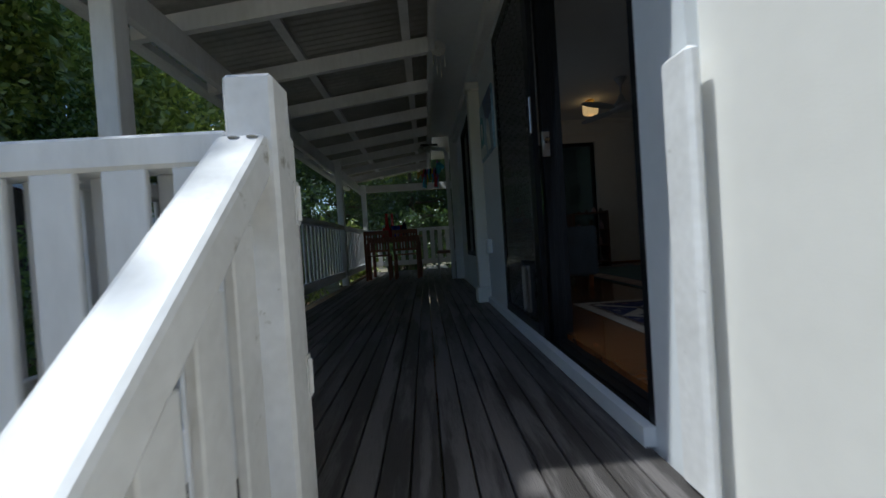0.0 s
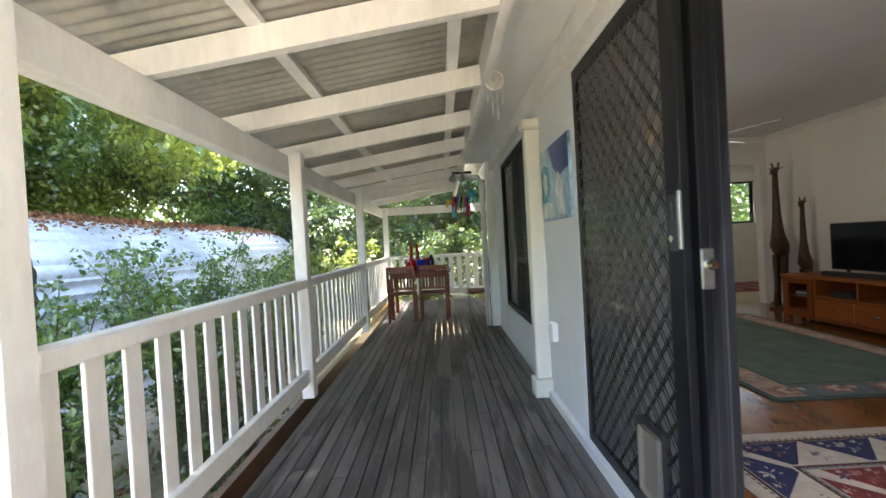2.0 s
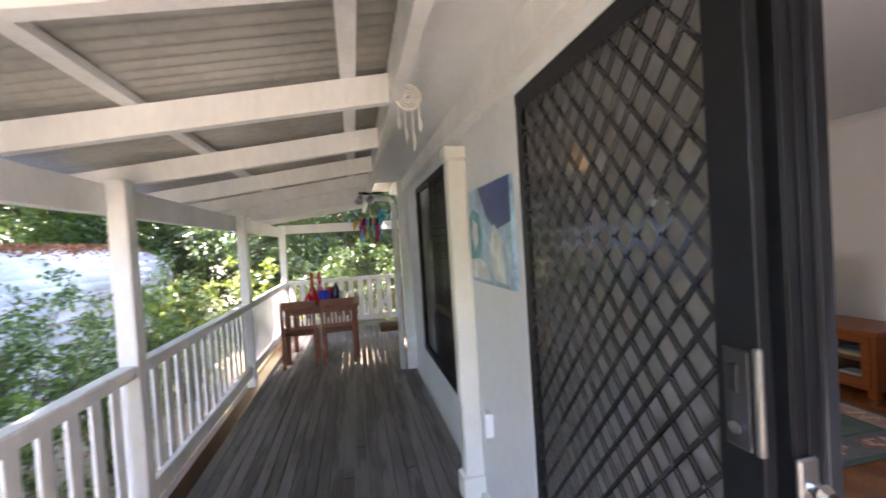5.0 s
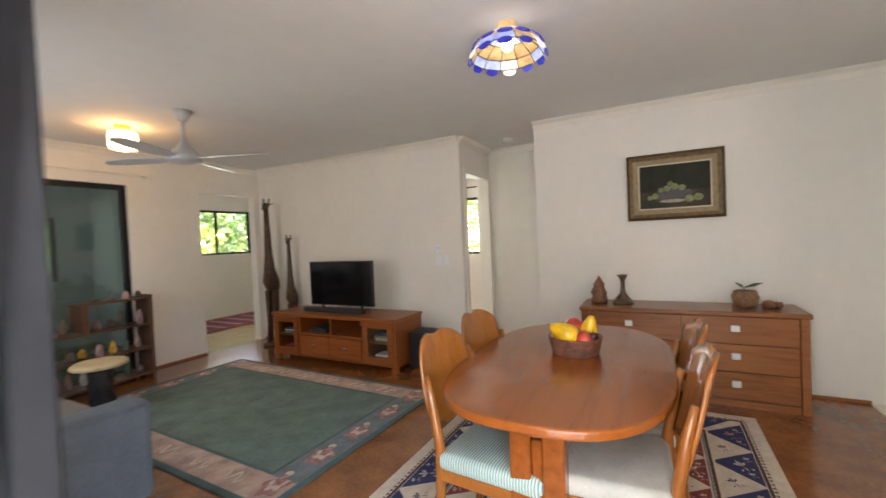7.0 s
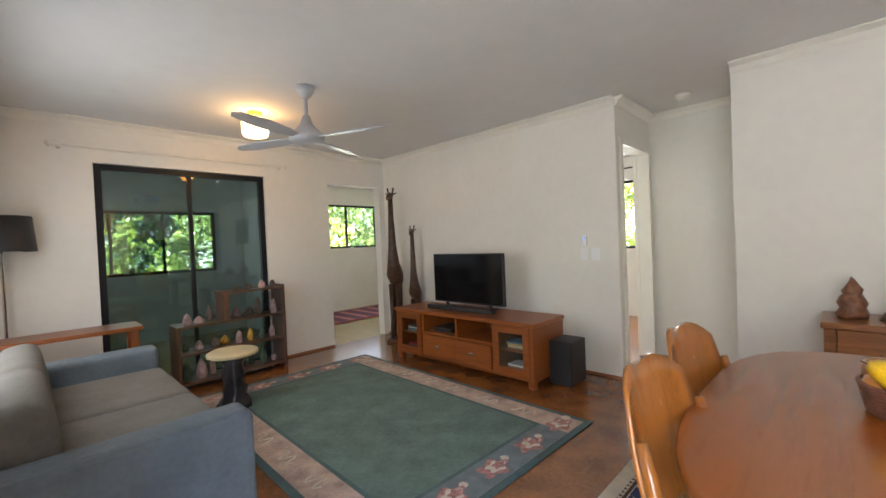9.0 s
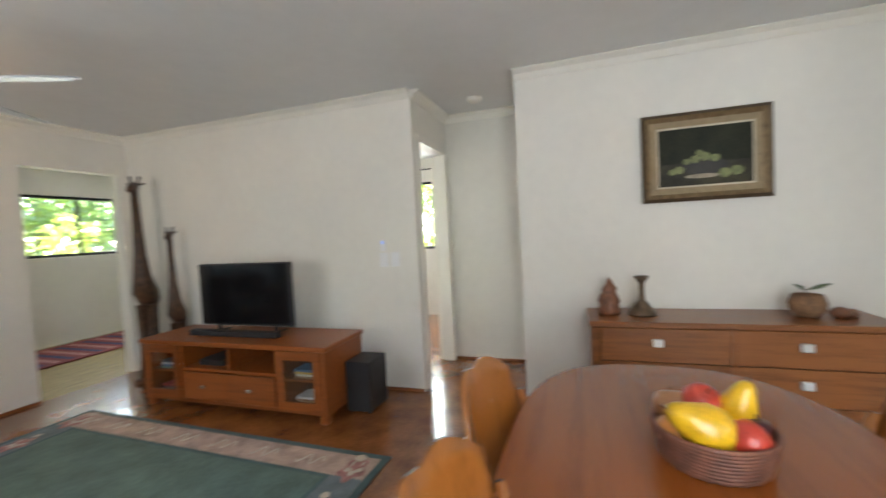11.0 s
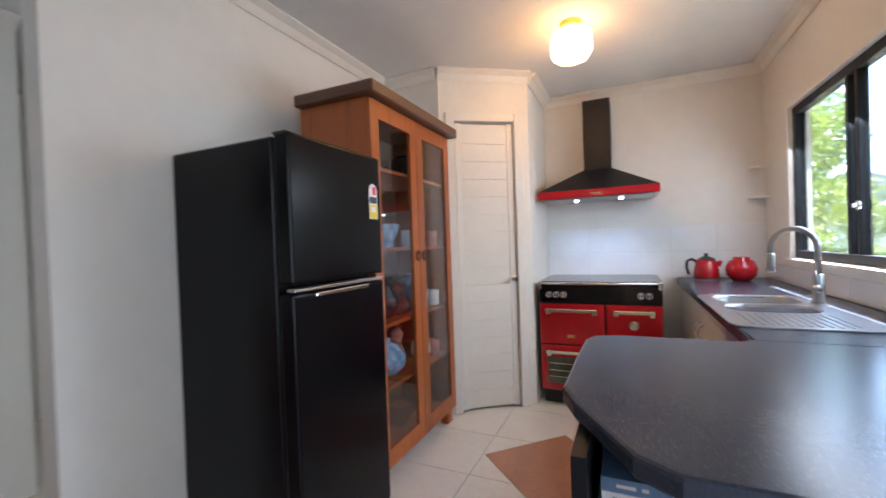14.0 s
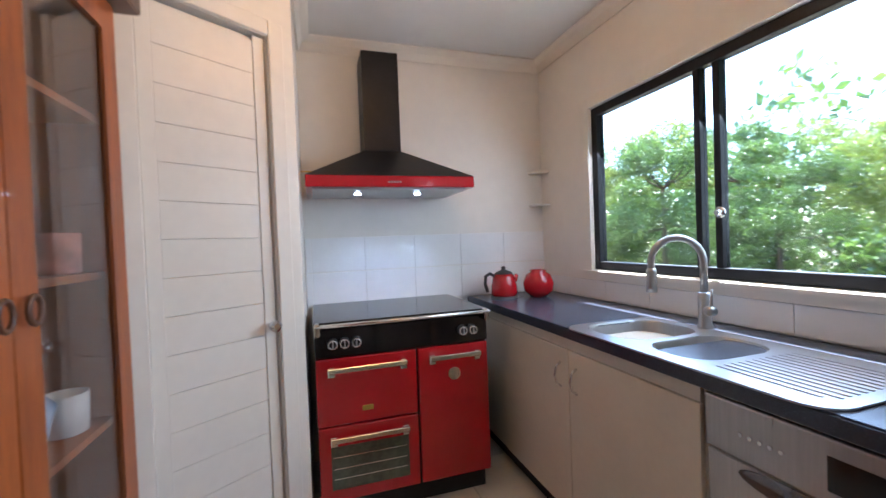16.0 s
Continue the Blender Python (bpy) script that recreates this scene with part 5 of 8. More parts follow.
def chair(x, y, rz, seat_m, label):
    """The chair's back is on its local +y side."""
    c = thing("dining_chair", x, y, 0.006, label, "chair", "chairs round the dining table", rz=rz)
    cush = box(-0.215, -0.22, 0.40, 0.215, 0.20, 0.475, 0.03, 4)
    part("seat", cush, seat_m, c, "upholstered seat", True)
    part("seat_frame", box(-0.205, -0.21, 0.355, 0.205, 0.195, 0.402, 0.006), "chairwood", c)
    for sx in (-0.19, 0.19):
        part("leg", tube([(sx, -0.19, 0), (sx * 0.99, -0.185, 0.36)], [0.014, 0.020], 10), "chairwood", c, "", True)
        part("leg", tube([(sx, 0.25, 0), (sx, 0.20, 0.30), (sx, 0.195, 0.48), (sx * 1.0, 0.225, 0.66), (sx * 0.98, 0.250, 0.76)], [0.015, 0.02, 0.021, 0.019, 0.012], 10), "chairwood", c, "", True)
    # curved plywood back with a rounded, slightly dipped top
    bm = bmesh.new()
    nu, nv = 14, 8
    grid = []
    for i in range(nu + 1):
        u = i / nu * 2 - 1
        col = []
        for j in range(nv + 1):
            v = j / nv
            half = 0.155 + 0.045 * math.sin(math.pi * (0.15 + 0.75 * v))
            top = 0.90 - 0.06 * abs(u) ** 3 - 0.018 * math.exp(-(u / 0.25) ** 2)
            z = 0.52 + (top - 0.52) * v
            col.append((u * half, 0.205 + 0.13 * (z - 0.50) / 0.4 * 0.7 + 0.035 * (1 - u * u), z))
        grid.append(col)
    f = [[bm.verts.new(p) for p in col] for col in grid]
    g = [[bm.verts.new((p[0], p[1] + 0.012, p[2])) for p in col] for col in grid]
    for i in range(nu):
        for j in range(nv):
            bm.faces.new((f[i][j], f[i + 1][j], f[i + 1][j + 1], f[i][j + 1]))
            bm.faces.new((g[i][j], g[i][j + 1], g[i + 1][j + 1], g[i + 1][j]))
        for j in (0, nv):
            bm.faces.new((f[i][j], g[i][j], g[i + 1][j], f[i + 1][j]))
    for i in (0, nu):
        for j in range(nv):
            bm.faces.new((f[i][j], f[i][j + 1], g[i][j + 1], g[i][j]))
    bmesh.ops.recalc_face_normals(bm, faces=bm.faces)
    part("backrest", bm, "chairwood", c, "curved honey plywood back", True)
    return c


CL = "honey timber dining chair with curved plywood back and "
chair(2.93, 2.865, -5, "stripe", CL + "green striped seat")
chair(3.41, 2.90, -8, "stripe", CL + "green striped seat")
chair(3.44, 2.455, 185, "greyseat", CL + "pale grey seat")
chair(2.99, 2.465, 183, "greyseat", CL + "pale grey seat")
# fruit basket
M["wicker"] = mat("brown_wicker", (0.19, 0.075, 0.045), 0.6, vary=0.4, scale=30, dark=(0.06, 0.02, 0.014))
fb = thing("fruit_basket", 3.37, 2.655, 0.742, "round brown wicker basket on the table", "basket")
fb.scale = (1.03, 1.03, 1.03)
for k in range(9):
    r = 0.099 + 0.0020 * k
    ring = [(r * math.cos(2 * math.pi * i / 40) * (1 + 0.012 * math.sin(i * math.pi + k * math.pi)), r * math.sin(2 * math.pi * i / 40) * (1 + 0.012 * math.sin(i * math.pi + k * math.pi)), 0.007 + 0.0085 * k) for i in range(41)]
    part("woven_ring", tube(ring, 0.0054, 6, False), "wicker", fb, "", True)
for k in range(20):
    a = 2 * math.pi * k / 20
    part("stake", tube([(0.098 * math.cos(a), 0.098 * math.sin(a), 0.0), (0.116 * math.cos(a), 0.116 * math.sin(a), 0.079)], 0.004, 5), "wicker", fb)
part("base", lathe([(0.099, 0), (0.099, 0.006)], (0, 0, 0), 24), "wicker", fb)
for nm, c in (("yellow", (0.80, 0.47, 0.015)), ("redfruit", (0.50, 0.05, 0.03)), ("orange", (0.62, 0.25, 0.06)), ("tan", (0.42, 0.20, 0.09)), ("plum", (0.05, 0.012, 0.018))):
    M[nm] = mat(nm + "_fruit_skin", c, 0.3, vary=0.2, scale=18, coat=0.3)


def fruit(name, x, y, z, prof, m, rx, ry, rz, label):
    g = new(name)
    g.matrix_world = pose(3.37 + x, 2.655 + y, 0.742 + z, rx, ry, rz)
    tagged(g, label, "fruit", "fruit in the basket")
    part("flesh", lathe(prof, (0, 0, 0), 20), m, g, "", True)
    part("stalk", tube([(0, 0, prof[-1][1] - 0.002), (0.003, 0, prof[-1][1] + 0.014)], 0.002, 5), "darkwood", g)


PEAR = [(0.006, -0.055), (0.030, -0.048), (0.042, -0.02), (0.040, 0.008), (0.027, 0.040), (0.018, 0.062), (0.010, 0.072), (0.003, 0.074)]
APPLE = [(0.004, -0.034), (0.022, -0.038), (0.040, -0.015), (0.043, 0.008), (0.034, 0.030), (0.018, 0.036), (0.004, 0.030)]
PEARL = [(r * 1.22, h * 1.12) for r, h in PEAR]
fruit("pear", -0.052, 0.030, 0.098, PEARL, "yellow", -62, 0, 10, "large yellow pear in the wicker basket")
fruit("pear", 0.035, -0.058, 0.105, PEAR, "yellow", 12, -14, 10, "yellow pear in the wicker basket")
fruit("apple", 0.045, 0.012, 0.112, APPLE, "redfruit", 20, -25, 0, "red apple in the wicker basket")
fruit("apple", -0.055, -0.048, 0.075, APPLE, "redfruit", 60, 0, 30, "red apple in the wicker basket")
fruit("apple", 0.058, 0.070, 0.092, APPLE, "tan", 0, 20, 0, "brownish apple in the wicker basket")
fruit("peach", 0.00, -0.01, 0.060, APPLE, "orange", 0, 0, 0, "orange peach in the wicker basket")
fruit("peach", -0.012, 0.075, 0.060, APPLE, "orange", 0, 40, 0, "orange peach in the wicker basket")
fruit("plum", 0.075, -0.028, 0.095, [(r * 0.55, h * 0.55) for r, h in APPLE], "plum", 0, 0, 0, "small dark plum in the wicker basket")
fruit("plum", -0.005, -0.082, 0.080, [(r * 0.6, h * 0.6) for r, h in APPLE], "plum", 0, 0, 0, "small dark plum in the wicker basket")

# sideboard
M["satin"] = mat("satin_silver", (0.78, 0.78, 0.77), 0.4, metal=0.25, vary=0.03)
sb = thing("sideboard", 4.91, 1.40, 0, "wide honey timber sideboard with six drawers and square knobs", "sideboard")
SBW, SBD, SBH = 1.475, 0.415, 0.70
part("top", box(-0.012, -0.012, SBH - 0.035, SBD, SBW + 0.012, SBH, 0.006), "darkoak", sb)
for y in (0, SBW - 0.05):
    part("side_panel", box(0.004, y, 0, SBD, y + 0.05, SBH - 0.036, 0.004), "darkoak", sb)
part("carcass", box(0.03, 0.051, 0.05, SBD - 0.005, SBW - 0.051, SBH - 0.037), "darkwood", sb)
part("plinth", box(0.02, 0.051, 0.0, 0.045, SBW - 0.051, 0.05), "darkoak", sb)
part("centre_post", box(0.006, SBW / 2 - 0.012, 0.052, 0.0295, SBW / 2 + 0.012, SBH - 0.037), "darkoak", sb)
for r_ in range(3):
    for c_ in range(2):
        z0 = 0.06 + r_ * 0.202
        y0 = 0.054 + c_ * (SBW / 2 - 0.04)
        d = part("drawer", box(0.008, y0, z0, 0.0295, y0 + SBW / 2 - 0.068, z0 + 0.196, 0.003), "darkoak", sb)
        part("knob", box(-0.016, y0 + 0.335, z0 + 0.092, 0.0075, y0 + 0.39, z0 + 0.138, 0.005), "satin", d, "square chrome knob")
# things on the sideboard
M["copper"] = mat("carved_reddish_wood", (0.22, 0.085, 0.04), 0.35, vary=0.4, scale=30, bump=0.5, bscale=50)
M["bronze"] = mat("bronze_glaze", (0.16, 0.11, 0.07), 0.3, metal=0.4, vary=0.4, scale=20)
stt = lathe([(0.055, 0), (0.060, 0.02), (0.050, 0.05), (0.058, 0.075), (0.045, 0.10), (0.034, 0.115), (0.040, 0.135), (0.030, 0.16), (0.012, 0.18), (0.004, 0.20)], (0, 0, 0), 20)
for v in stt.verts:
    v.co *= 1 + 0.16 * noise.noise(v.co * 45)
statue = part("seated_statue", stt, "copper", None, "", True)
statue.matrix_world = pose(5.12, 2.755, SBH + 0.001) @ Matrix.Scale(1.15, 4)
tagged(statue, "small reddish carved seated statue on the sideboard", "statue")
vv = thing("trumpet_vase", 5.12, 2.565, SBH, "brown glazed vase with a round foot and flared lip", "vase")
part("body", lathe([(0.085, 0), (0.082, 0.018), (0.055, 0.05), (0.022, 0.09), (0.016, 0.14), (0.018, 0.20), (0.042, 0.235), (0.044, 0.242), (0.03, 0.236), (0.012, 0.20)], (0, 0, 0), 28), "bronze", vv, "", True)
M["jute"] = mat("brown_woven_pot", (0.26, 0.14, 0.07), 0.8, vary=0.3, scale=30, bump=0.4, bscale=80)
pp = thing("pot_plant", 5.13, 1.72, SBH, "round brown pot with one small curled leaf", "plant")
part("pot", lathe([(0.05, 0), (0.082, 0.04), (0.088, 0.08), (0.07, 0.125), (0.062, 0.125), (0.055, 0.10)], (0, 0, 0), 24), "jute", pp, "", True)
part("stem", tube([(0, 0, 0.10), (0.0, 0.01, 0.15), (0, 0.05, 0.18)], 0.004, 6), "bark", pp)
part("leaf", tube([(0, 0.0, 0.15), (0, -0.06, 0.17), (0, -0.11, 0.185)], [0.004, 0.014, 0.003], 6), "leaf3", pp, "", True)
part("leaf", tube([(0, 0.02, 0.16), (0, 0.06, 0.185)], [0.012, 0.003], 6), "leaf3", pp, "", True)
sc = thing("small_ornament", 5.10, 1.585, SBH, "small reddish brown knotted ornament beside the pot", "ornament")
part("body", lathe([(0.03, 0), (0.045, 0.025), (0.038, 0.05), (0.015, 0.06)], (0, 0, 0), 16), "copper", sc, "", True)
part("body", lathe([(0.02, 0), (0.032, 0.02), (0.022, 0.045)], (0.02, -0.06, 0), 14), "copper", sc, "", True)
# painting
pc = thing("framed_painting", EX - 0.002, 1.80, 1.395, "still life painting of green fruit in a gilded wooden frame", "painting")
M["gilt"] = mat("aged_gilt_frame", (0.24, 0.165, 0.085), 0.4, vary=0.15, scale=30, metal=0.3, dark=(0.12, 0.08, 0.04))
M["linen"] = mat("linen_slip", (0.62, 0.55, 0.42), 0.8, vary=0.1)
M["canvas"] = mat("dark_painted_canvas", (0.050, 0.044, 0.026), 0.6, vary=0.4, scale=5, dark=(0.012, 0.011, 0.008), spec=0.3)
M["greenpaint"] = mat("green_painted_fruit", (0.20, 0.22, 0.08), 0.5, vary=0.3, scale=20)
M["cloth"] = mat("painted_cloth", (0.36, 0.31, 0.22), 0.5, vary=0.3, scale=20)
PW, PH = 0.715, 0.56


def frame_ring(a, b, d0, d1):
    """A mitred frame from inset a to inset b, with depth d0 outside and d1 inside."""
    bm = bmesh.new()
    o = [(a, a), (PW - a, a), (PW - a, PH - a), (a, PH - a)]
    i = [(b, b), (PW - b, b), (PW - b, PH - b), (b, PH - b)]
    q = [[bm.verts.new((x, y, z)) for y, z in pts] for pts, x in ((o, 0), (o, -d0), (i, -d1), (i, 0))]
    for r0, r1 in zip(q, q[1:]):
        for k in range(4):
            bm.faces.new((r0[k], r0[(k + 1) % 4], r1[(k + 1) % 4], r1[k]))
    bmesh.ops.recalc_face_normals(bm, faces=bm.faces)
    return bm


M["bronzeframe"] = mat("dark_bronze_moulding", (0.10, 0.066, 0.035), 0.4, vary=0.2, scale=30, metal=0.2)
part("outer_moulding", frame_ring(0, 0.022, 0.028, 0.045), "bronzeframe", pc)
part("inner_moulding", frame_ring(0.022, 0.050, 0.044, 0.026), "gilt", pc)
M["linen2"] = mat("tan_linen_mount", (0.33, 0.25, 0.15), 0.8, vary=0.12, scale=30)
part("mount", frame_ring(0.050, 0.088, 0.025, 0.020), "linen2", pc)
part("slip", frame_ring(0.088, 0.099, 0.021, 0.016), "linen", pc)
cv = part("canvas", box(-0.014, 0.098, 0.098, -0.006, PW - 0.098, PH - 0.098), "canvas", pc, "dark painted canvas")
M["olive"] = mat("olive_background_paint", (0.020, 0.022, 0.011), 0.6, spec=0.3, vary=0.35, scale=7)
M["basketpaint"] = mat("dark_basket_paint", (0.022, 0.018, 0.013), 0.4, vary=0.3, scale=30)
part("painted_background", box(-0.0144, 0.099, 0.24, -0.0141, PW - 0.099, PH - 0.099), "olive", cv)


def daub(name, y, z, ry, rz_, m, k, n=18):
    pts = [(y + ry * math.cos(2 * math.pi * i / n) * (1 + 0.08 * math.sin(5 * i)), z + rz_ * math.sin(2 * math.pi * i / n)) for i in range(n)]
    part(name, swing(prism(pts, 0, 0.0002), Matrix(((0, 0, -1, -0.0146 - 0.0003 * k), (1, 0, 0, 0), (0, 1, 0, 0), (0, 0, 0, 1)))), m, cv)


daub("painted_basket", 0.36, 0.215, 0.13, 0.055, "basketpaint", 0)
daub("painted_cloth", 0.37, 0.155, 0.10, 0.014, "cloth", 1)
for k, (y, z, r) in enumerate(((0.30, 0.262, 0.026), (0.355, 0.275, 0.03), (0.41, 0.262, 0.027), (0.455, 0.25, 0.022), (0.385, 0.30, 0.022), (0.25, 0.165, 0.034), (0.185, 0.175, 0.034), (0.50, 0.20, 0.028), (0.54, 0.19, 0.022))):
    daub("painted_fruit", y, z, r, r * 0.9, "greenpaint", 2 + k)

# ---- living room ----
tu = thing("tv_unit", 4.64, 4.585, 0, "honey timber television unit with glass doors and drawers", "tv unit")
UW, UD, UH = 1.72, 0.50, 0.545
part("top", box(-0.02, -0.02, UH - 0.035, UD, UW + 0.02, UH, 0.006), "oak", tu)
part("side_panel", box(0, 0, 0.06, UD, 0.03, UH - 0.036), "oak", tu)
part("side_panel", box(0, UW - 0.03, 0.06, UD, UW, UH - 0.036), "oak", tu)
part("back_panel", box(UD - 0.015, 0.031, 0.07, UD, UW - 0.031, UH - 0.036), "darkoak", tu)
part("bottom_panel", box(0.01, 0.031, 0.06, UD - 0.016, UW - 0.031, 0.085), "oak", tu)
for y in (0.40, UW - 0.42):
    part("divider", box(0.01, y, 0.086, UD - 0.016, y + 0.022, UH - 0.036), "oak", tu)
part("middle_shelf", box(0.012, 0.423, 0.31, UD - 0.016, UW - 0.421, 0.33), "oak", tu)
part("middle_divider", box(0.02, 0.85, 0.331, UD - 0.016, 0.87, UH - 0.036), "oak", tu)
for a, b in ((0.424, 0.858), (0.862, UW - 0.424)):
    d = part("drawer", box(-0.012, a, 0.095, 0.009, b, 0.305, 0.004), "oak", tu)
    part("knob", box(-0.030, (a + b) / 2 - 0.022, 0.19, -0.0125, (a + b) / 2 + 0.022, 0.215, 0.003), "chrome", d, "chrome knob")
for a, b in ((0.032, 0.398), (UW - 0.396, UW - 0.032)):
    d = part("door", boxes((-0.012, a, 0.09, 0.009, a + 0.06, UH - 0.038), (-0.012, b - 0.06, 0.09, 0.009, b, UH - 0.038), (-0.012, a + 0.06, 0.09, 0.009, b - 0.06, 0.15), (-0.012, a + 0.06, UH - 0.10, 0.009, b - 0.06, UH - 0.038)), "oak", tu, "glazed timber door")
    part("pane", box(-0.003, a + 0.06, 0.15, 0.001, b - 0.06, UH - 0.10), "smoke", d).visible_shadow = False
    part("inner_shelf", box(0.03, a, 0.28, UD - 0.017, b, 0.295), "oak", tu)
for y in (0.005, UW - 0.065):
    for x in (0.005, UD - 0.065):
        part("foot", box(x, y, 0, x + 0.06, y + 0.06, 0.06, 0.006), "oak", tu)
for side in (0.09, UW - 0.33):
    for z0, cnt in ((0.086, 5), (0.296, 4)):
        for k in range(cnt):
            ci = rng.randrange(8)
            b = thing("disc_case", 4.64 + 0.05, 4.585 + side + rng.uniform(0, 0.02), z0 + 0.016 * k + 0.0005, "flat plastic disc case in the television unit", "disc case", "disc cases")
            part("case", box(0, 0, 0, 0.14, 0.19, 0.0155, 0.001), M["book%d" % ci], b)
for y, w in ((4.585 + 0.98, 0.24),):
    bx = thing("set_top_box", 4.72, y, 0.3305, "flat black set-top box on the open shelf", "set-top box")
    part("case", box(0, 0, 0, 0.25, w, 0.045, 0.004), "plastic", bx)
tv = thing("television", 4.95, 5.07, UH, "flat screen television with a black frame, switched off", "television")
part("panel", box(-0.012, 0.0, 0.055, 0.03, 0.925, 0.565, 0.005), "plastic", tv)
part("screen", box(-0.0135, 0.010, 0.068, -0.0125, 0.915, 0.555), "tv", tv, "glossy black screen")
for y in (0.15, 0.73):
    part("foot", boxes((-0.10, y, 0, 0.11, y + 0.03, 0.008), (-0.008, y + 0.003, 0.008, 0.012, y + 0.027, 0.056)), "plastic", tv)
sbar = thing("soundbar", 4.78, 5.10, UH, "long low black soundbar in front of the television", "soundbar")
part("body", box(0, 0, 0, 0.07, 0.86, 0.045, 0.008, 2), "plastic", sbar)
sw = thing("subwoofer", 4.86, 4.37, 0, "black boxy subwoofer on the floor beside the unit", "speaker")
part("cabinet", box(0, 0, 0.015, 0.26, 0.20, 0.375, 0.006), "plastic", sw)
for x in (0.03, 0.23):
    for y in (0.03, 0.17):
        part("foot", lathe([(0.014, 0), (0.014, 0.015)], (x, y, 0), 10), "plastic", sw)
M["giraffe"] = mat("carved_giraffe_wood", (0.075, 0.036, 0.018), 0.45, vary=0.6, scale=22, dark=(0.008, 0.006, 0.005))


def giraffe(x, y, z, h, rz, label):
    bm = bmesh.new()
    s = h / 1.92
    for lx, ly in ((-0.035, -0.03), (0.035, -0.03), (-0.035, 0.035), (0.035, 0.035)):
        add_tube(bm, [(lx * 1.5 * s, ly * 1.3 * s, 0.03 * s), (lx * 1.3 * s, ly * s, 0.30 * s), (lx * s, ly * s, 0.72 * s)], [0.020 * s, 0.017 * s, 0.030 * s], 8)
    add_tube(bm, [(-0.09 * s, 0, 0.66 * s), (-0.06 * s, 0, 0.74 * s), (0.0, 0, 0.84 * s), (0.035 * s, 0, 0.98 * s), (0.045 * s, 0, 1.20 * s), (0.05 * s, 0, 1.55 * s), (0.05 * s, 0, 1.80 * s)], [0.03 * s, 0.07 * s, 0.085 * s, 0.06 * s, 0.040 * s, 0.028 * s, 0.024 * s], 10)
    add_tube(bm, [(0.02 * s, 0, 1.80 * s), (0.05 * s, 0, 1.83 * s), (0.11 * s, 0, 1.80 * s), (0.14 * s, 0, 1.77 * s)], [0.02 * s, 0.036 * s, 0.026 * s, 0.016 * s], 8)
    for ly in (-0.02, 0.02):
        add_tube(bm, [(0.035 * s, ly * s, 1.84 * s), (0.03 * s, ly * 1.5 * s, 1.92 * s)], [0.007 * s, 0.009 * s], 6)
        add_tube(bm, [(0.03 * s, ly * s, 1.84 * s), (0.01 * s, ly * 3 * s, 1.86 * s)], [0.012 * s, 0.004 * s], 6)
    add_box(bm, -0.10 * s, -0.08 * s, 0, 0.10 * s, 0.08 * s, 0.035 * s)
    g = part("giraffe_statue", bm, "giraffe", None, "", True)
    g.matrix_world = pose(x, y, z, 0, 0, rz) @ Matrix.Diagonal((1.25, 1.25, 1, 1))
    tagged(g, label, "statue", "carved giraffes")


giraffe(5.12, 6.90, 0, 1.95, 215, "tall carved dark wooden giraffe standing on the floor")
giraffe(5.19, 6.60, 0, 1.46, 215, "smaller carved dark wooden giraffe beside the unit")
for nm, y, w in (("light_switch", 4.40, 0.075), ("light_switch", 4.30, 0.075)):
    s_ = thing(nm, EX - 0.001, y, 1.02, "white light switch plate on the wall", "switch", "light switches")
    part("plate", box(-0.010, 0, 0, 0, w, 0.115, 0.003), "sticker_w", s_)
    part("rocker", box(-0.014, w / 2 - 0.01, 0.045, -0.0105, w / 2 + 0.01, 0.07, 0.001), "sticker_w", s_)
rh = thing("remote_holder", EX - 0.001, 4.415, 1.15, "small white remote control holder on the wall", "remote")
part("case", box(-0.022, 0, 0, 0, 0.04, 0.09, 0.004), "sticker_w", rh)
M["blueled"] = mat("blue_indicator", (0.2, 0.4, 0.9), 0.4, vary=0, emit=0.1)
part("indicator", box(-0.024, 0.012, 0.06, -0.0222, 0.028, 0.075), "blueled", rh)
# sofa
so = thing("sofa", 1.56, 4.50, 0, "blue-grey upholstered sofa with taupe cushions along the wall", "sofa")
SL_, SDp = 1.85, 0.88
part("base", box(0.02, 0.10, 0.13, SDp - 0.02, SL_ - 0.10, 0.32, 0.02, 2), "sofa", so)
for y in (0.0, SL_ - 0.17):
    part("arm", box(0.0, y, 0.12, SDp, y + 0.17, 0.60, 0.035, 3), "sofa", so, "padded arm")
part("backrest", box(0.0, 0.171, 0.30, 0.20, SL_ - 0.171, 0.72, 0.05, 3), "sofa", so)
for y in (0.175, 0.93):
    part("seat_cushion", box(0.18, y, 0.322, SDp + 0.01, y + 0.745, 0.47, 0.045, 4), "taupe", so, "taupe seat cushion", True)
    cu = box(0.16, y, 0.472, 0.34, y + 0.74, 0.74, 0.07, 4)
    swing(cu, Matrix.Translation((0.1, 0, 0.472)) @ Matrix.Rotation(radians(-10), 4, 'Y') @ Matrix.Translation((-0.1, 0, -0.472)))
    part("back_cushion", cu, "taupe", so, "plump taupe back cushion", True)
for x in (0.06, SDp - 0.06):
    for y in (0.07, SL_ - 0.07):
        part("leg", lathe([(0.018, 0), (0.026, 0.121)], (x, y, 0), 12), "darkoak", so, "short timber leg")
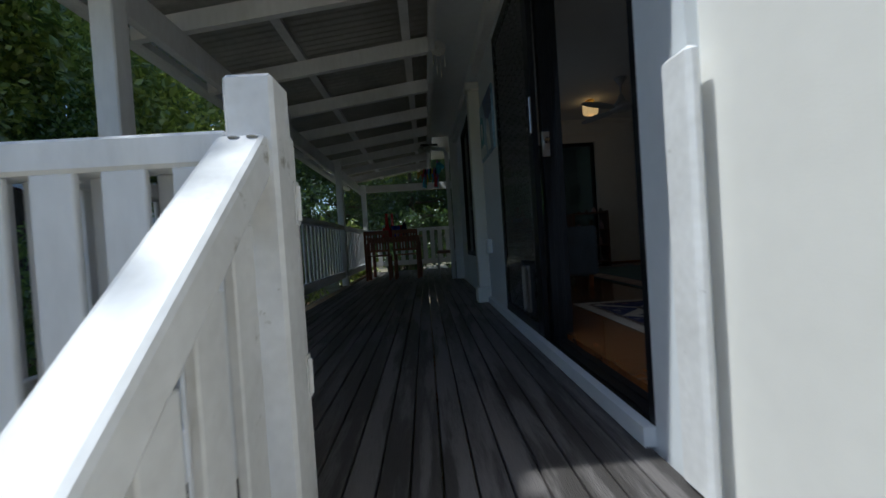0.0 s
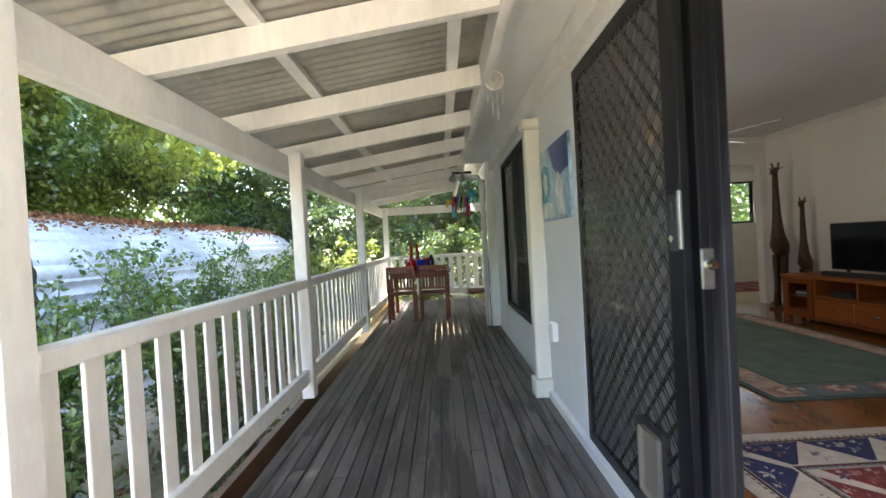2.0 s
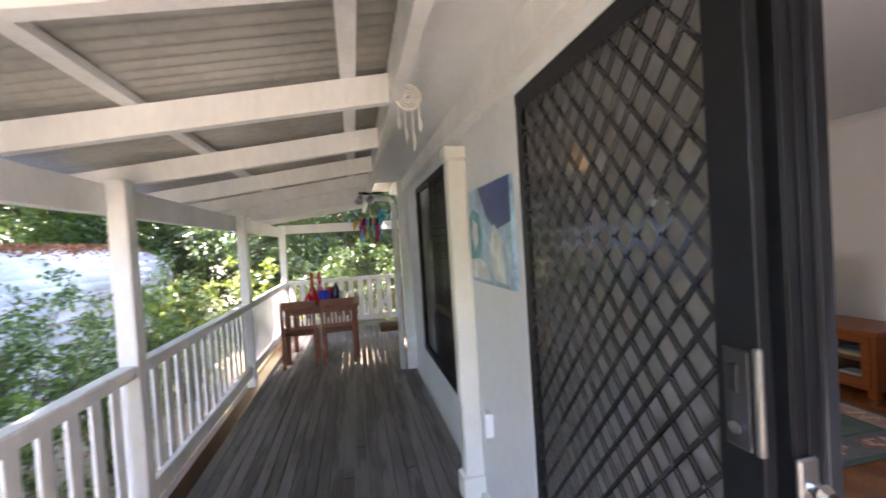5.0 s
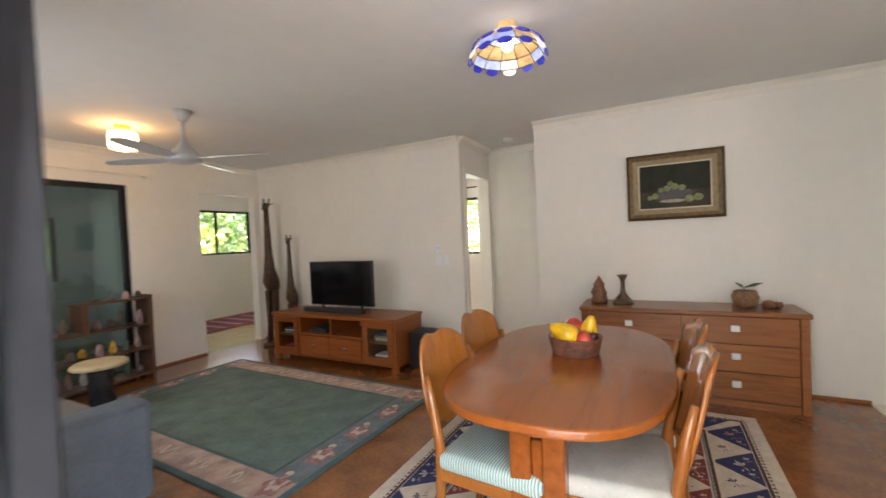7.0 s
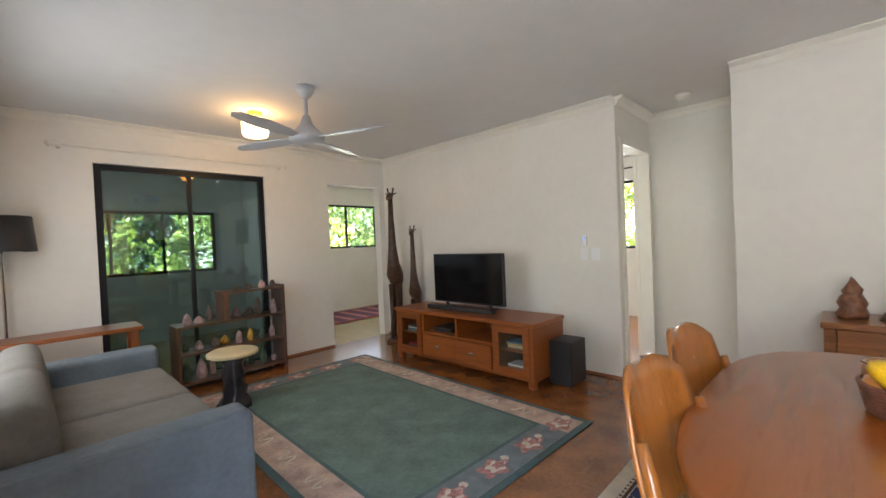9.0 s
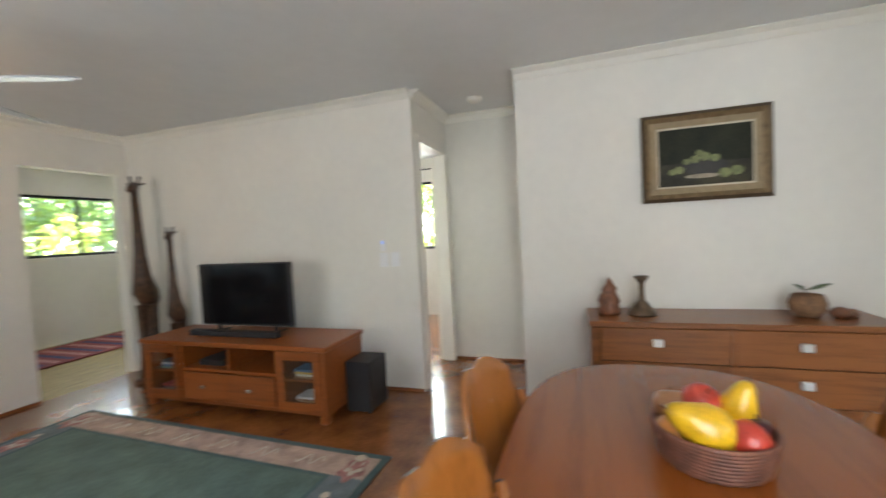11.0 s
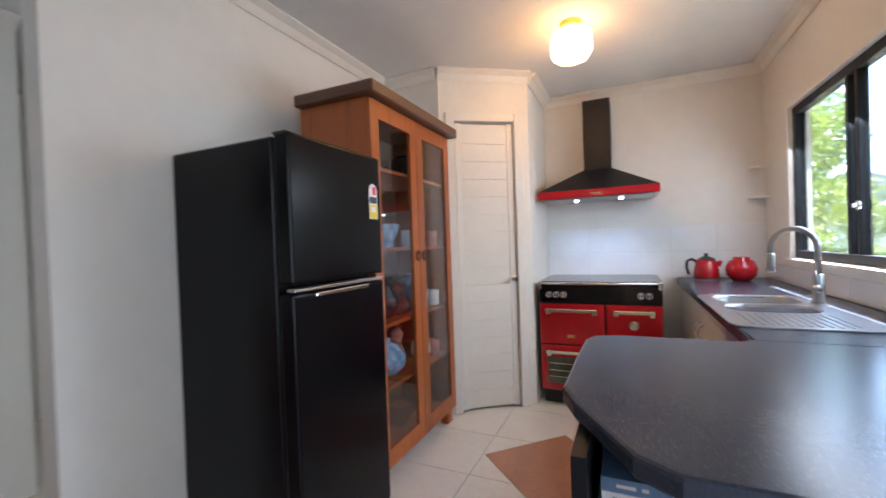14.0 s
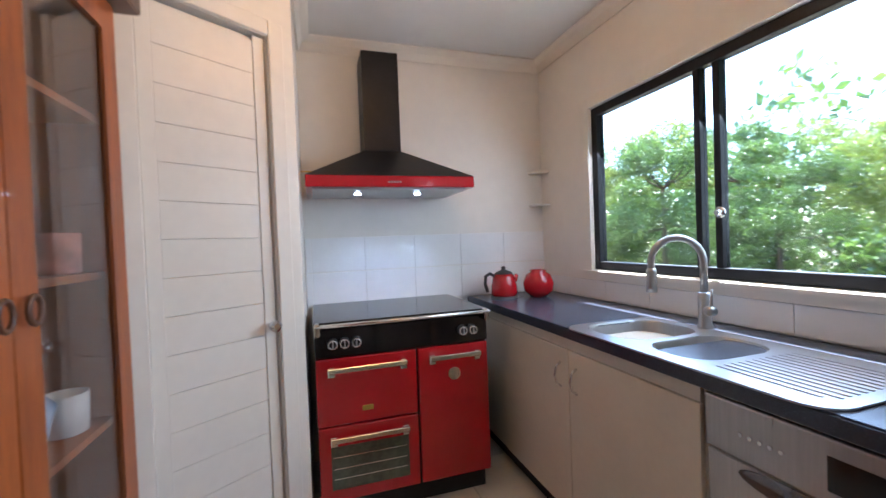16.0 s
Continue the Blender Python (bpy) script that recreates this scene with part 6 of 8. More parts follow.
# side table behind the sofa, floor lamp
sd = thing("console_table", 1.64, 6.68, 0, "narrow honey timber side table at the sofa end", "table")
part("tabletop", box(0, 0, 0.66, 0.80, 0.34, 0.69, 0.005), "oak", sd)
for x in (0.03, 0.73):
    for y in (0.03, 0.27):
        part("leg", box(x, y, 0, x + 0.04, y + 0.04, 0.659, 0.004), "oak", sd)
fl = thing("floor_lamp", 1.70, 7.17, 0, "floor lamp with a black drum shade on a thin pole", "lamp")
part("base", lathe([(0.13, 0), (0.13, 0.015), (0.02, 0.03)], (0, 0, 0), 28), "black", fl)
part("pole", tube([(0, 0, 0.025), (0, 0, 1.32)], 0.010, 10), "chrome", fl)
part("shade", lathe([(0.19, 1.30), (0.17, 1.56), (0.165, 1.56), (0.185, 1.30)], (0, 0, 0), 32, False), "plastic", fl, "black drum shade", True)
# stool
stl = thing("mushroom_stool", 2.93, 6.25, 0, "dark carved stool with a round pale timber top", "stool")
bm = bmesh.new()
prof = [(0.13, 0.0), (0.125, 0.05), (0.085, 0.10), (0.095, 0.16), (0.075, 0.22), (0.09, 0.28), (0.065, 0.34), (0.10, 0.415)]
add_lathe(bm, prof, (0, 0, 0), 22)
for v in bm.verts:
    k = 1 + 0.22 * noise.noise(Vector((v.co.x * 14, v.co.y * 14, v.co.z * 10)))
    v.co.x, v.co.y = v.co.x * k, v.co.y * k
part("carved_stem", bm, "black_pot", stl, "dark carved stem", True)
M["paletop"] = mat("pale_sanded_wood", (0.62, 0.50, 0.30), 0.45, vary=0.15, scale=8)
bm = lathe([(0.165, 0.4155), (0.185, 0.425), (0.185, 0.445), (0.17, 0.455)], (0, 0, 0), 36)
part("seat", bm, "paletop", stl, "round pale timber top")
# shelf with ornaments before the sunroom door
# Boards take the dark timber so their colour carries the corner's shade.
sh = thing("low_shelf", 2.72, 6.98, 0, "low timber open shelf crowded with stones and ornaments, coloured dark for its dim corner", "shelf")
for x, top in ((0.0, 0.58), (0.955, 0.87)):
    part("side_panel", box(x, 0, 0, x + 0.025, 0.29, top, 0.003), "darkwood", sh)
for z in (0.05, 0.31, 0.56):
    part("shelf_board", box(0.026, 0.005, z, 0.954, 0.285, z + 0.02), "darkwood", sh)
part("top_board", box(0.38, 0.005, 0.83, 0.954, 0.285, 0.85), "darkwood", sh)
part("divider", box(0.40, 0.01, 0.5805, 0.44, 0.28, 0.8295), "darkwood", sh)
ornm = []
for i, c in enumerate(((0.62, 0.60, 0.58), (0.30, 0.20, 0.20), (0.65, 0.35, 0.04), (0.10, 0.07, 0.05), (0.45, 0.28, 0.25), (0.06, 0.10, 0.06))):
    ornm.append(mat("ornament_%d" % i, c, 0.5, vary=0.3, scale=25))
onames = ("white quartz", "dull purple", "orange", "dark brown", "pinkish", "dark green")
for z in (0.0705, 0.3305, 0.5805, 0.8505):
    for k in range(8):
        ci = rng.randrange(6)
        if z > 0.8 and k < 4:
            continue
        if z > 0.8:
            ci = rng.choice((2, 2, 3, 4))
        h = rng.uniform(0.06, 0.17) * (0.5 if z > 0.8 else 1)
        w = rng.uniform(0.028, 0.050)
        bm = lathe([(w * 0.8, 0), (w, h * 0.3), (w * 0.75, h * 0.7), (w * 0.2, h)], (0, 0, 0), 9)
        for v in bm.verts:
            v.co *= 1 + 0.25 * noise.noise(v.co * 30 + Vector((k * 3.1, z * 9, 0)))
            v.co.z = max(v.co.z, 0)
        g = part("ornament_stone", bm, ornm[ci], None, "")
        g.matrix_world = pose(2.81 + 0.115 * k + rng.uniform(-0.01, 0.01), 7.10 + rng.uniform(-0.05, 0.07), z)
        tagged(g, onames[ci] + " ornamental stone on the low shelf", "ornament", "stones on the shelf")
cr = thing("curtain_rod", 1.98, 7.25, 2.15, "thin white curtain rod above the sliding door", "curtain rod")
part("rod", tube([(0, 0, 0), (1.93, 0, 0)], 0.012, 10), "trim", cr)
for x in (0.06, 1.87):
    part("bracket", boxes((x - 0.012, 0.0, -0.02, x + 0.012, 0.069, 0.02)), "trim", cr)
    part("finial", lathe([(0.012, -0.02), (0.022, 0), (0.012, 0.02)], (0.0 if x < 1 else 1.93, 0, 0), 12), "trim", cr)
# ceiling fan and lights
M["fanwhite"] = mat("grey_white_fan_enamel", (0.45, 0.46, 0.48), 0.35, vary=0.05)
fn = thing("ceiling_fan", 3.28, 5.55, 2.03, "pale grey ceiling fan with four blades", "fan")
part("canopy", lathe([(0.03, 0.29), (0.05, 0.32), (0.075, 0.369)], (0, 0, 0), 24), "fanwhite", fn, "", True)
part("down_rod", tube([(0, 0, 0.09), (0, 0, 0.30)], 0.014, 12), "fanwhite", fn)
part("motor", lathe([(0.10, -0.03), (0.125, -0.01), (0.125, 0.02), (0.09, 0.05), (0.045, 0.10), (0.025, 0.16)], (0, 0, 0), 30), "fanwhite", fn, "", True)
for k in range(4):
    a = radians(24 + 90 * k)
    bl = prism([(0.11, -0.025), (0.25, -0.055), (0.5, -0.055), (0.64, -0.03), (0.66, 0.0), (0.62, 0.035), (0.45, 0.055), (0.22, 0.045), (0.11, 0.025)], -0.004, 0.004)
    swing(bl, pose(0, 0, 0.0, 0, 0, math.degrees(a)) @ Matrix.Rotation(radians(11), 4, 'X'))
    part("blade", bl, "fanwhite", fn)
M["globe"] = mat("lit_opal_glass", (1.0, 0.85, 0.6), 0.4, vary=0, emit=0.42, emit_colour=(1.0, 0.62, 0.24))


def oyster(x, y, label):
    g = thing("ceiling_light", x, y, CEIL, label, "ceiling light", "opal ceiling lights")
    part("rose", lathe([(0.06, -0.001), (0.06, -0.03), (0.045, -0.045)], (0, 0, 0), 24), "gold", g, "brass ceiling rose")
    gl = lathe([(0.05, -0.05), (0.105, -0.06), (0.112, -0.09), (0.112, -0.17), (0.095, -0.20), (0.05, -0.212)], (0, 0, 0), 8)
    sh_ = part("shade", gl, "globe", g, "glowing opal glass shade")
    sh_.visible_shadow = False


oyster(3.22, 6.32, "lit octagonal opal glass ceiling light with warm glow")
oyster(2.82, -0.83, "lit octagonal opal glass ceiling light with warm glow")
M["bluelead"] = mat("blue_leadlight_glass", (0.03, 0.04, 0.42), 0.15, vary=0.2, scale=20, emit=0.006, emit_colour=(0.06, 0.08, 0.9))
M["creamlead"] = mat("cream_leadlight_glass", (0.75, 0.52, 0.24), 0.2, vary=0.25, scale=20, emit=0.009, emit_colour=(1, 0.70, 0.36))
M["palelead"] = mat("pale_blue_leadlight_glass", (0.40, 0.48, 0.80), 0.2, vary=0.35, scale=14, emit=0.022, emit_colour=(0.42, 0.52, 1.0))
M["whitelead"] = mat("milky_leadlight_glass", (0.80, 0.78, 0.74), 0.2, vary=0.2, scale=14, emit=0.028, emit_colour=(1, 0.92, 0.82))
M["lead"] = mat("dark_lead_came", (0.035, 0.03, 0.028), 0.5, vary=0.2)
M["bulb"] = mat("lit_bulb", (1, 0.95, 0.85), 0.3, vary=0, emit=0.5, emit_colour=(1, 0.93, 0.8))
ll = thing("leadlight_pendant", 3.42, 2.95, CEIL, "blue and cream leadlight glass ceiling lamp, lit", "ceiling light")
part("rose", lathe([(0.05, -0.001), (0.05, -0.035), (0.035, -0.05)], (0, 0, 0), 20), "creamlead", ll)
nseg = 12
RIMS = [(0.040, -0.045), (0.105, -0.070), (0.165, -0.118), (0.192, -0.160)]
for r_, z_ in RIMS[1:]:
    ring = [(r_ * math.cos(2 * math.pi * i / nseg), r_ * math.sin(2 * math.pi * i / nseg), z_) for i in range(nseg + 1)]
    part("lead_rim", tube(ring, 0.0028, 6, False), "lead", ll, "dark lead rim")
for k in range(nseg):
    a0, a1 = 2 * math.pi * k / nseg, 2 * math.pi * (k + 1) / nseg
    am = (a0 + a1) / 2
    for j, m in enumerate(("whitelead" if k % 2 else "palelead", "creamlead", ("whitelead", "palelead", "palelead", "creamlead")[k % 4])):
        bm = bmesh.new()
        (r0, z0), (r1, z1) = RIMS[j], RIMS[j + 1]
        e = 0.010
        q = [bm.verts.new((r * math.cos(a), r * math.sin(a), z)) for r, a, z in ((r0, a0 + e, z0 - 0.002), (r0, a1 - e, z0 - 0.002), (r1, a1 - e, z1 + 0.003), (r1, a0 + e, z1 + 0.003))]
        bm.faces.new(q)
        o = part("glass_piece", bm, m, ll)
        s_ = o.modifiers.new("thick", 'SOLIDIFY')
        s_.thickness = 0.004
    part("lead_strip", tube([(r * math.cos(a0), r * math.sin(a0), z) for r, z in RIMS], 0.0025, 6), "lead", ll)
    o = part("oval_piece", lathe([(0.034, 0), (0.034, 0.005), (0.030, 0.007), (0.0, 0.008)], (0, 0, 0), 14), "bluelead", ll)
    o.matrix_local = pose(0.168 * math.cos(am), 0.168 * math.sin(am), -0.112, 0, 0, math.degrees(am)) @ pose(0, 0, 0, 0, 45, 0)
    o.scale = (0.62, 1.15, 1)
    o = part("drop_piece", lathe([(0.028, -0.003), (0.028, 0.002), (0.0, 0.003)], (0, 0, 0), 14), "bluelead" if k % 4 else "whitelead", ll)
    o.matrix_local = pose(0.194 * math.cos(am), 0.194 * math.sin(am), -0.168, 0, 0, math.degrees(am)) @ pose(0, 0, 0, 0, 66, 0)
    o.scale = (0.75, 1.25, 1)
part("bulb", lathe([(0.012, -0.06), (0.03, -0.10), (0.028, -0.125), (0.01, -0.14)], (0.0, 0, 0), 16), "bulb", ll, "lit bulb", True).visible_shadow = False
sm = thing("smoke_alarm", 5.75, 3.72, CEIL, "round white smoke alarm on the ceiling", "smoke alarm")
part("case", lathe([(0.06, -0.001), (0.062, -0.025), (0.045, -0.04)], (0, 0, 0), 28), "trim", sm, "", True)

# ---- rugs ----
M["rug_green"] = mat("dusty_green_pile", (0.125, 0.185, 0.155), 0.95, vary=0.22, scale=5, bump=0.4, bscale=220)
M["rug_blue"] = mat("dull_blue_green_pile", (0.075, 0.125, 0.125), 0.95, vary=0.2, scale=6, bump=0.4, bscale=220)
M["rug_pink"] = mat("dusty_pink_pile", (0.50, 0.36, 0.29), 0.95, vary=0.25, scale=8, bump=0.4, bscale=220)
M["rug_rose"] = mat("rose_pile", (0.42, 0.20, 0.18), 0.95, vary=0.35, scale=30, bump=0.4, bscale=220)
M["rug_cream"] = mat("cream_pile", (0.58, 0.50, 0.40), 0.95, vary=0.12, scale=15, bump=0.4, bscale=220)
M["rug_navy"] = mat("navy_pile", (0.025, 0.030, 0.10), 0.95, vary=0.2, scale=15, bump=0.4, bscale=220)
M["rug_red"] = mat("dark_red_pile", (0.20, 0.030, 0.030), 0.95, vary=0.2, scale=15, bump=0.4, bscale=220)
M["rug_grey"] = mat("grey_blue_pile", (0.16, 0.19, 0.20), 0.95, vary=0.2, scale=10, bump=0.4, bscale=220)


def band(x0, y0, x1, y1, w, z):
    return boxes((x0, y0, z, x1, y0 + w, z + 0.001), (x0, y1 - w, z, x1, y1, z + 0.001), (x0, y0 + w, z, x0 + w, y1 - w, z + 0.001), (x1 - w, y0 + w, z, x1, y1 - w, z + 0.001))


rg = thing("living_rug", 3.56, 5.35, 0.001, "green rug with a wide dusty pink floral border", "rug", rz=-1.5)
RX, RY = 0.86, 1.34
part("backing", box(-RX, -RY, 0, RX, RY, 0.009, 0.003), "rug_blue", rg)
part("pink_border", band(-RX + 0.045, -RY + 0.045, RX - 0.045, RY - 0.045, 0.20, 0.009), "rug_pink", rg)
part("border_line", band(-RX + 0.245, -RY + 0.245, RX - 0.245, RY - 0.245, 0.025, 0.0095), "rug_blue", rg)
part("field", box(-RX + 0.27, -RY + 0.27, 0.009, RX - 0.27, RY - 0.27, 0.0103), "rug_green", rg)
for k in range(7):
    y = -RY + 0.36 + k * 0.335
    for x, s in ((RX - 0.145, 1), (-RX + 0.145, -1)):
        sc_ = [(x + 0.045 * math.sin(t * 2) * s, y + 0.028 * t, 0.0105) for t in (j * 0.4 for j in range(16))]
        part("scroll_motif", tube(sc_, 0.006, 4), "rug_cream", rg)
for k in range(5):
    x = -RX + 0.18 + k * 0.34
    for y in (-RY + 0.145, RY - 0.145):
        for q, (rad, mm) in enumerate(((0.095, "rug_rose"), (0.062, "rug_cream"), (0.040, "rug_rose"))):
            petals = [(x + 0.02 * q + rad * (1 + 0.22 * math.sin(5 * w + k)) * math.cos(w), y + rad * 0.72 * (1 + 0.22 * math.sin(5 * w + k)) * math.sin(w)) for w in (2 * math.pi * j / 30 for j in range(30))]
            part("rose_motif", prism(petals, 0.0107, 0.0112 + 0.0004 * q), mm, rg)
        part("leaf_motif", lathe([(0.035, 0.0102), (0.02, 0.0109)], (x + 0.12, y + 0.02, 0), 7), "rug_cream", rg)
# greenish grey end bands with roses
for y in (-RY + 0.045, RY - 0.245):
    part("grey_band", box(-RX + 0.246, y, 0.0101, RX - 0.246, y + 0.20, 0.0106), "rug_grey", rg)

dr = thing("dining_rug", 1.85, 1.74, 0.001, "cream, navy and dark red geometric rug under the table", "rug")
DX, DY = 2.90, 1.90
M["rug_brown"] = mat("dark_brown_wool", (0.075, 0.030, 0.022), 0.95, vary=0.2, scale=30, bump=0.3, bscale=300)
part("backing", box(0, 0, 0, DX, DY, 0.004, 0.001), "rug_cream", dr)
for inset, w_, m in ((0.085, 0.016, "rug_brown"), (0.315, 0.016, "rug_brown"), (0.335, 0.010, "rug_grey"), (0.535, 0.016, "rug_brown")):
    part("woven_line", band(inset, inset, DX - inset, DY - inset, w_, 0.004), m, dr)


def panel(u, v, length, depth, skew, m, side):
    """One slanted panel of a rug border; side 0 to 3 counts the rug's edges."""
    pts = [(u, v), (u + length, v), (u + length - skew, v + depth), (u + skew, v + depth)]
    turn = (lambda a, b: (a, b), lambda a, b: (a, DY - b), lambda a, b: (b, a), lambda a, b: (DX - b, a))[side]
    pts = [turn(a, b) for a, b in pts]
    if side in (1, 2):
        pts = pts[::-1]
    part("border_panel", prism(pts, 0.0041, 0.0050), m, dr)


def flower(u, v, side, k, m="rug_cream"):
    """A small woven sprig of one colour."""
    turn = (lambda a, b: (a, b), lambda a, b: (a, DY - b), lambda a, b: (b, a), lambda a, b: (DX - b, a))[side]
    cx_, cy_ = turn(u, v)
    bm = bmesh.new()
    lean = 0.5 + 1.57 * side
    for r0, r1, w, da in ((0.0, 1.0, 0.16, 0.0), (0.1, 0.85, 0.15, 0.75), (0.1, 0.85, 0.15, -0.75), (0.0, 0.9, 0.07, 3.14), (0.55, 0.95, 0.10, 2.5), (0.55, 0.95, 0.10, 3.8)):
        c_, s_ = math.cos(lean + da), math.sin(lean + da)
        quad = [(r0, 0), ((r0 + r1) * 0.55, -w), (r1, 0), ((r0 + r1) * 0.55, w)]
        bm.faces.new([bm.verts.new((cx_ + k * (a * c_ - b * s_), cy_ + k * (a * s_ + b * c_), 0.0052 + 0.0002 * (da != 0))) for a, b in quad])
    part("sprig_motif", bm, m, dr)


teeth = bmesh.new()
for inset in (0.068, 0.325, 0.52):
    for run, side in ((DX, 0), (DX, 1), (DY, 2), (DY, 3)):
        for q in range(int((run - 2 * inset) / 0.034)):
            u = inset + 0.034 * q
            turn = (lambda a, b: (a, b), lambda a, b: (a, DY - b), lambda a, b: (b, a), lambda a, b: (DX - b, a))[side]
            teeth.faces.new([teeth.verts.new((*turn(*p), 0.0046)) for p in ((u, inset), (u + 0.024, inset), (u + 0.012, inset + 0.018))])
bmesh.ops.recalc_face_normals(teeth, faces=teeth.faces)
tagged(part("tooth_edge", teeth, "rug_brown", dr), "", "", "", "stuff")
for side in range(4):
    run = DX if side < 2 else DY
    for inset, depth, pitch, m in ((0.102, 0.208, 0.36, "rug_navy"), (0.348, 0.182, 0.30, "rug_red")):
        count = int((run - 2 * inset - 0.1) / pitch)
        p = (run - 2 * inset - 0.1) / count
        for k in range(count):
            u = inset + 0.05 + k * p
            panel(u + 0.01, inset + 0.004, p * 0.96, depth - 0.012, p * 0.44, m, side)
            flower(u + p * 0.49, inset + depth * 0.36, side, 0.060, "rug_cream" if k % 2 else "rug_rose")
            flower(u + p * 0.27, inset + depth * 0.20, side, 0.030)
            flower(u + p * 0.71, inset + depth * 0.20, side, 0.030)
            flower(u + p * 0.98, inset + depth * 0.66, side, 0.048, "rug_brown" if k % 2 else "rug_navy")
for i in range(6):
    for j in range(3):
        flower(0.72 + i * 0.29, 0.70 + j * 0.25, 0, 0.075, ("rug_red", "rug_navy", "rug_brown")[(i + 2 * j) % 3])
hrug = thing("hall_rug", 5.0, 8.55, 0.0, "dark red patterned rug along the far wall", "rug")
part("woven_body", box(0, 0, 0, 2.2, 1.05, 0.012, 0.004), "rug_red", hrug)
for k in range(14):
    part("stripe_motif", box(0.1 + k * 0.15, 0.1, 0.012, 0.17 + k * 0.15, 0.95, 0.0132), "rug_rose" if k % 2 else "rug_navy", hrug)


# ---- trees and garden ----
def leaf_cloud(count, pts_fn, size, seed, droop=0.5):
    """Many small bent leaves; pts_fn gives their places."""
    r = np.random.RandomState(seed)
    P = pts_fn(r, count)
    n = len(P)
    d = r.normal(size=(n, 3))
    d[:, 2] -= droop
    d /= np.linalg.norm(d, axis=1)[:, None]
    s = np.cross(d, r.normal(size=(n, 3)))
    s /= np.linalg.norm(s, axis=1)[:, None] + 1e-9
    u = np.cross(d, s)
    L = size * r.uniform(0.6, 1.4, n)[:, None]
    w = L * 0.28
    v = np.stack([P, P + d * L * 0.5 + s * w + u * L * 0.06, P + d * L, P + d * L * 0.5 - s * w + u * L * 0.06], 1).reshape(-1, 3)
    f = np.arange(4 * n).reshape(-1, 4)
    return v, f


def mesh_from(name, v, f, material):
    me = bpy.data.meshes.new(name)
    me.from_pydata(v.tolist() if hasattr(v, "tolist") else v, [], f.tolist() if hasattr(f, "tolist") else f)
    me.materials.append(M[material])
    me.update()
    return me


def clump_points(centres, spread):
    C = np.array(centres)

    def fn(r, n):
        k = r.randint(0, len(C), n)
        d = r.normal(size=(n, 3))
        d /= np.linalg.norm(d, axis=1)[:, None]
        rad = r.uniform(0.25, 1.0, n) ** 0.45
        return C[k, :3] + d * (rad * C[k, 3] * spread)[:, None] * np.array([1, 1, 0.75])
    return fn


def tree(name, height, crown, leaves, size, seed, leafm, label, bare=0.3):
    """A tapered trunk with limbs and a crown of leaf clumps."""
    r = random.Random(seed)
    t = thing(name, 0, 0, 0, label, "tree", "garden trees")
    bm = bmesh.new()
    top = Vector((r.uniform(-0.4, 0.4), r.uniform(-0.4, 0.4), height * 0.8))
    trunk = [Vector((0, 0, 0)), Vector((top.x * 0.2, top.y * 0.3, height * 0.25)), Vector((top.x * 0.6, top.y * 0.5, height * 0.5)), top]
    add_tube(bm, trunk, [height * 0.026, height * 0.02, height * 0.015, height * 0.006], 9)
    centres = []
    for k in range(26):
        h = r.uniform(bare, 1.0)
        base = trunk[1].lerp(trunk[3], min(1, max(0, (h - 0.25) / 0.6)))
        a, d = r.uniform(0, 2 * math.pi), crown * r.uniform(0.25, 1.0) * (1.15 - 0.55 * abs(h - 0.6))
        tip = Vector((base.x + d * math.cos(a), base.y + d * math.sin(a), h * height + r.uniform(-0.2, 0.3)))
        if k < 14:
            mid = base.lerp(tip, 0.5) + Vector((0, 0, -0.1 * d))
            add_tube(bm, [base, mid, tip], [height * 0.008, height * 0.005, height * 0.002], 6)
        centres.append((tip.x, tip.y, tip.z, crown * r.uniform(0.28, 0.50)))
    part("trunk", bm, "bark", t, "grey-brown trunk with limbs", True)
    v, f = leaf_cloud(leaves, clump_points(centres, 1.0), size, seed)
    ob_ = new("crown", mesh_from("crown", v, f, leafm))
    ob_.parent = t
    return t


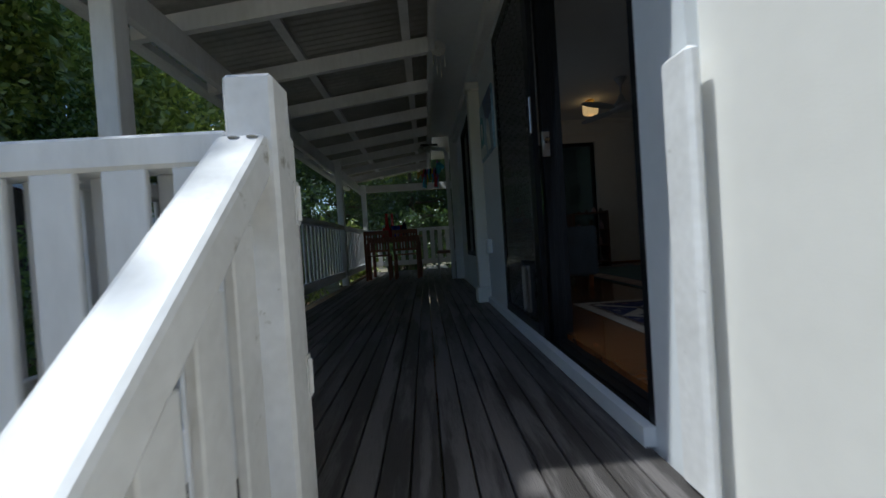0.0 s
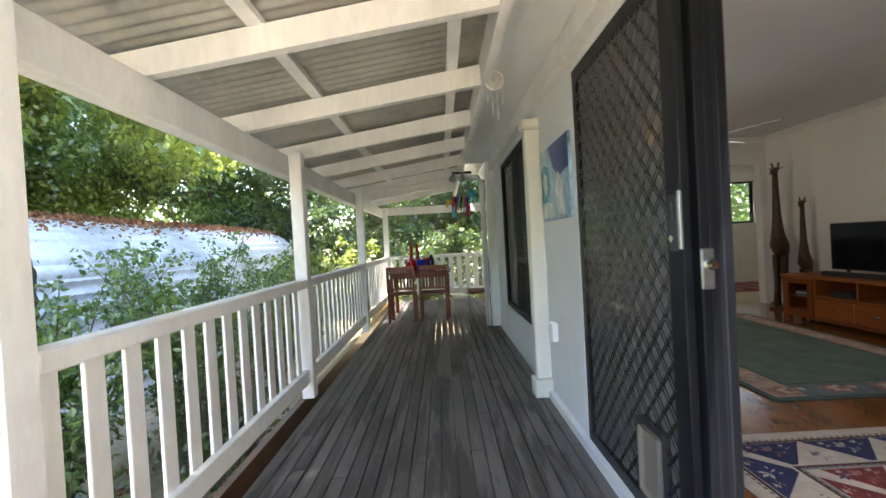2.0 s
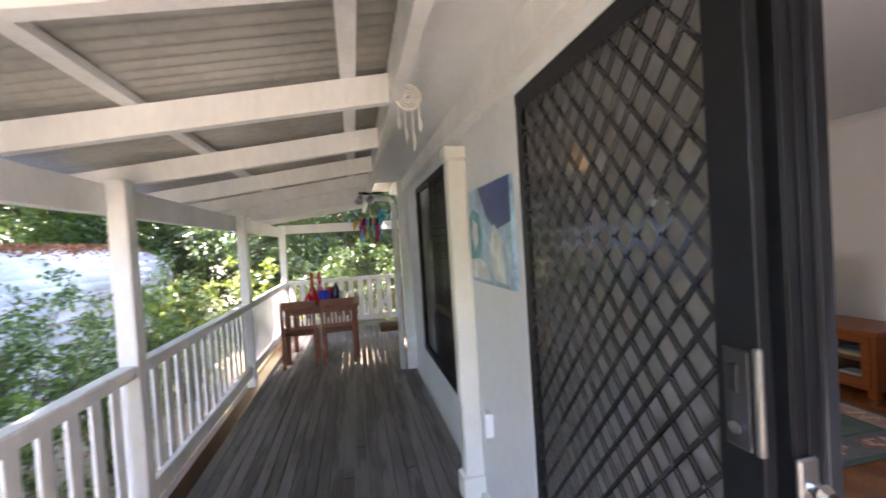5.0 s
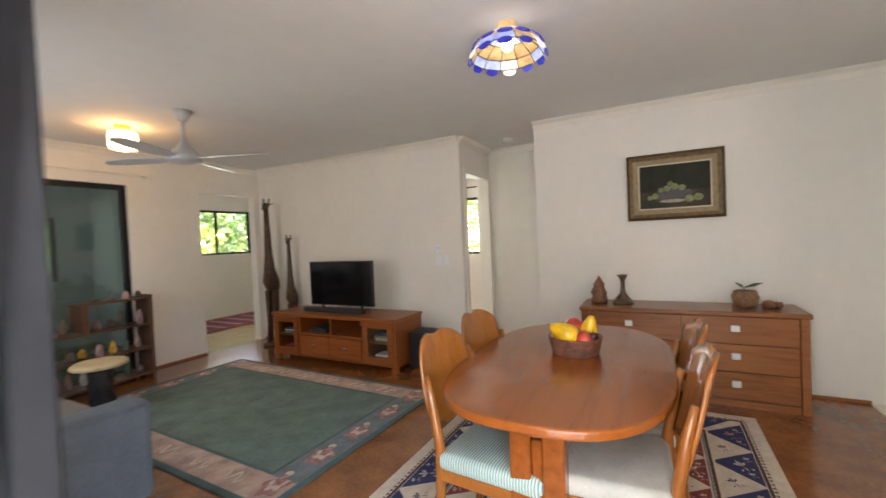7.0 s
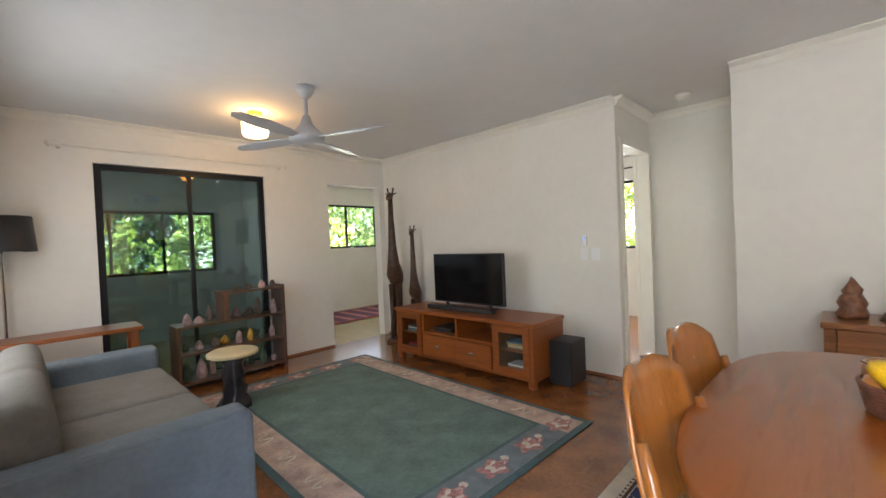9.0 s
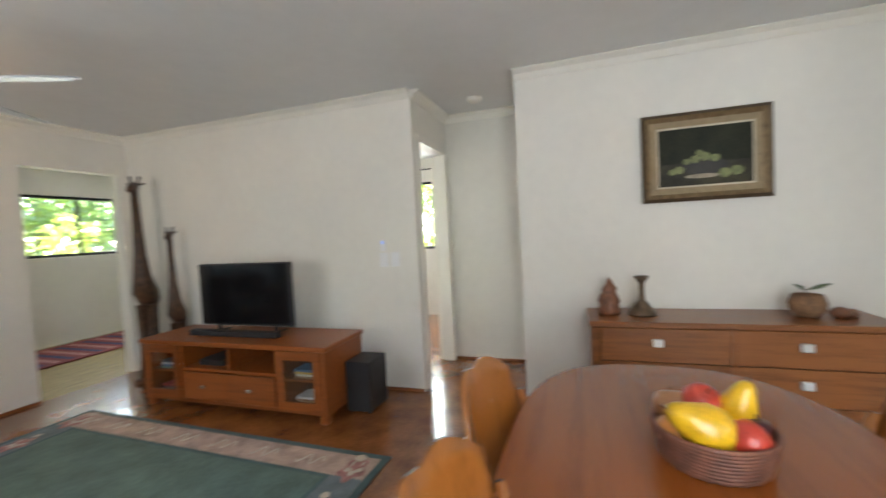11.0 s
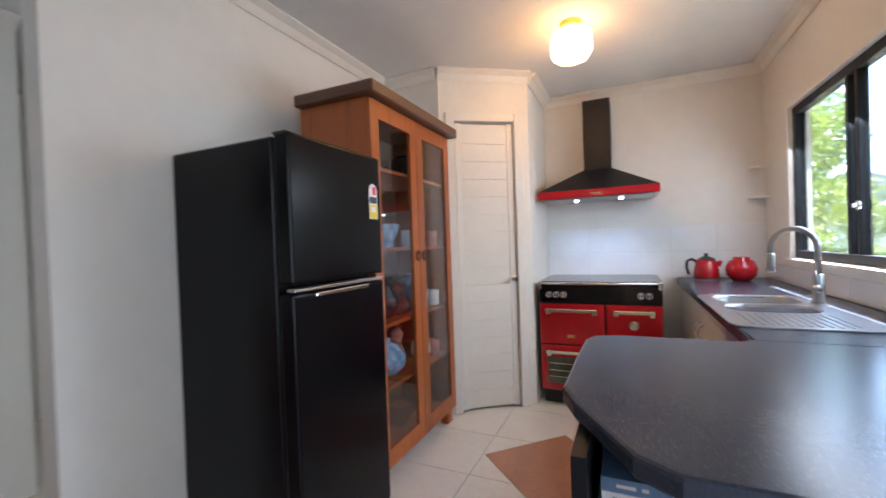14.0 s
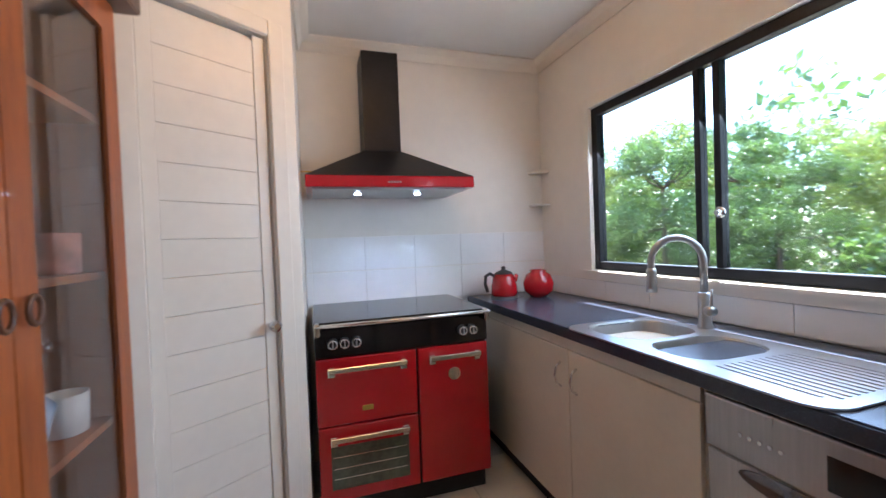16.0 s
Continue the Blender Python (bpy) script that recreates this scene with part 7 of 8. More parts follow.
protos = [
    tree("tree", 7.5, 2.6, 26000, 0.13, 11, "leaf", "leafy green garden tree with a dense crown", 0.22),
    tree("tree", 6.0, 2.3, 24000, 0.115, 12, "leaf2", "bright yellow-green garden tree in full leaf", 0.18),
    tree("tree", 8.5, 2.9, 24000, 0.145, 13, "leaf3", "tall dark green garden tree with a dense crown", 0.2),
]
# Added to keep sun off the deck; crown mostly above the view.
tall = tree("tree", 11.0, 3.8, 60000, 0.17, 14, "leaf2", "tall spreading tree whose crown shades the verandah", 0.42)
protos.append(tall)
spots = [
    (-6.9, 4.2, 3, 1.0, 20), (-6.8, 6.9, 3, 0.95, 140), (-9.5, 13.5, 3, 0.9, 250), (-6.1, 3.4, 3, 0.85, 200), (-11.0, 1.5, 2, 1.2, 160), (-11.0, 6.5, 0, 1.3, 10), (-11.5, 11.5, 1, 1.4, 66), (-7.0, 19.0, 2, 1.2, 5), (-1.0, 22.0, 2, 1.3, 55), (4.5, 22.0, 2, 1.3, 155),  # x, y, kind, scale, turn
    (-6.5, 3.0, 1, 0.9, 20), (-9.0, 0.5, 0, 1.0, 70), (-9.5, 5.0, 1, 1.1, 140), (-9.0, 8.5, 0, 1.0, 200), (-9.5, 12.0, 1, 1.1, 250), (-7.5, 16.0, 0, 1.0, 30), (-4.6, 17.0, 2, 0.8, 77),
    (-12.5, 3.5, 2, 1.1, 15), (-12.5, 9.0, 2, 1.1, 100), (-13.0, 14.0, 0, 1.2, 160), (-2.2, 15.2, 2, 0.75, 210), (0.4, 14.6, 2, 0.72, 320), (2.8, 15.4, 2, 0.85, 40), (-0.8, 18.5, 1, 1.0, 95), (3.5, 19.0, 0, 1.2, 180),
    (6.0, 14.5, 1, 0.8, 60), (8.5, 15.0, 0, 1.0, 10), (12.5, 6.0, 1, 0.95, 33), (12.0, 3.0, 0, 0.8, 222), (13.0, -1.5, 0, 0.9, 280), (12.5, 9.5, 1, 1.0, 120),
    (-9.5, -4.2, 1, 0.62, 44), (-12.0, -1.2, 0, 0.62, 130), (-7.5, -6.5, 0, 0.48, 300), (-10.5, -5.5, 1, 0.72, 240), (-1.2, -12.5, 1, 0.9, 75), (-7.5, -12.0, 1, 0.62, 30), (-5.4, -7.8, 0, 0.55, 210), (-6.0, -10.0, 1, 0.85, 120), (0.2, -9.5, 1, 0.75, 20), (-12.0, -11.0, 0, 0.8, 15), (-14.5, -8.0, 1, 0.95, 95), (-9.0, -8.5, 0, 0.6, 185), (-15.0, -4.0, 1, 0.8, 275),
]
for x, y, k, s, a in spots:
    c = copy_thing(protos[k], pose(x, y, GROUND, 0, 0, a))
    c.scale = (s, s, s)
for p in protos:
    for o in list(p.children_recursive) + [p]:
        bpy.data.objects.remove(o)


def bush(x, y, w, h, leaves, size, seed, leafm, label):
    """Thin arching stems with twigs, and leaves set along them."""
    r = random.Random(seed)
    t = thing("bush", x, y, GROUND, label, "bush", "garden bushes")
    bm = bmesh.new()
    at = []
    for k in range(22):
        a, d = r.uniform(0, 6.28), w * r.uniform(0.15, 1.15)
        tip = Vector((d * math.cos(a), d * math.sin(a), h * r.uniform(0.45, 1.05)))
        root = Vector((0.12 * math.cos(a), 0.12 * math.sin(a), 0))
        mid = root.lerp(tip, 0.55) + Vector((0, 0, 0.12 * h))
        add_tube(bm, [root, mid, tip], [0.014, 0.008, 0.003], 5)
        for j in range(9):
            s = 0.25 + 0.75 * j / 8
            p = root.lerp(mid, s * 2) if s < 0.5 else mid.lerp(tip, s * 2 - 1)
            q = p + Vector((r.gauss(0, 0.16), r.gauss(0, 0.16), r.gauss(0.04, 0.10)))
            add_tube(bm, [p, q], [0.004, 0.0015], 4)
            at += [(*p.lerp(q, f_), 0.10) for f_ in (0.3, 0.6, 0.9, 1.1)]
    part("stem", bm, "bark", t)
    v, f = leaf_cloud(leaves, clump_points(at, 1.0), size, seed)
    ob_ = new("foliage", mesh_from("foliage", v, f, leafm))
    ob_.parent = t


bush(-2.3, 6.0, 0.95, 2.25, 9500, 0.056, 31, "leaf", "leafy green shrub in front of the shed")
bush(-2.1, 7.6, 0.95, 2.15, 9500, 0.056, 32, "leaf", "leafy green shrub in front of the shed")
bush(-2.5, 4.4, 0.85, 1.9, 8000, 0.056, 33, "leaf", "leafy green shrub beside the verandah")
bush(-1.5, 5.2, 0.45, 1.0, 1600, 0.08, 34, "leaf3", "low dark green shrub beside the verandah")
bush(-1.6, 3.2, 0.45, 0.9, 1600, 0.08, 35, "leaf3", "low dark green shrub beside the verandah")
bush(-2.2, 9.8, 0.9, 1.9, 3000, 0.11, 36, "leaf2", "bright yellow-green shrub by the verandah corner")
bush(0.2, 12.4, 1.0, 2.4, 4200, 0.12, 37, "leaf3", "dark green shrub behind the verandah end")
bush(1.8, 12.8, 1.0, 2.6, 4200, 0.12, 38, "leaf3", "dark green shrub behind the verandah end")
bush(-1.4, 12.6, 0.9, 2.1, 3600, 0.12, 39, "leaf2", "bright yellow-green shrub behind the verandah end")
bush(10.5, 5.2, 0.9, 2.6, 3600, 0.13, 40, "leaf2", "bright green shrub outside the bedroom window")
bush(6.3, 11.9, 1.1, 2.7, 3600, 0.13, 41, "leaf2", "bright green shrub outside the hall window")
bush(3.0, 11.9, 1.0, 2.5, 3600, 0.13, 42, "leaf2", "bright green shrub outside the sunroom window")
bush(-7.2, -4.4, 1.2, 1.9, 4000, 0.12, 43, "leaf", "leafy green shrub outside the kitchen window")
bush(-8.0, -1.6, 1.1, 1.7, 3600, 0.12, 44, "leaf2", "bright green shrub outside the kitchen window")
# far woods behind the garden


def woods(r, n):
    a = r.uniform(0, 2 * math.pi, n)
    d = r.uniform(24, 34, n)
    z = GROUND + 0.2 + (5.5 + 2.5 * np.sin(a * 7) + 1.5 * np.sin(a * 17)) * r.uniform(0, 1, n)
    return np.stack([3 + d * np.cos(a), 4 + d * np.sin(a), z], 1)


v, f = leaf_cloud(26000, woods, 0.55, 77)
fw = new("far_woods", mesh_from("far_woods", v, f, "leaf"))
tagged(fw, "dense green woods behind the gardens", "woods", "", "stuff")


def litter(r, n):
    return np.stack([r.uniform(-4, 2.0, n), r.uniform(1.5, 13, n), np.full(n, GROUND + 0.03)], 1)


v, f = leaf_cloud(2500, litter, 0.08, 5, 0.1)
v[:, 2] = np.maximum(v[:, 2], GROUND + 0.005)
lt = new("leaf_litter", mesh_from("leaf_litter", v, f, "leaflitter"))
tagged(lt, "brown fallen leaves on the ground beside the deck", "leaf litter", "", "stuff")
# shed with a curved iron roof
sdg = thing("garden_shed", -5.2, 6.0, GROUND, "old corrugated iron shed with a curved roof covered in fallen leaves", "shed")
bm = bmesh.new()
prof = []
for k in range(121):
    s = k / 120
    a = math.pi * s
    x, z = -1.25 * math.cos(a), 1.90 + 0.85 * math.sin(a)
    w = 0.016 * abs(math.sin(k * math.pi / 8))
    prof.append((x * (1 + w), z + w))
side = [(0.030 * abs(math.sin(math.pi * z_ / 0.17)), z_) for z_ in (0.02 + 1.88 * k / 110 for k in range(111))]
prof = [(-1.27 + d_, z_) for d_, z_ in side] + prof + [(1.27 - d_, z_) for d_, z_ in side[::-1]]
r0 = [bm.verts.new((x, 0, z)) for x, z in prof]
r1 = [bm.verts.new((x, 8.0, z)) for x, z in prof]
for k in range(len(prof) - 1):
    bm.faces.new((r0[k], r0[k + 1], r1[k + 1], r1[k]))
part("iron_shell", bm, "shed", sdg, "weathered galvanised iron")
bm = bmesh.new()
bm.faces.new([bm.verts.new((x * 0.97, 0.08, z * 0.985)) for x, z in [(-1.25, 0)] + [(-1.25 * math.cos(math.pi * k / 20), 1.90 + 0.85 * math.sin(math.pi * k / 20)) for k in range(21)] + [(1.25, 0)]])
M["rustdark"] = mat("dark_weathered_boards", (0.055, 0.048, 0.042), 0.8, vary=0.35, scale=4, stretch=(8, 1, 1))
part("end_wall", bm, "rustdark", sdg, "dark timber end wall")


def rooflitter(r, n):
    a = r.normal(math.pi / 2 - 0.02, 0.34, n)
    return np.stack([-5.2 - 1.28 * np.cos(a), r.uniform(6.0, 14.0, n), GROUND + 1.92 + 0.87 * np.sin(a)], 1)


v, f = leaf_cloud(8000, rooflitter, 0.08, 6, 0.0)
lo_ = new("roof_leaf_litter", mesh_from("roof_leaf_litter", v, f, "leaflitter"))
tagged(lo_, "reddish brown fallen leaves on the shed roof", "leaf litter", "", "stuff")
# neighbouring house beyond the kitchen window
nh = thing("neighbour_house", -6.6, -22.0, GROUND, "distant white weatherboard house with a grey gabled roof", "house", rz=67)
part("wall", box(-4, -3, 0, 4, 3, 2.6), "cladding", nh)
bm = bmesh.new()
q = [[bm.verts.new(p) for p in ((x, -3.5, 2.55), (x, 3.5, 2.55), (x, 0, 4.4))] for x in (-4.4, 4.4)]
bm.faces.new(q[0]), bm.faces.new(q[1][::-1])
for i in range(3):
    bm.faces.new((q[0][i], q[1][i], q[1][(i + 1) % 3], q[0][(i + 1) % 3]))
part("roof", bm, "roofing", nh)
for x in (-2.2, 1.4):
    w = part("window", box(x, 3.001, 0.9, x + 1.2, 3.04, 2.0), "tv", nh)
    part("sill", box(x - 0.1, 3.001, 0.82, x + 1.3, 3.10, 0.88), "trim", w)

# ---- things on the verandah ----
vt = thing("outdoor_table", -0.33, 7.98, DECK, "slatted reddish timber outdoor table", "table")
M["merbau"] = wood("outdoor_timber", (0.08, 0.024, 0.012), (0.20, 0.066, 0.034), 0.5, coat=0.0)
for k in range(8):
    part("slat", box(0, 0.0 + k * 0.103, 0.735, 1.05, 0.095 + k * 0.103, 0.757, 0.003), "merbau", vt)
part("apron", boxes((0.05, 0.04, 0.66, 1.0, 0.06, 0.734), (0.05, 0.76, 0.66, 1.0, 0.78, 0.734), (0.05, 0.061, 0.66, 0.07, 0.759, 0.734), (0.98, 0.061, 0.66, 1.0, 0.759, 0.734)), "merbau", vt)
for x in (0.04, 0.95):
    for y in (0.03, 0.73):
        part("leg", box(x, y, 0, x + 0.06, y + 0.06, 0.659, 0.004), "merbau", vt)


def outdoor_chair(x, y, rz):
    c = thing("outdoor_chair", x, y, DECK, "slatted reddish timber outdoor chair tucked under the table", "chair", "outdoor chairs", rz=rz)
    for k in range(6):
        part("seat_slat", box(-0.22, -0.20 + k * 0.068, 0.42, 0.22, -0.142 + k * 0.068, 0.44, 0.002), "merbau", c)
    for sx in (-0.22, 0.18):
        part("leg", box(sx, -0.20, 0, sx + 0.04, -0.16, 0.419, 0.003), "merbau", c)
        part("leg", box(sx, 0.19, 0, sx + 0.04, 0.23, 0.84, 0.003), "merbau", c)
    part("top_rail", box(-0.22, 0.195, 0.80, 0.22, 0.225, 0.87, 0.004), "merbau", c)
    part("low_rail", box(-0.18, 0.20, 0.50, 0.18, 0.22, 0.54), "merbau", c)
    for k in range(7):
        part("back_slat", box(-0.17 + k * 0.05, 0.203, 0.541, -0.14 + k * 0.05, 0.218, 0.799), "merbau", c)


outdoor_chair(0.42, 8.00, 180)
outdoor_chair(-0.08, 8.00, 180)
M["redglass"] = mat("red_glass", (0.55, 0.02, 0.03), 0.1, vary=0.05, coat=0.5)
M["blueglass"] = mat("cobalt_glass", (0.02, 0.03, 0.40), 0.1, vary=0.05, coat=0.5)
M["darkblue"] = mat("dark_blue_glass", (0.01, 0.012, 0.06), 0.1, vary=0.05, coat=0.5)
TZ = DECK + 0.757


def bottle(name, x, y, prof, m, label):
    g = thing(name, x, y, TZ, label, "vase", "coloured vases")
    part("body", lathe(prof, (0, 0, 0), 20), m, g, "", True)


TALL = [(0.05, 0), (0.075, 0.05), (0.06, 0.14), (0.032, 0.24), (0.022, 0.42), (0.03, 0.45)]
bottle("tall_vase", 0.06, 8.42, TALL, "redglass", "tall red glass vase on the outdoor table")
bottle("tall_vase", 0.16, 8.50, TALL, "redglass", "tall red glass vase on the outdoor table")
bottle("round_vase", 0.02, 8.20, [(0.03, 0), (0.065, 0.05), (0.05, 0.10), (0.03, 0.14), (0.035, 0.17)], "redglass", "small red glass vase on the outdoor table")
bottle("jar_vase", 0.32, 8.40, [(0.07, 0), (0.10, 0.06), (0.10, 0.14), (0.07, 0.20), (0.075, 0.22)], "redglass", "wide red glass vase on the outdoor table")
bottle("square_vase", 0.24, 8.18, [(0.075, 0), (0.08, 0.02), (0.085, 0.20), (0.078, 0.20)], "blueglass", "cobalt blue glass vase on the outdoor table")
bottle("dark_vase", 0.40, 8.24, [(0.05, 0), (0.07, 0.08), (0.05, 0.20), (0.02, 0.27)], "darkblue", "dark blue glass vase on the outdoor table")
bottle("white_vase", 0.50, 8.20, [(0.04, 0), (0.06, 0.06), (0.05, 0.14), (0.03, 0.17)], "china", "white china vase on the outdoor table")
bottle("white_bowl", 0.58, 8.10, [(0.03, 0), (0.07, 0.05), (0.066, 0.05), (0.03, 0.008)], "china", "white bowl on the outdoor table")
ac = thing("cane_armchair", 1.08, 7.75, DECK, "brown woven armchair with pale metal legs against the wall", "chair", rz=-90)
M["cane"] = mat("brown_weave", (0.17, 0.075, 0.045), 0.6, vary=0.35, scale=40, bump=0.5, bscale=90)
part("seat", box(-0.23, -0.12, 0.41, 0.23, 0.18, 0.46, 0.02, 3), "cane", ac, "woven seat", True)
bk = box(-0.22, 0.0, 0.0, 0.22, 0.035, 0.52, 0.016, 3)
swing(bk, Matrix.Translation((0, 0.15, 0.461)) @ Matrix.Rotation(radians(-9), 4, 'X'))
part("backrest", bk, "cane", ac, "woven leaning back", True)
for sx in (-0.22, 0.22):
    for sy in (-0.10, 0.17):
        part("leg", tube([(sx, sy, 0), (sx, sy, 0.409)], 0.011, 8), "steel", ac)
# dream catcher hanging from the soffit
M["string"] = mat("white_cotton_string", (0.75, 0.72, 0.66), 0.9, vary=0.1)
dcx = thing("dream_catcher", 0.98, 4.03, 2.24, "white crocheted dream catcher with hanging feathers", "dream catcher")
dcx.scale = (0.74, 0.74, 0.74)
part("cord", tube([(0, 0, 0), (0, 0, -0.065)], 0.0015, 5), "string", dcx)
for r_ in (0.075, 0.055, 0.036, 0.018):
    part("hoop", tube([(r_ * math.cos(2 * math.pi * k / 28), 0, -0.14 + r_ * math.sin(2 * math.pi * k / 28)) for k in range(29)], 0.009 if r_ > 0.07 else 0.005, 6, False), "string", dcx)
for k in range(14):
    a = 2 * math.pi * k / 14
    part("web_thread", tube([(0.012 * math.cos(a), 0, -0.14 + 0.012 * math.sin(a)), (0.074 * math.cos(a + 0.25), 0, -0.14 + 0.074 * math.sin(a + 0.25))], 0.0025, 4), "string", dcx)
for x, l in ((-0.065, 0.16), (-0.025, 0.22), (0.02, 0.26), (0.065, 0.18)):
    z0 = -0.14 - math.sqrt(max(0.0, 0.075 ** 2 - x * x))
    part("feather", tube([(x, 0, z0), (x, 0, z0 - l * 0.5), (x + 0.004, 0, z0 - l * 0.7), (x, 0, z0 - l)], [0.002, 0.003, 0.011, 0.002], 6), "string", dcx, "white feather on a string", True)
# striped paper animal hanging at the verandah end
hg = thing("hanging_paper_animal", 0.95, 8.0, 1.76, "striped hanging paper animal ornament with coloured streamers", "ornament")
for nm, c in (("teal", (0.04, 0.30, 0.36)), ("purple", (0.20, 0.06, 0.24)), ("leafgreen", (0.05, 0.28, 0.08)), ("crimson", (0.40, 0.03, 0.05)), ("golden", (0.55, 0.36, 0.04)), ("skyblue", (0.12, 0.42, 0.60))):
    M[nm] = mat(nm + "_paper", c, 0.7, vary=0.2, scale=25)
for k in range(9):
    m = ("crimson", "black_pot", "purple", "skyblue", "black_pot", "golden", "purple", "black_pot", "teal")[k]
    x = -0.15 + k * 0.031
    part("paper_frill", tube([(x, 0, 0.02), (x + 0.012, 0, 0.018), (x + 0.034, 0, 0.016)], [0.085, 0.105, 0.080], 14), m, hg, "", True)
part("neck", tube([(0.09, 0, 0.03), (0.14, 0, 0.10), (0.15, 0, 0.15)], [0.07, 0.055, 0.05], 12), "teal", hg, "teal paper neck", True)
hd_ = part("head", tube([(0.11, 0, 0.16), (0.15, 0, 0.165), (0.21, 0, 0.13), (0.235, 0, 0.11)], [0.04, 0.062, 0.045, 0.03], 12), "teal", hg, "teal paper head", True)
for sy in (-0.03, 0.03):
    part("ear", tube([(0.13, sy, 0.20), (0.12, sy * 1.6, 0.26)], [0.018, 0.005], 6), "purple", hd_)
for x, sy, m in ((-0.12, -0.05, "skyblue"), (-0.10, 0.05, "leafgreen"), (0.09, -0.05, "crimson"), (0.11, 0.05, "skyblue")):
    part("leg", tube([(x, sy, -0.05), (x - 0.01, sy, -0.15), (x - 0.015, sy, -0.23)], [0.034, 0.028, 0.032], 8), m, hg)
for k, m in enumerate(("crimson", "purple", "golden", "leafgreen", "skyblue", "crimson", "purple")):
    x = -0.16 + k * 0.045
    part("streamer", tube([(x, -0.09, 0.0), (x + 0.01, -0.10, -0.08), (x - 0.005, -0.10, -0.15 - 0.02 * (k % 3))], [0.016, 0.012, 0.004], 6), m, hg)
part("tail", tube([(-0.16, 0, 0.05), (-0.22, 0, 0.03), (-0.24, 0, -0.06)], [0.03, 0.04, 0.012], 8), "golden", hg, "yellow paper tail", True)
part("cord", tube([(0, 0, 0.11), (0, 0, 0.40)], 0.002, 5), "string", hg)
fd = thing("floodlight", 0.93, 7.25, 2.10, "twin outdoor floodlight on a black bracket", "lamp")
part("bracket", boxes((-0.14, -0.02, 0.0, 0.14, 0.02, 0.03), (-0.02, -0.03, 0.03, 0.02, 0.03, 0.08)), "black", fd)
for x in (-0.11, 0.02):
    part("head", tube([(x, 0, 0.0), (x - 0.02, -0.06, -0.05), (x - 0.03, -0.10, -0.09)], [0.02, 0.035, 0.05], 12), "steel", fd, "", True)
dp = thing("downpipe", 1.20, 7.22, DECK, "white downpipe beside the corner board", "pipe")
part("pipe", tube([(0, 0, 0), (0, 0, 2.02), (-0.04, 0, 2.10), (-0.30, 0, 2.13)], 0.035, 12), "whitewood", dp, "", True)
ow = thing("outside_socket", FX, 4.27, 0.40, "white weatherproof power socket on the wall", "socket")
part("case", box(-0.045, 0, 0, 0, 0.09, 0.13, 0.008, 2), "sticker_w", ow)
# wave picture on the outer wall
wp = thing("wave_picture", FX - 0.002, 3.80, 1.245, "unframed blue and white picture of a wave on the wall", "picture")
M["wavepaint"] = mat("blue_wave_print", (0.30, 0.44, 0.60), 0.3, vary=0.9, scale=3.0, dark=(0.05, 0.12, 0.26), coat=0.3)
part("canvas", box(-0.018, 0, 0, 0, 0.62, 0.50, 0.002), "wavepaint", wp)
M["wavewhite"] = mat("pale_wave_foam", (0.75, 0.80, 0.82), 0.4, vary=0.25, scale=9)
M["waveteal"] = mat("teal_wave", (0.08, 0.36, 0.44), 0.4, vary=0.4, scale=8)
M["wavenavy"] = mat("deep_blue_sky_paint", (0.035, 0.075, 0.26), 0.35, vary=0.4, scale=6)
for i, (m, pts) in enumerate((("wavenavy", [(0.005, 0.30), (0.20, 0.27), (0.33, 0.34), (0.44, 0.495), (0.005, 0.495)]), ("wavewhite", [(0.10, 0.02), (0.26, 0.03), (0.30, 0.20), (0.22, 0.30), (0.13, 0.22)]), ("waveteal", [(0.62, 0.10), (0.46, 0.10), (0.40, 0.24), (0.44, 0.36), (0.55, 0.40), (0.62, 0.36)]), ("wavewhite", [(0.62, 0.02), (0.30, 0.02), (0.34, 0.10), (0.47, 0.13), (0.62, 0.12)]), ("wavewhite", [(0.53, 0.17), (0.47, 0.22), (0.48, 0.31), (0.55, 0.34), (0.58, 0.26)]))):
    part("painted_area", swing(prism(pts, 0, 0.0006), Matrix(((0, 0, -1, -0.0182 - 0.0007 * i), (1, 0, 0, 0), (0, 1, 0, 0), (0, 0, 0, 1)))), m, wp)

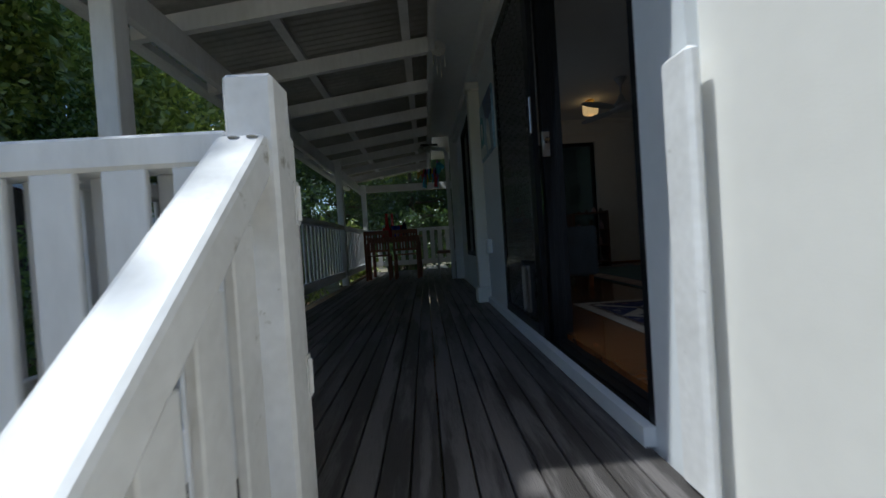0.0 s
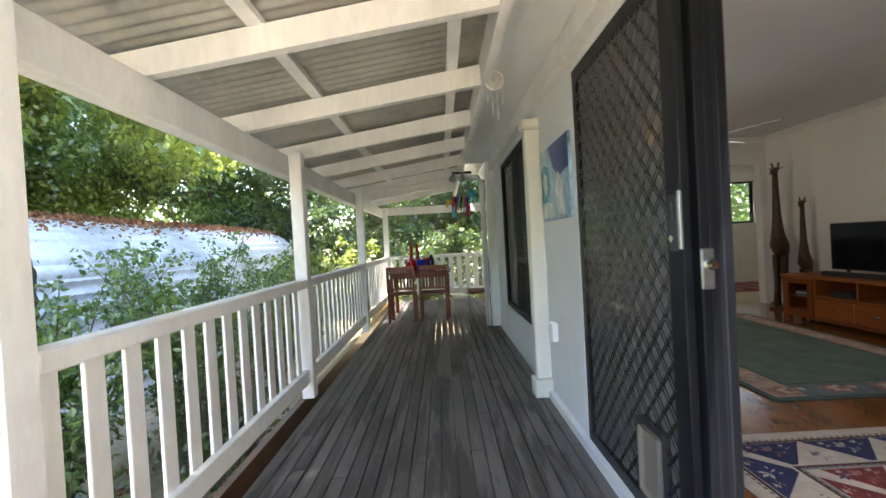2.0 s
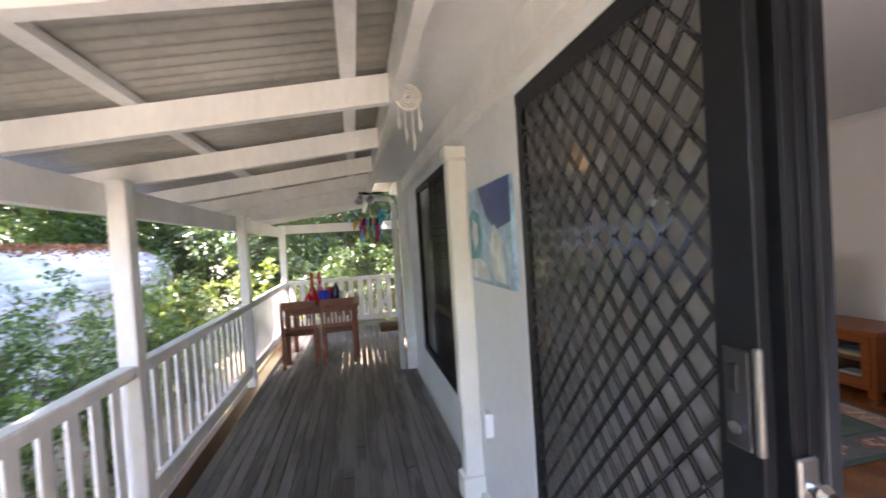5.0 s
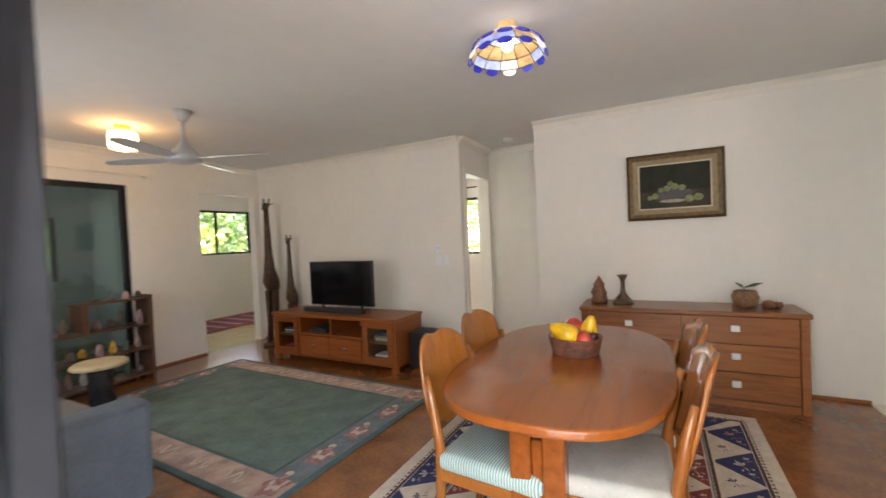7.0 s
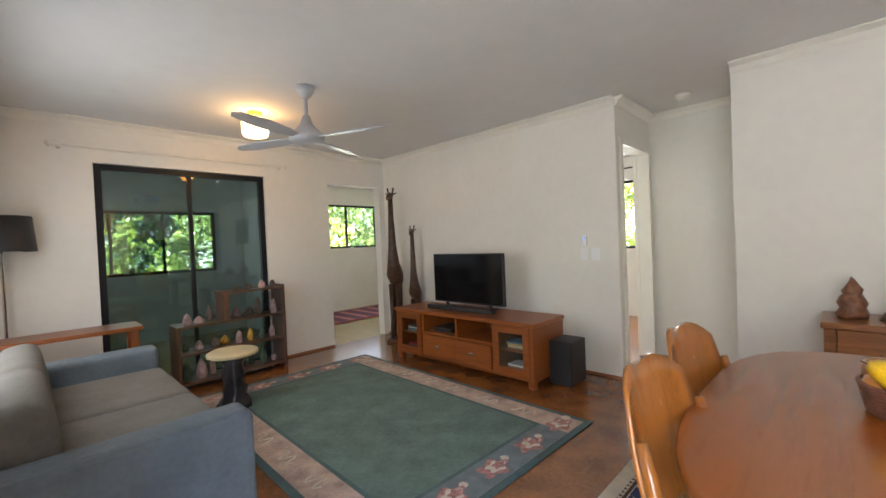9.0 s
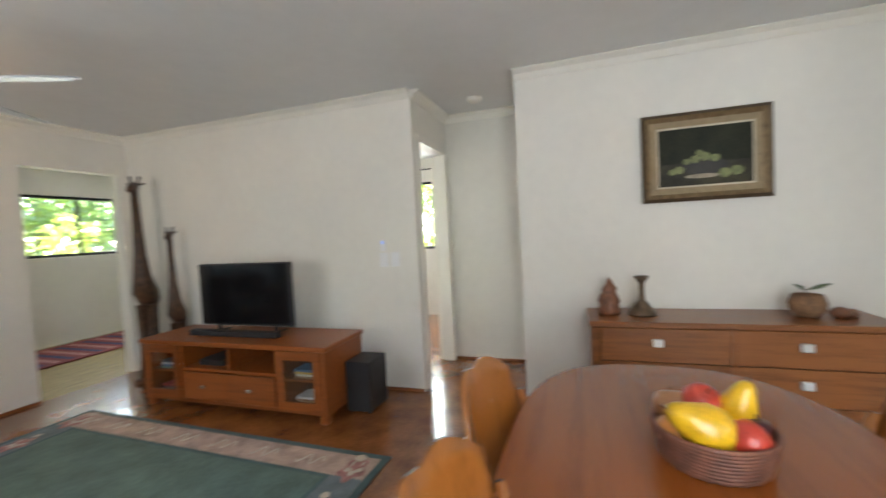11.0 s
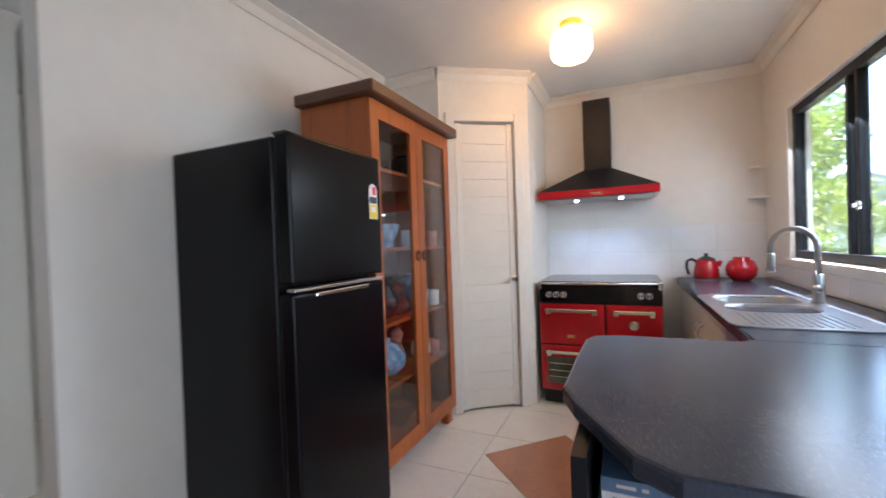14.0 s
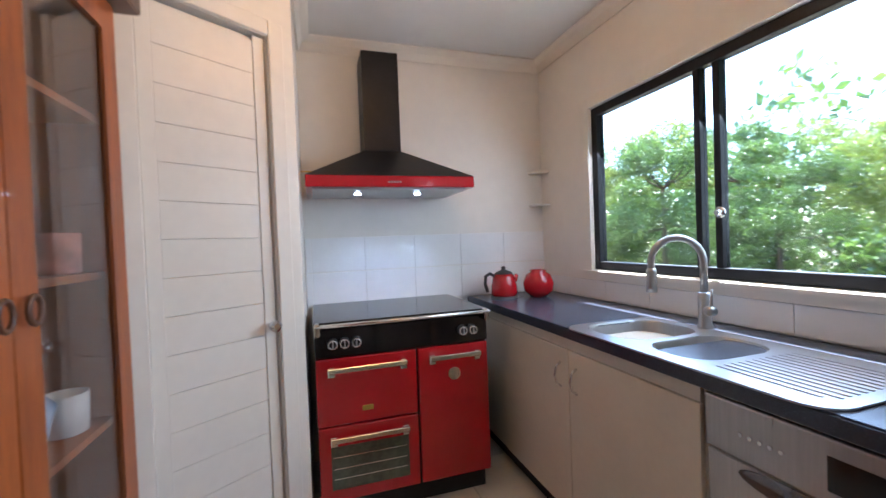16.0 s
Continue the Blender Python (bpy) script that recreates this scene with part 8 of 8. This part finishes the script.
# ---- deck boards ----
bw = 0.083
nb = int((FX - 0.01 + 0.50) / bw)
rb = random.Random(3)
dk = tagged(new("deck_boards"), "weathered dark grey deck boards with narrow gaps", "deck", "", "structure")
shared = {}
for i in range(nb):
    x0 = FX - 0.012 - (i + 1) * bw
    y = 1.48
    while y < 10.2:
        ln = rb.choice((2.4, 3.0, 3.6, 4.2))
        if y == 1.48:
            ln *= rb.uniform(0.4, 1)
        ln = round(min(ln, 10.22 - y), 1)
        if ln < 0.1:
            break
        if ln not in shared:
            bmx = box(0.003, 0.0015, -0.028, bw - 0.003, ln - 0.0015, 0, 0.0025)
            me = bpy.data.meshes.new("deck_board")
            bmx.to_mesh(me)
            bmx.free()
            me.materials.append(M["deck"])
            shared[ln] = me
        o = new("deck_board", shared[ln])
        o.parent = dk
        o.location = (x0, y, DECK + rb.uniform(-0.0015, 0.001))
        y += ln
# ---- kitchen floor tiles ----
ft = tagged(new("kitchen_floor_tiles"), "cream ceramic floor tiles with one terracotta diamond", "floor tiles", "", "structure")
ts = 0.45
bmx = box(0.002, 0.002, -0.006, ts - 0.002, ts - 0.002, 0, 0.0015)
tme = bpy.data.meshes.new("tile")
bmx.to_mesh(tme)
bmx.free()
tme.materials.append(M["tile"])
for i in range(15):
    for j in range(6):
        x, y = 1.66 + i * ts - 0.12, 0.965 - (j + 1) * ts
        if y < -2.05 - 0.3:
            continue
        o = new("tile", tme)
        o.parent = ft
        o.location = (x, y, 0)
d_ = prism([(2.94, -0.985), (3.325, -0.60), (2.94, -0.215), (2.555, -0.60)], 0.0, 0.0035, 0.001, 1)
part("terracotta_tile", d_, "orange_tile", ft, "terracotta diamond tile")
structure("floor_edge_strip", box(4.28, 0.96, -0.001, EX, 0.985, 0.006, 0.002), "steel_pale", "thin metal strip between timber and tiles", "trim")
# ---- splashback tiles ----
sp = tagged(new("splashback_tiles"), "large white wall tiles behind stove and bench", "wall tiles", "", "structure")
k = 0
for j, (z0, z1) in enumerate(((0.88, 1.075), (1.08, 1.275))):
    x = KX + 0.004
    while x < 3.19:
        w = min(0.30, 3.196 - x)
        part("tile", box(x + 0.001, -2.049, z0, x + w - 0.001, -2.041, z1 - 0.002, 0.001), "white_tile", sp)
        x += 0.30
y = -2.035
while y < 1.2:
    part("tile", box(KX + 0.001, y + 0.001, 0.88, KX + 0.009, y + 0.299, 0.982, 0.001), "white_tile", sp)
    y += 0.30
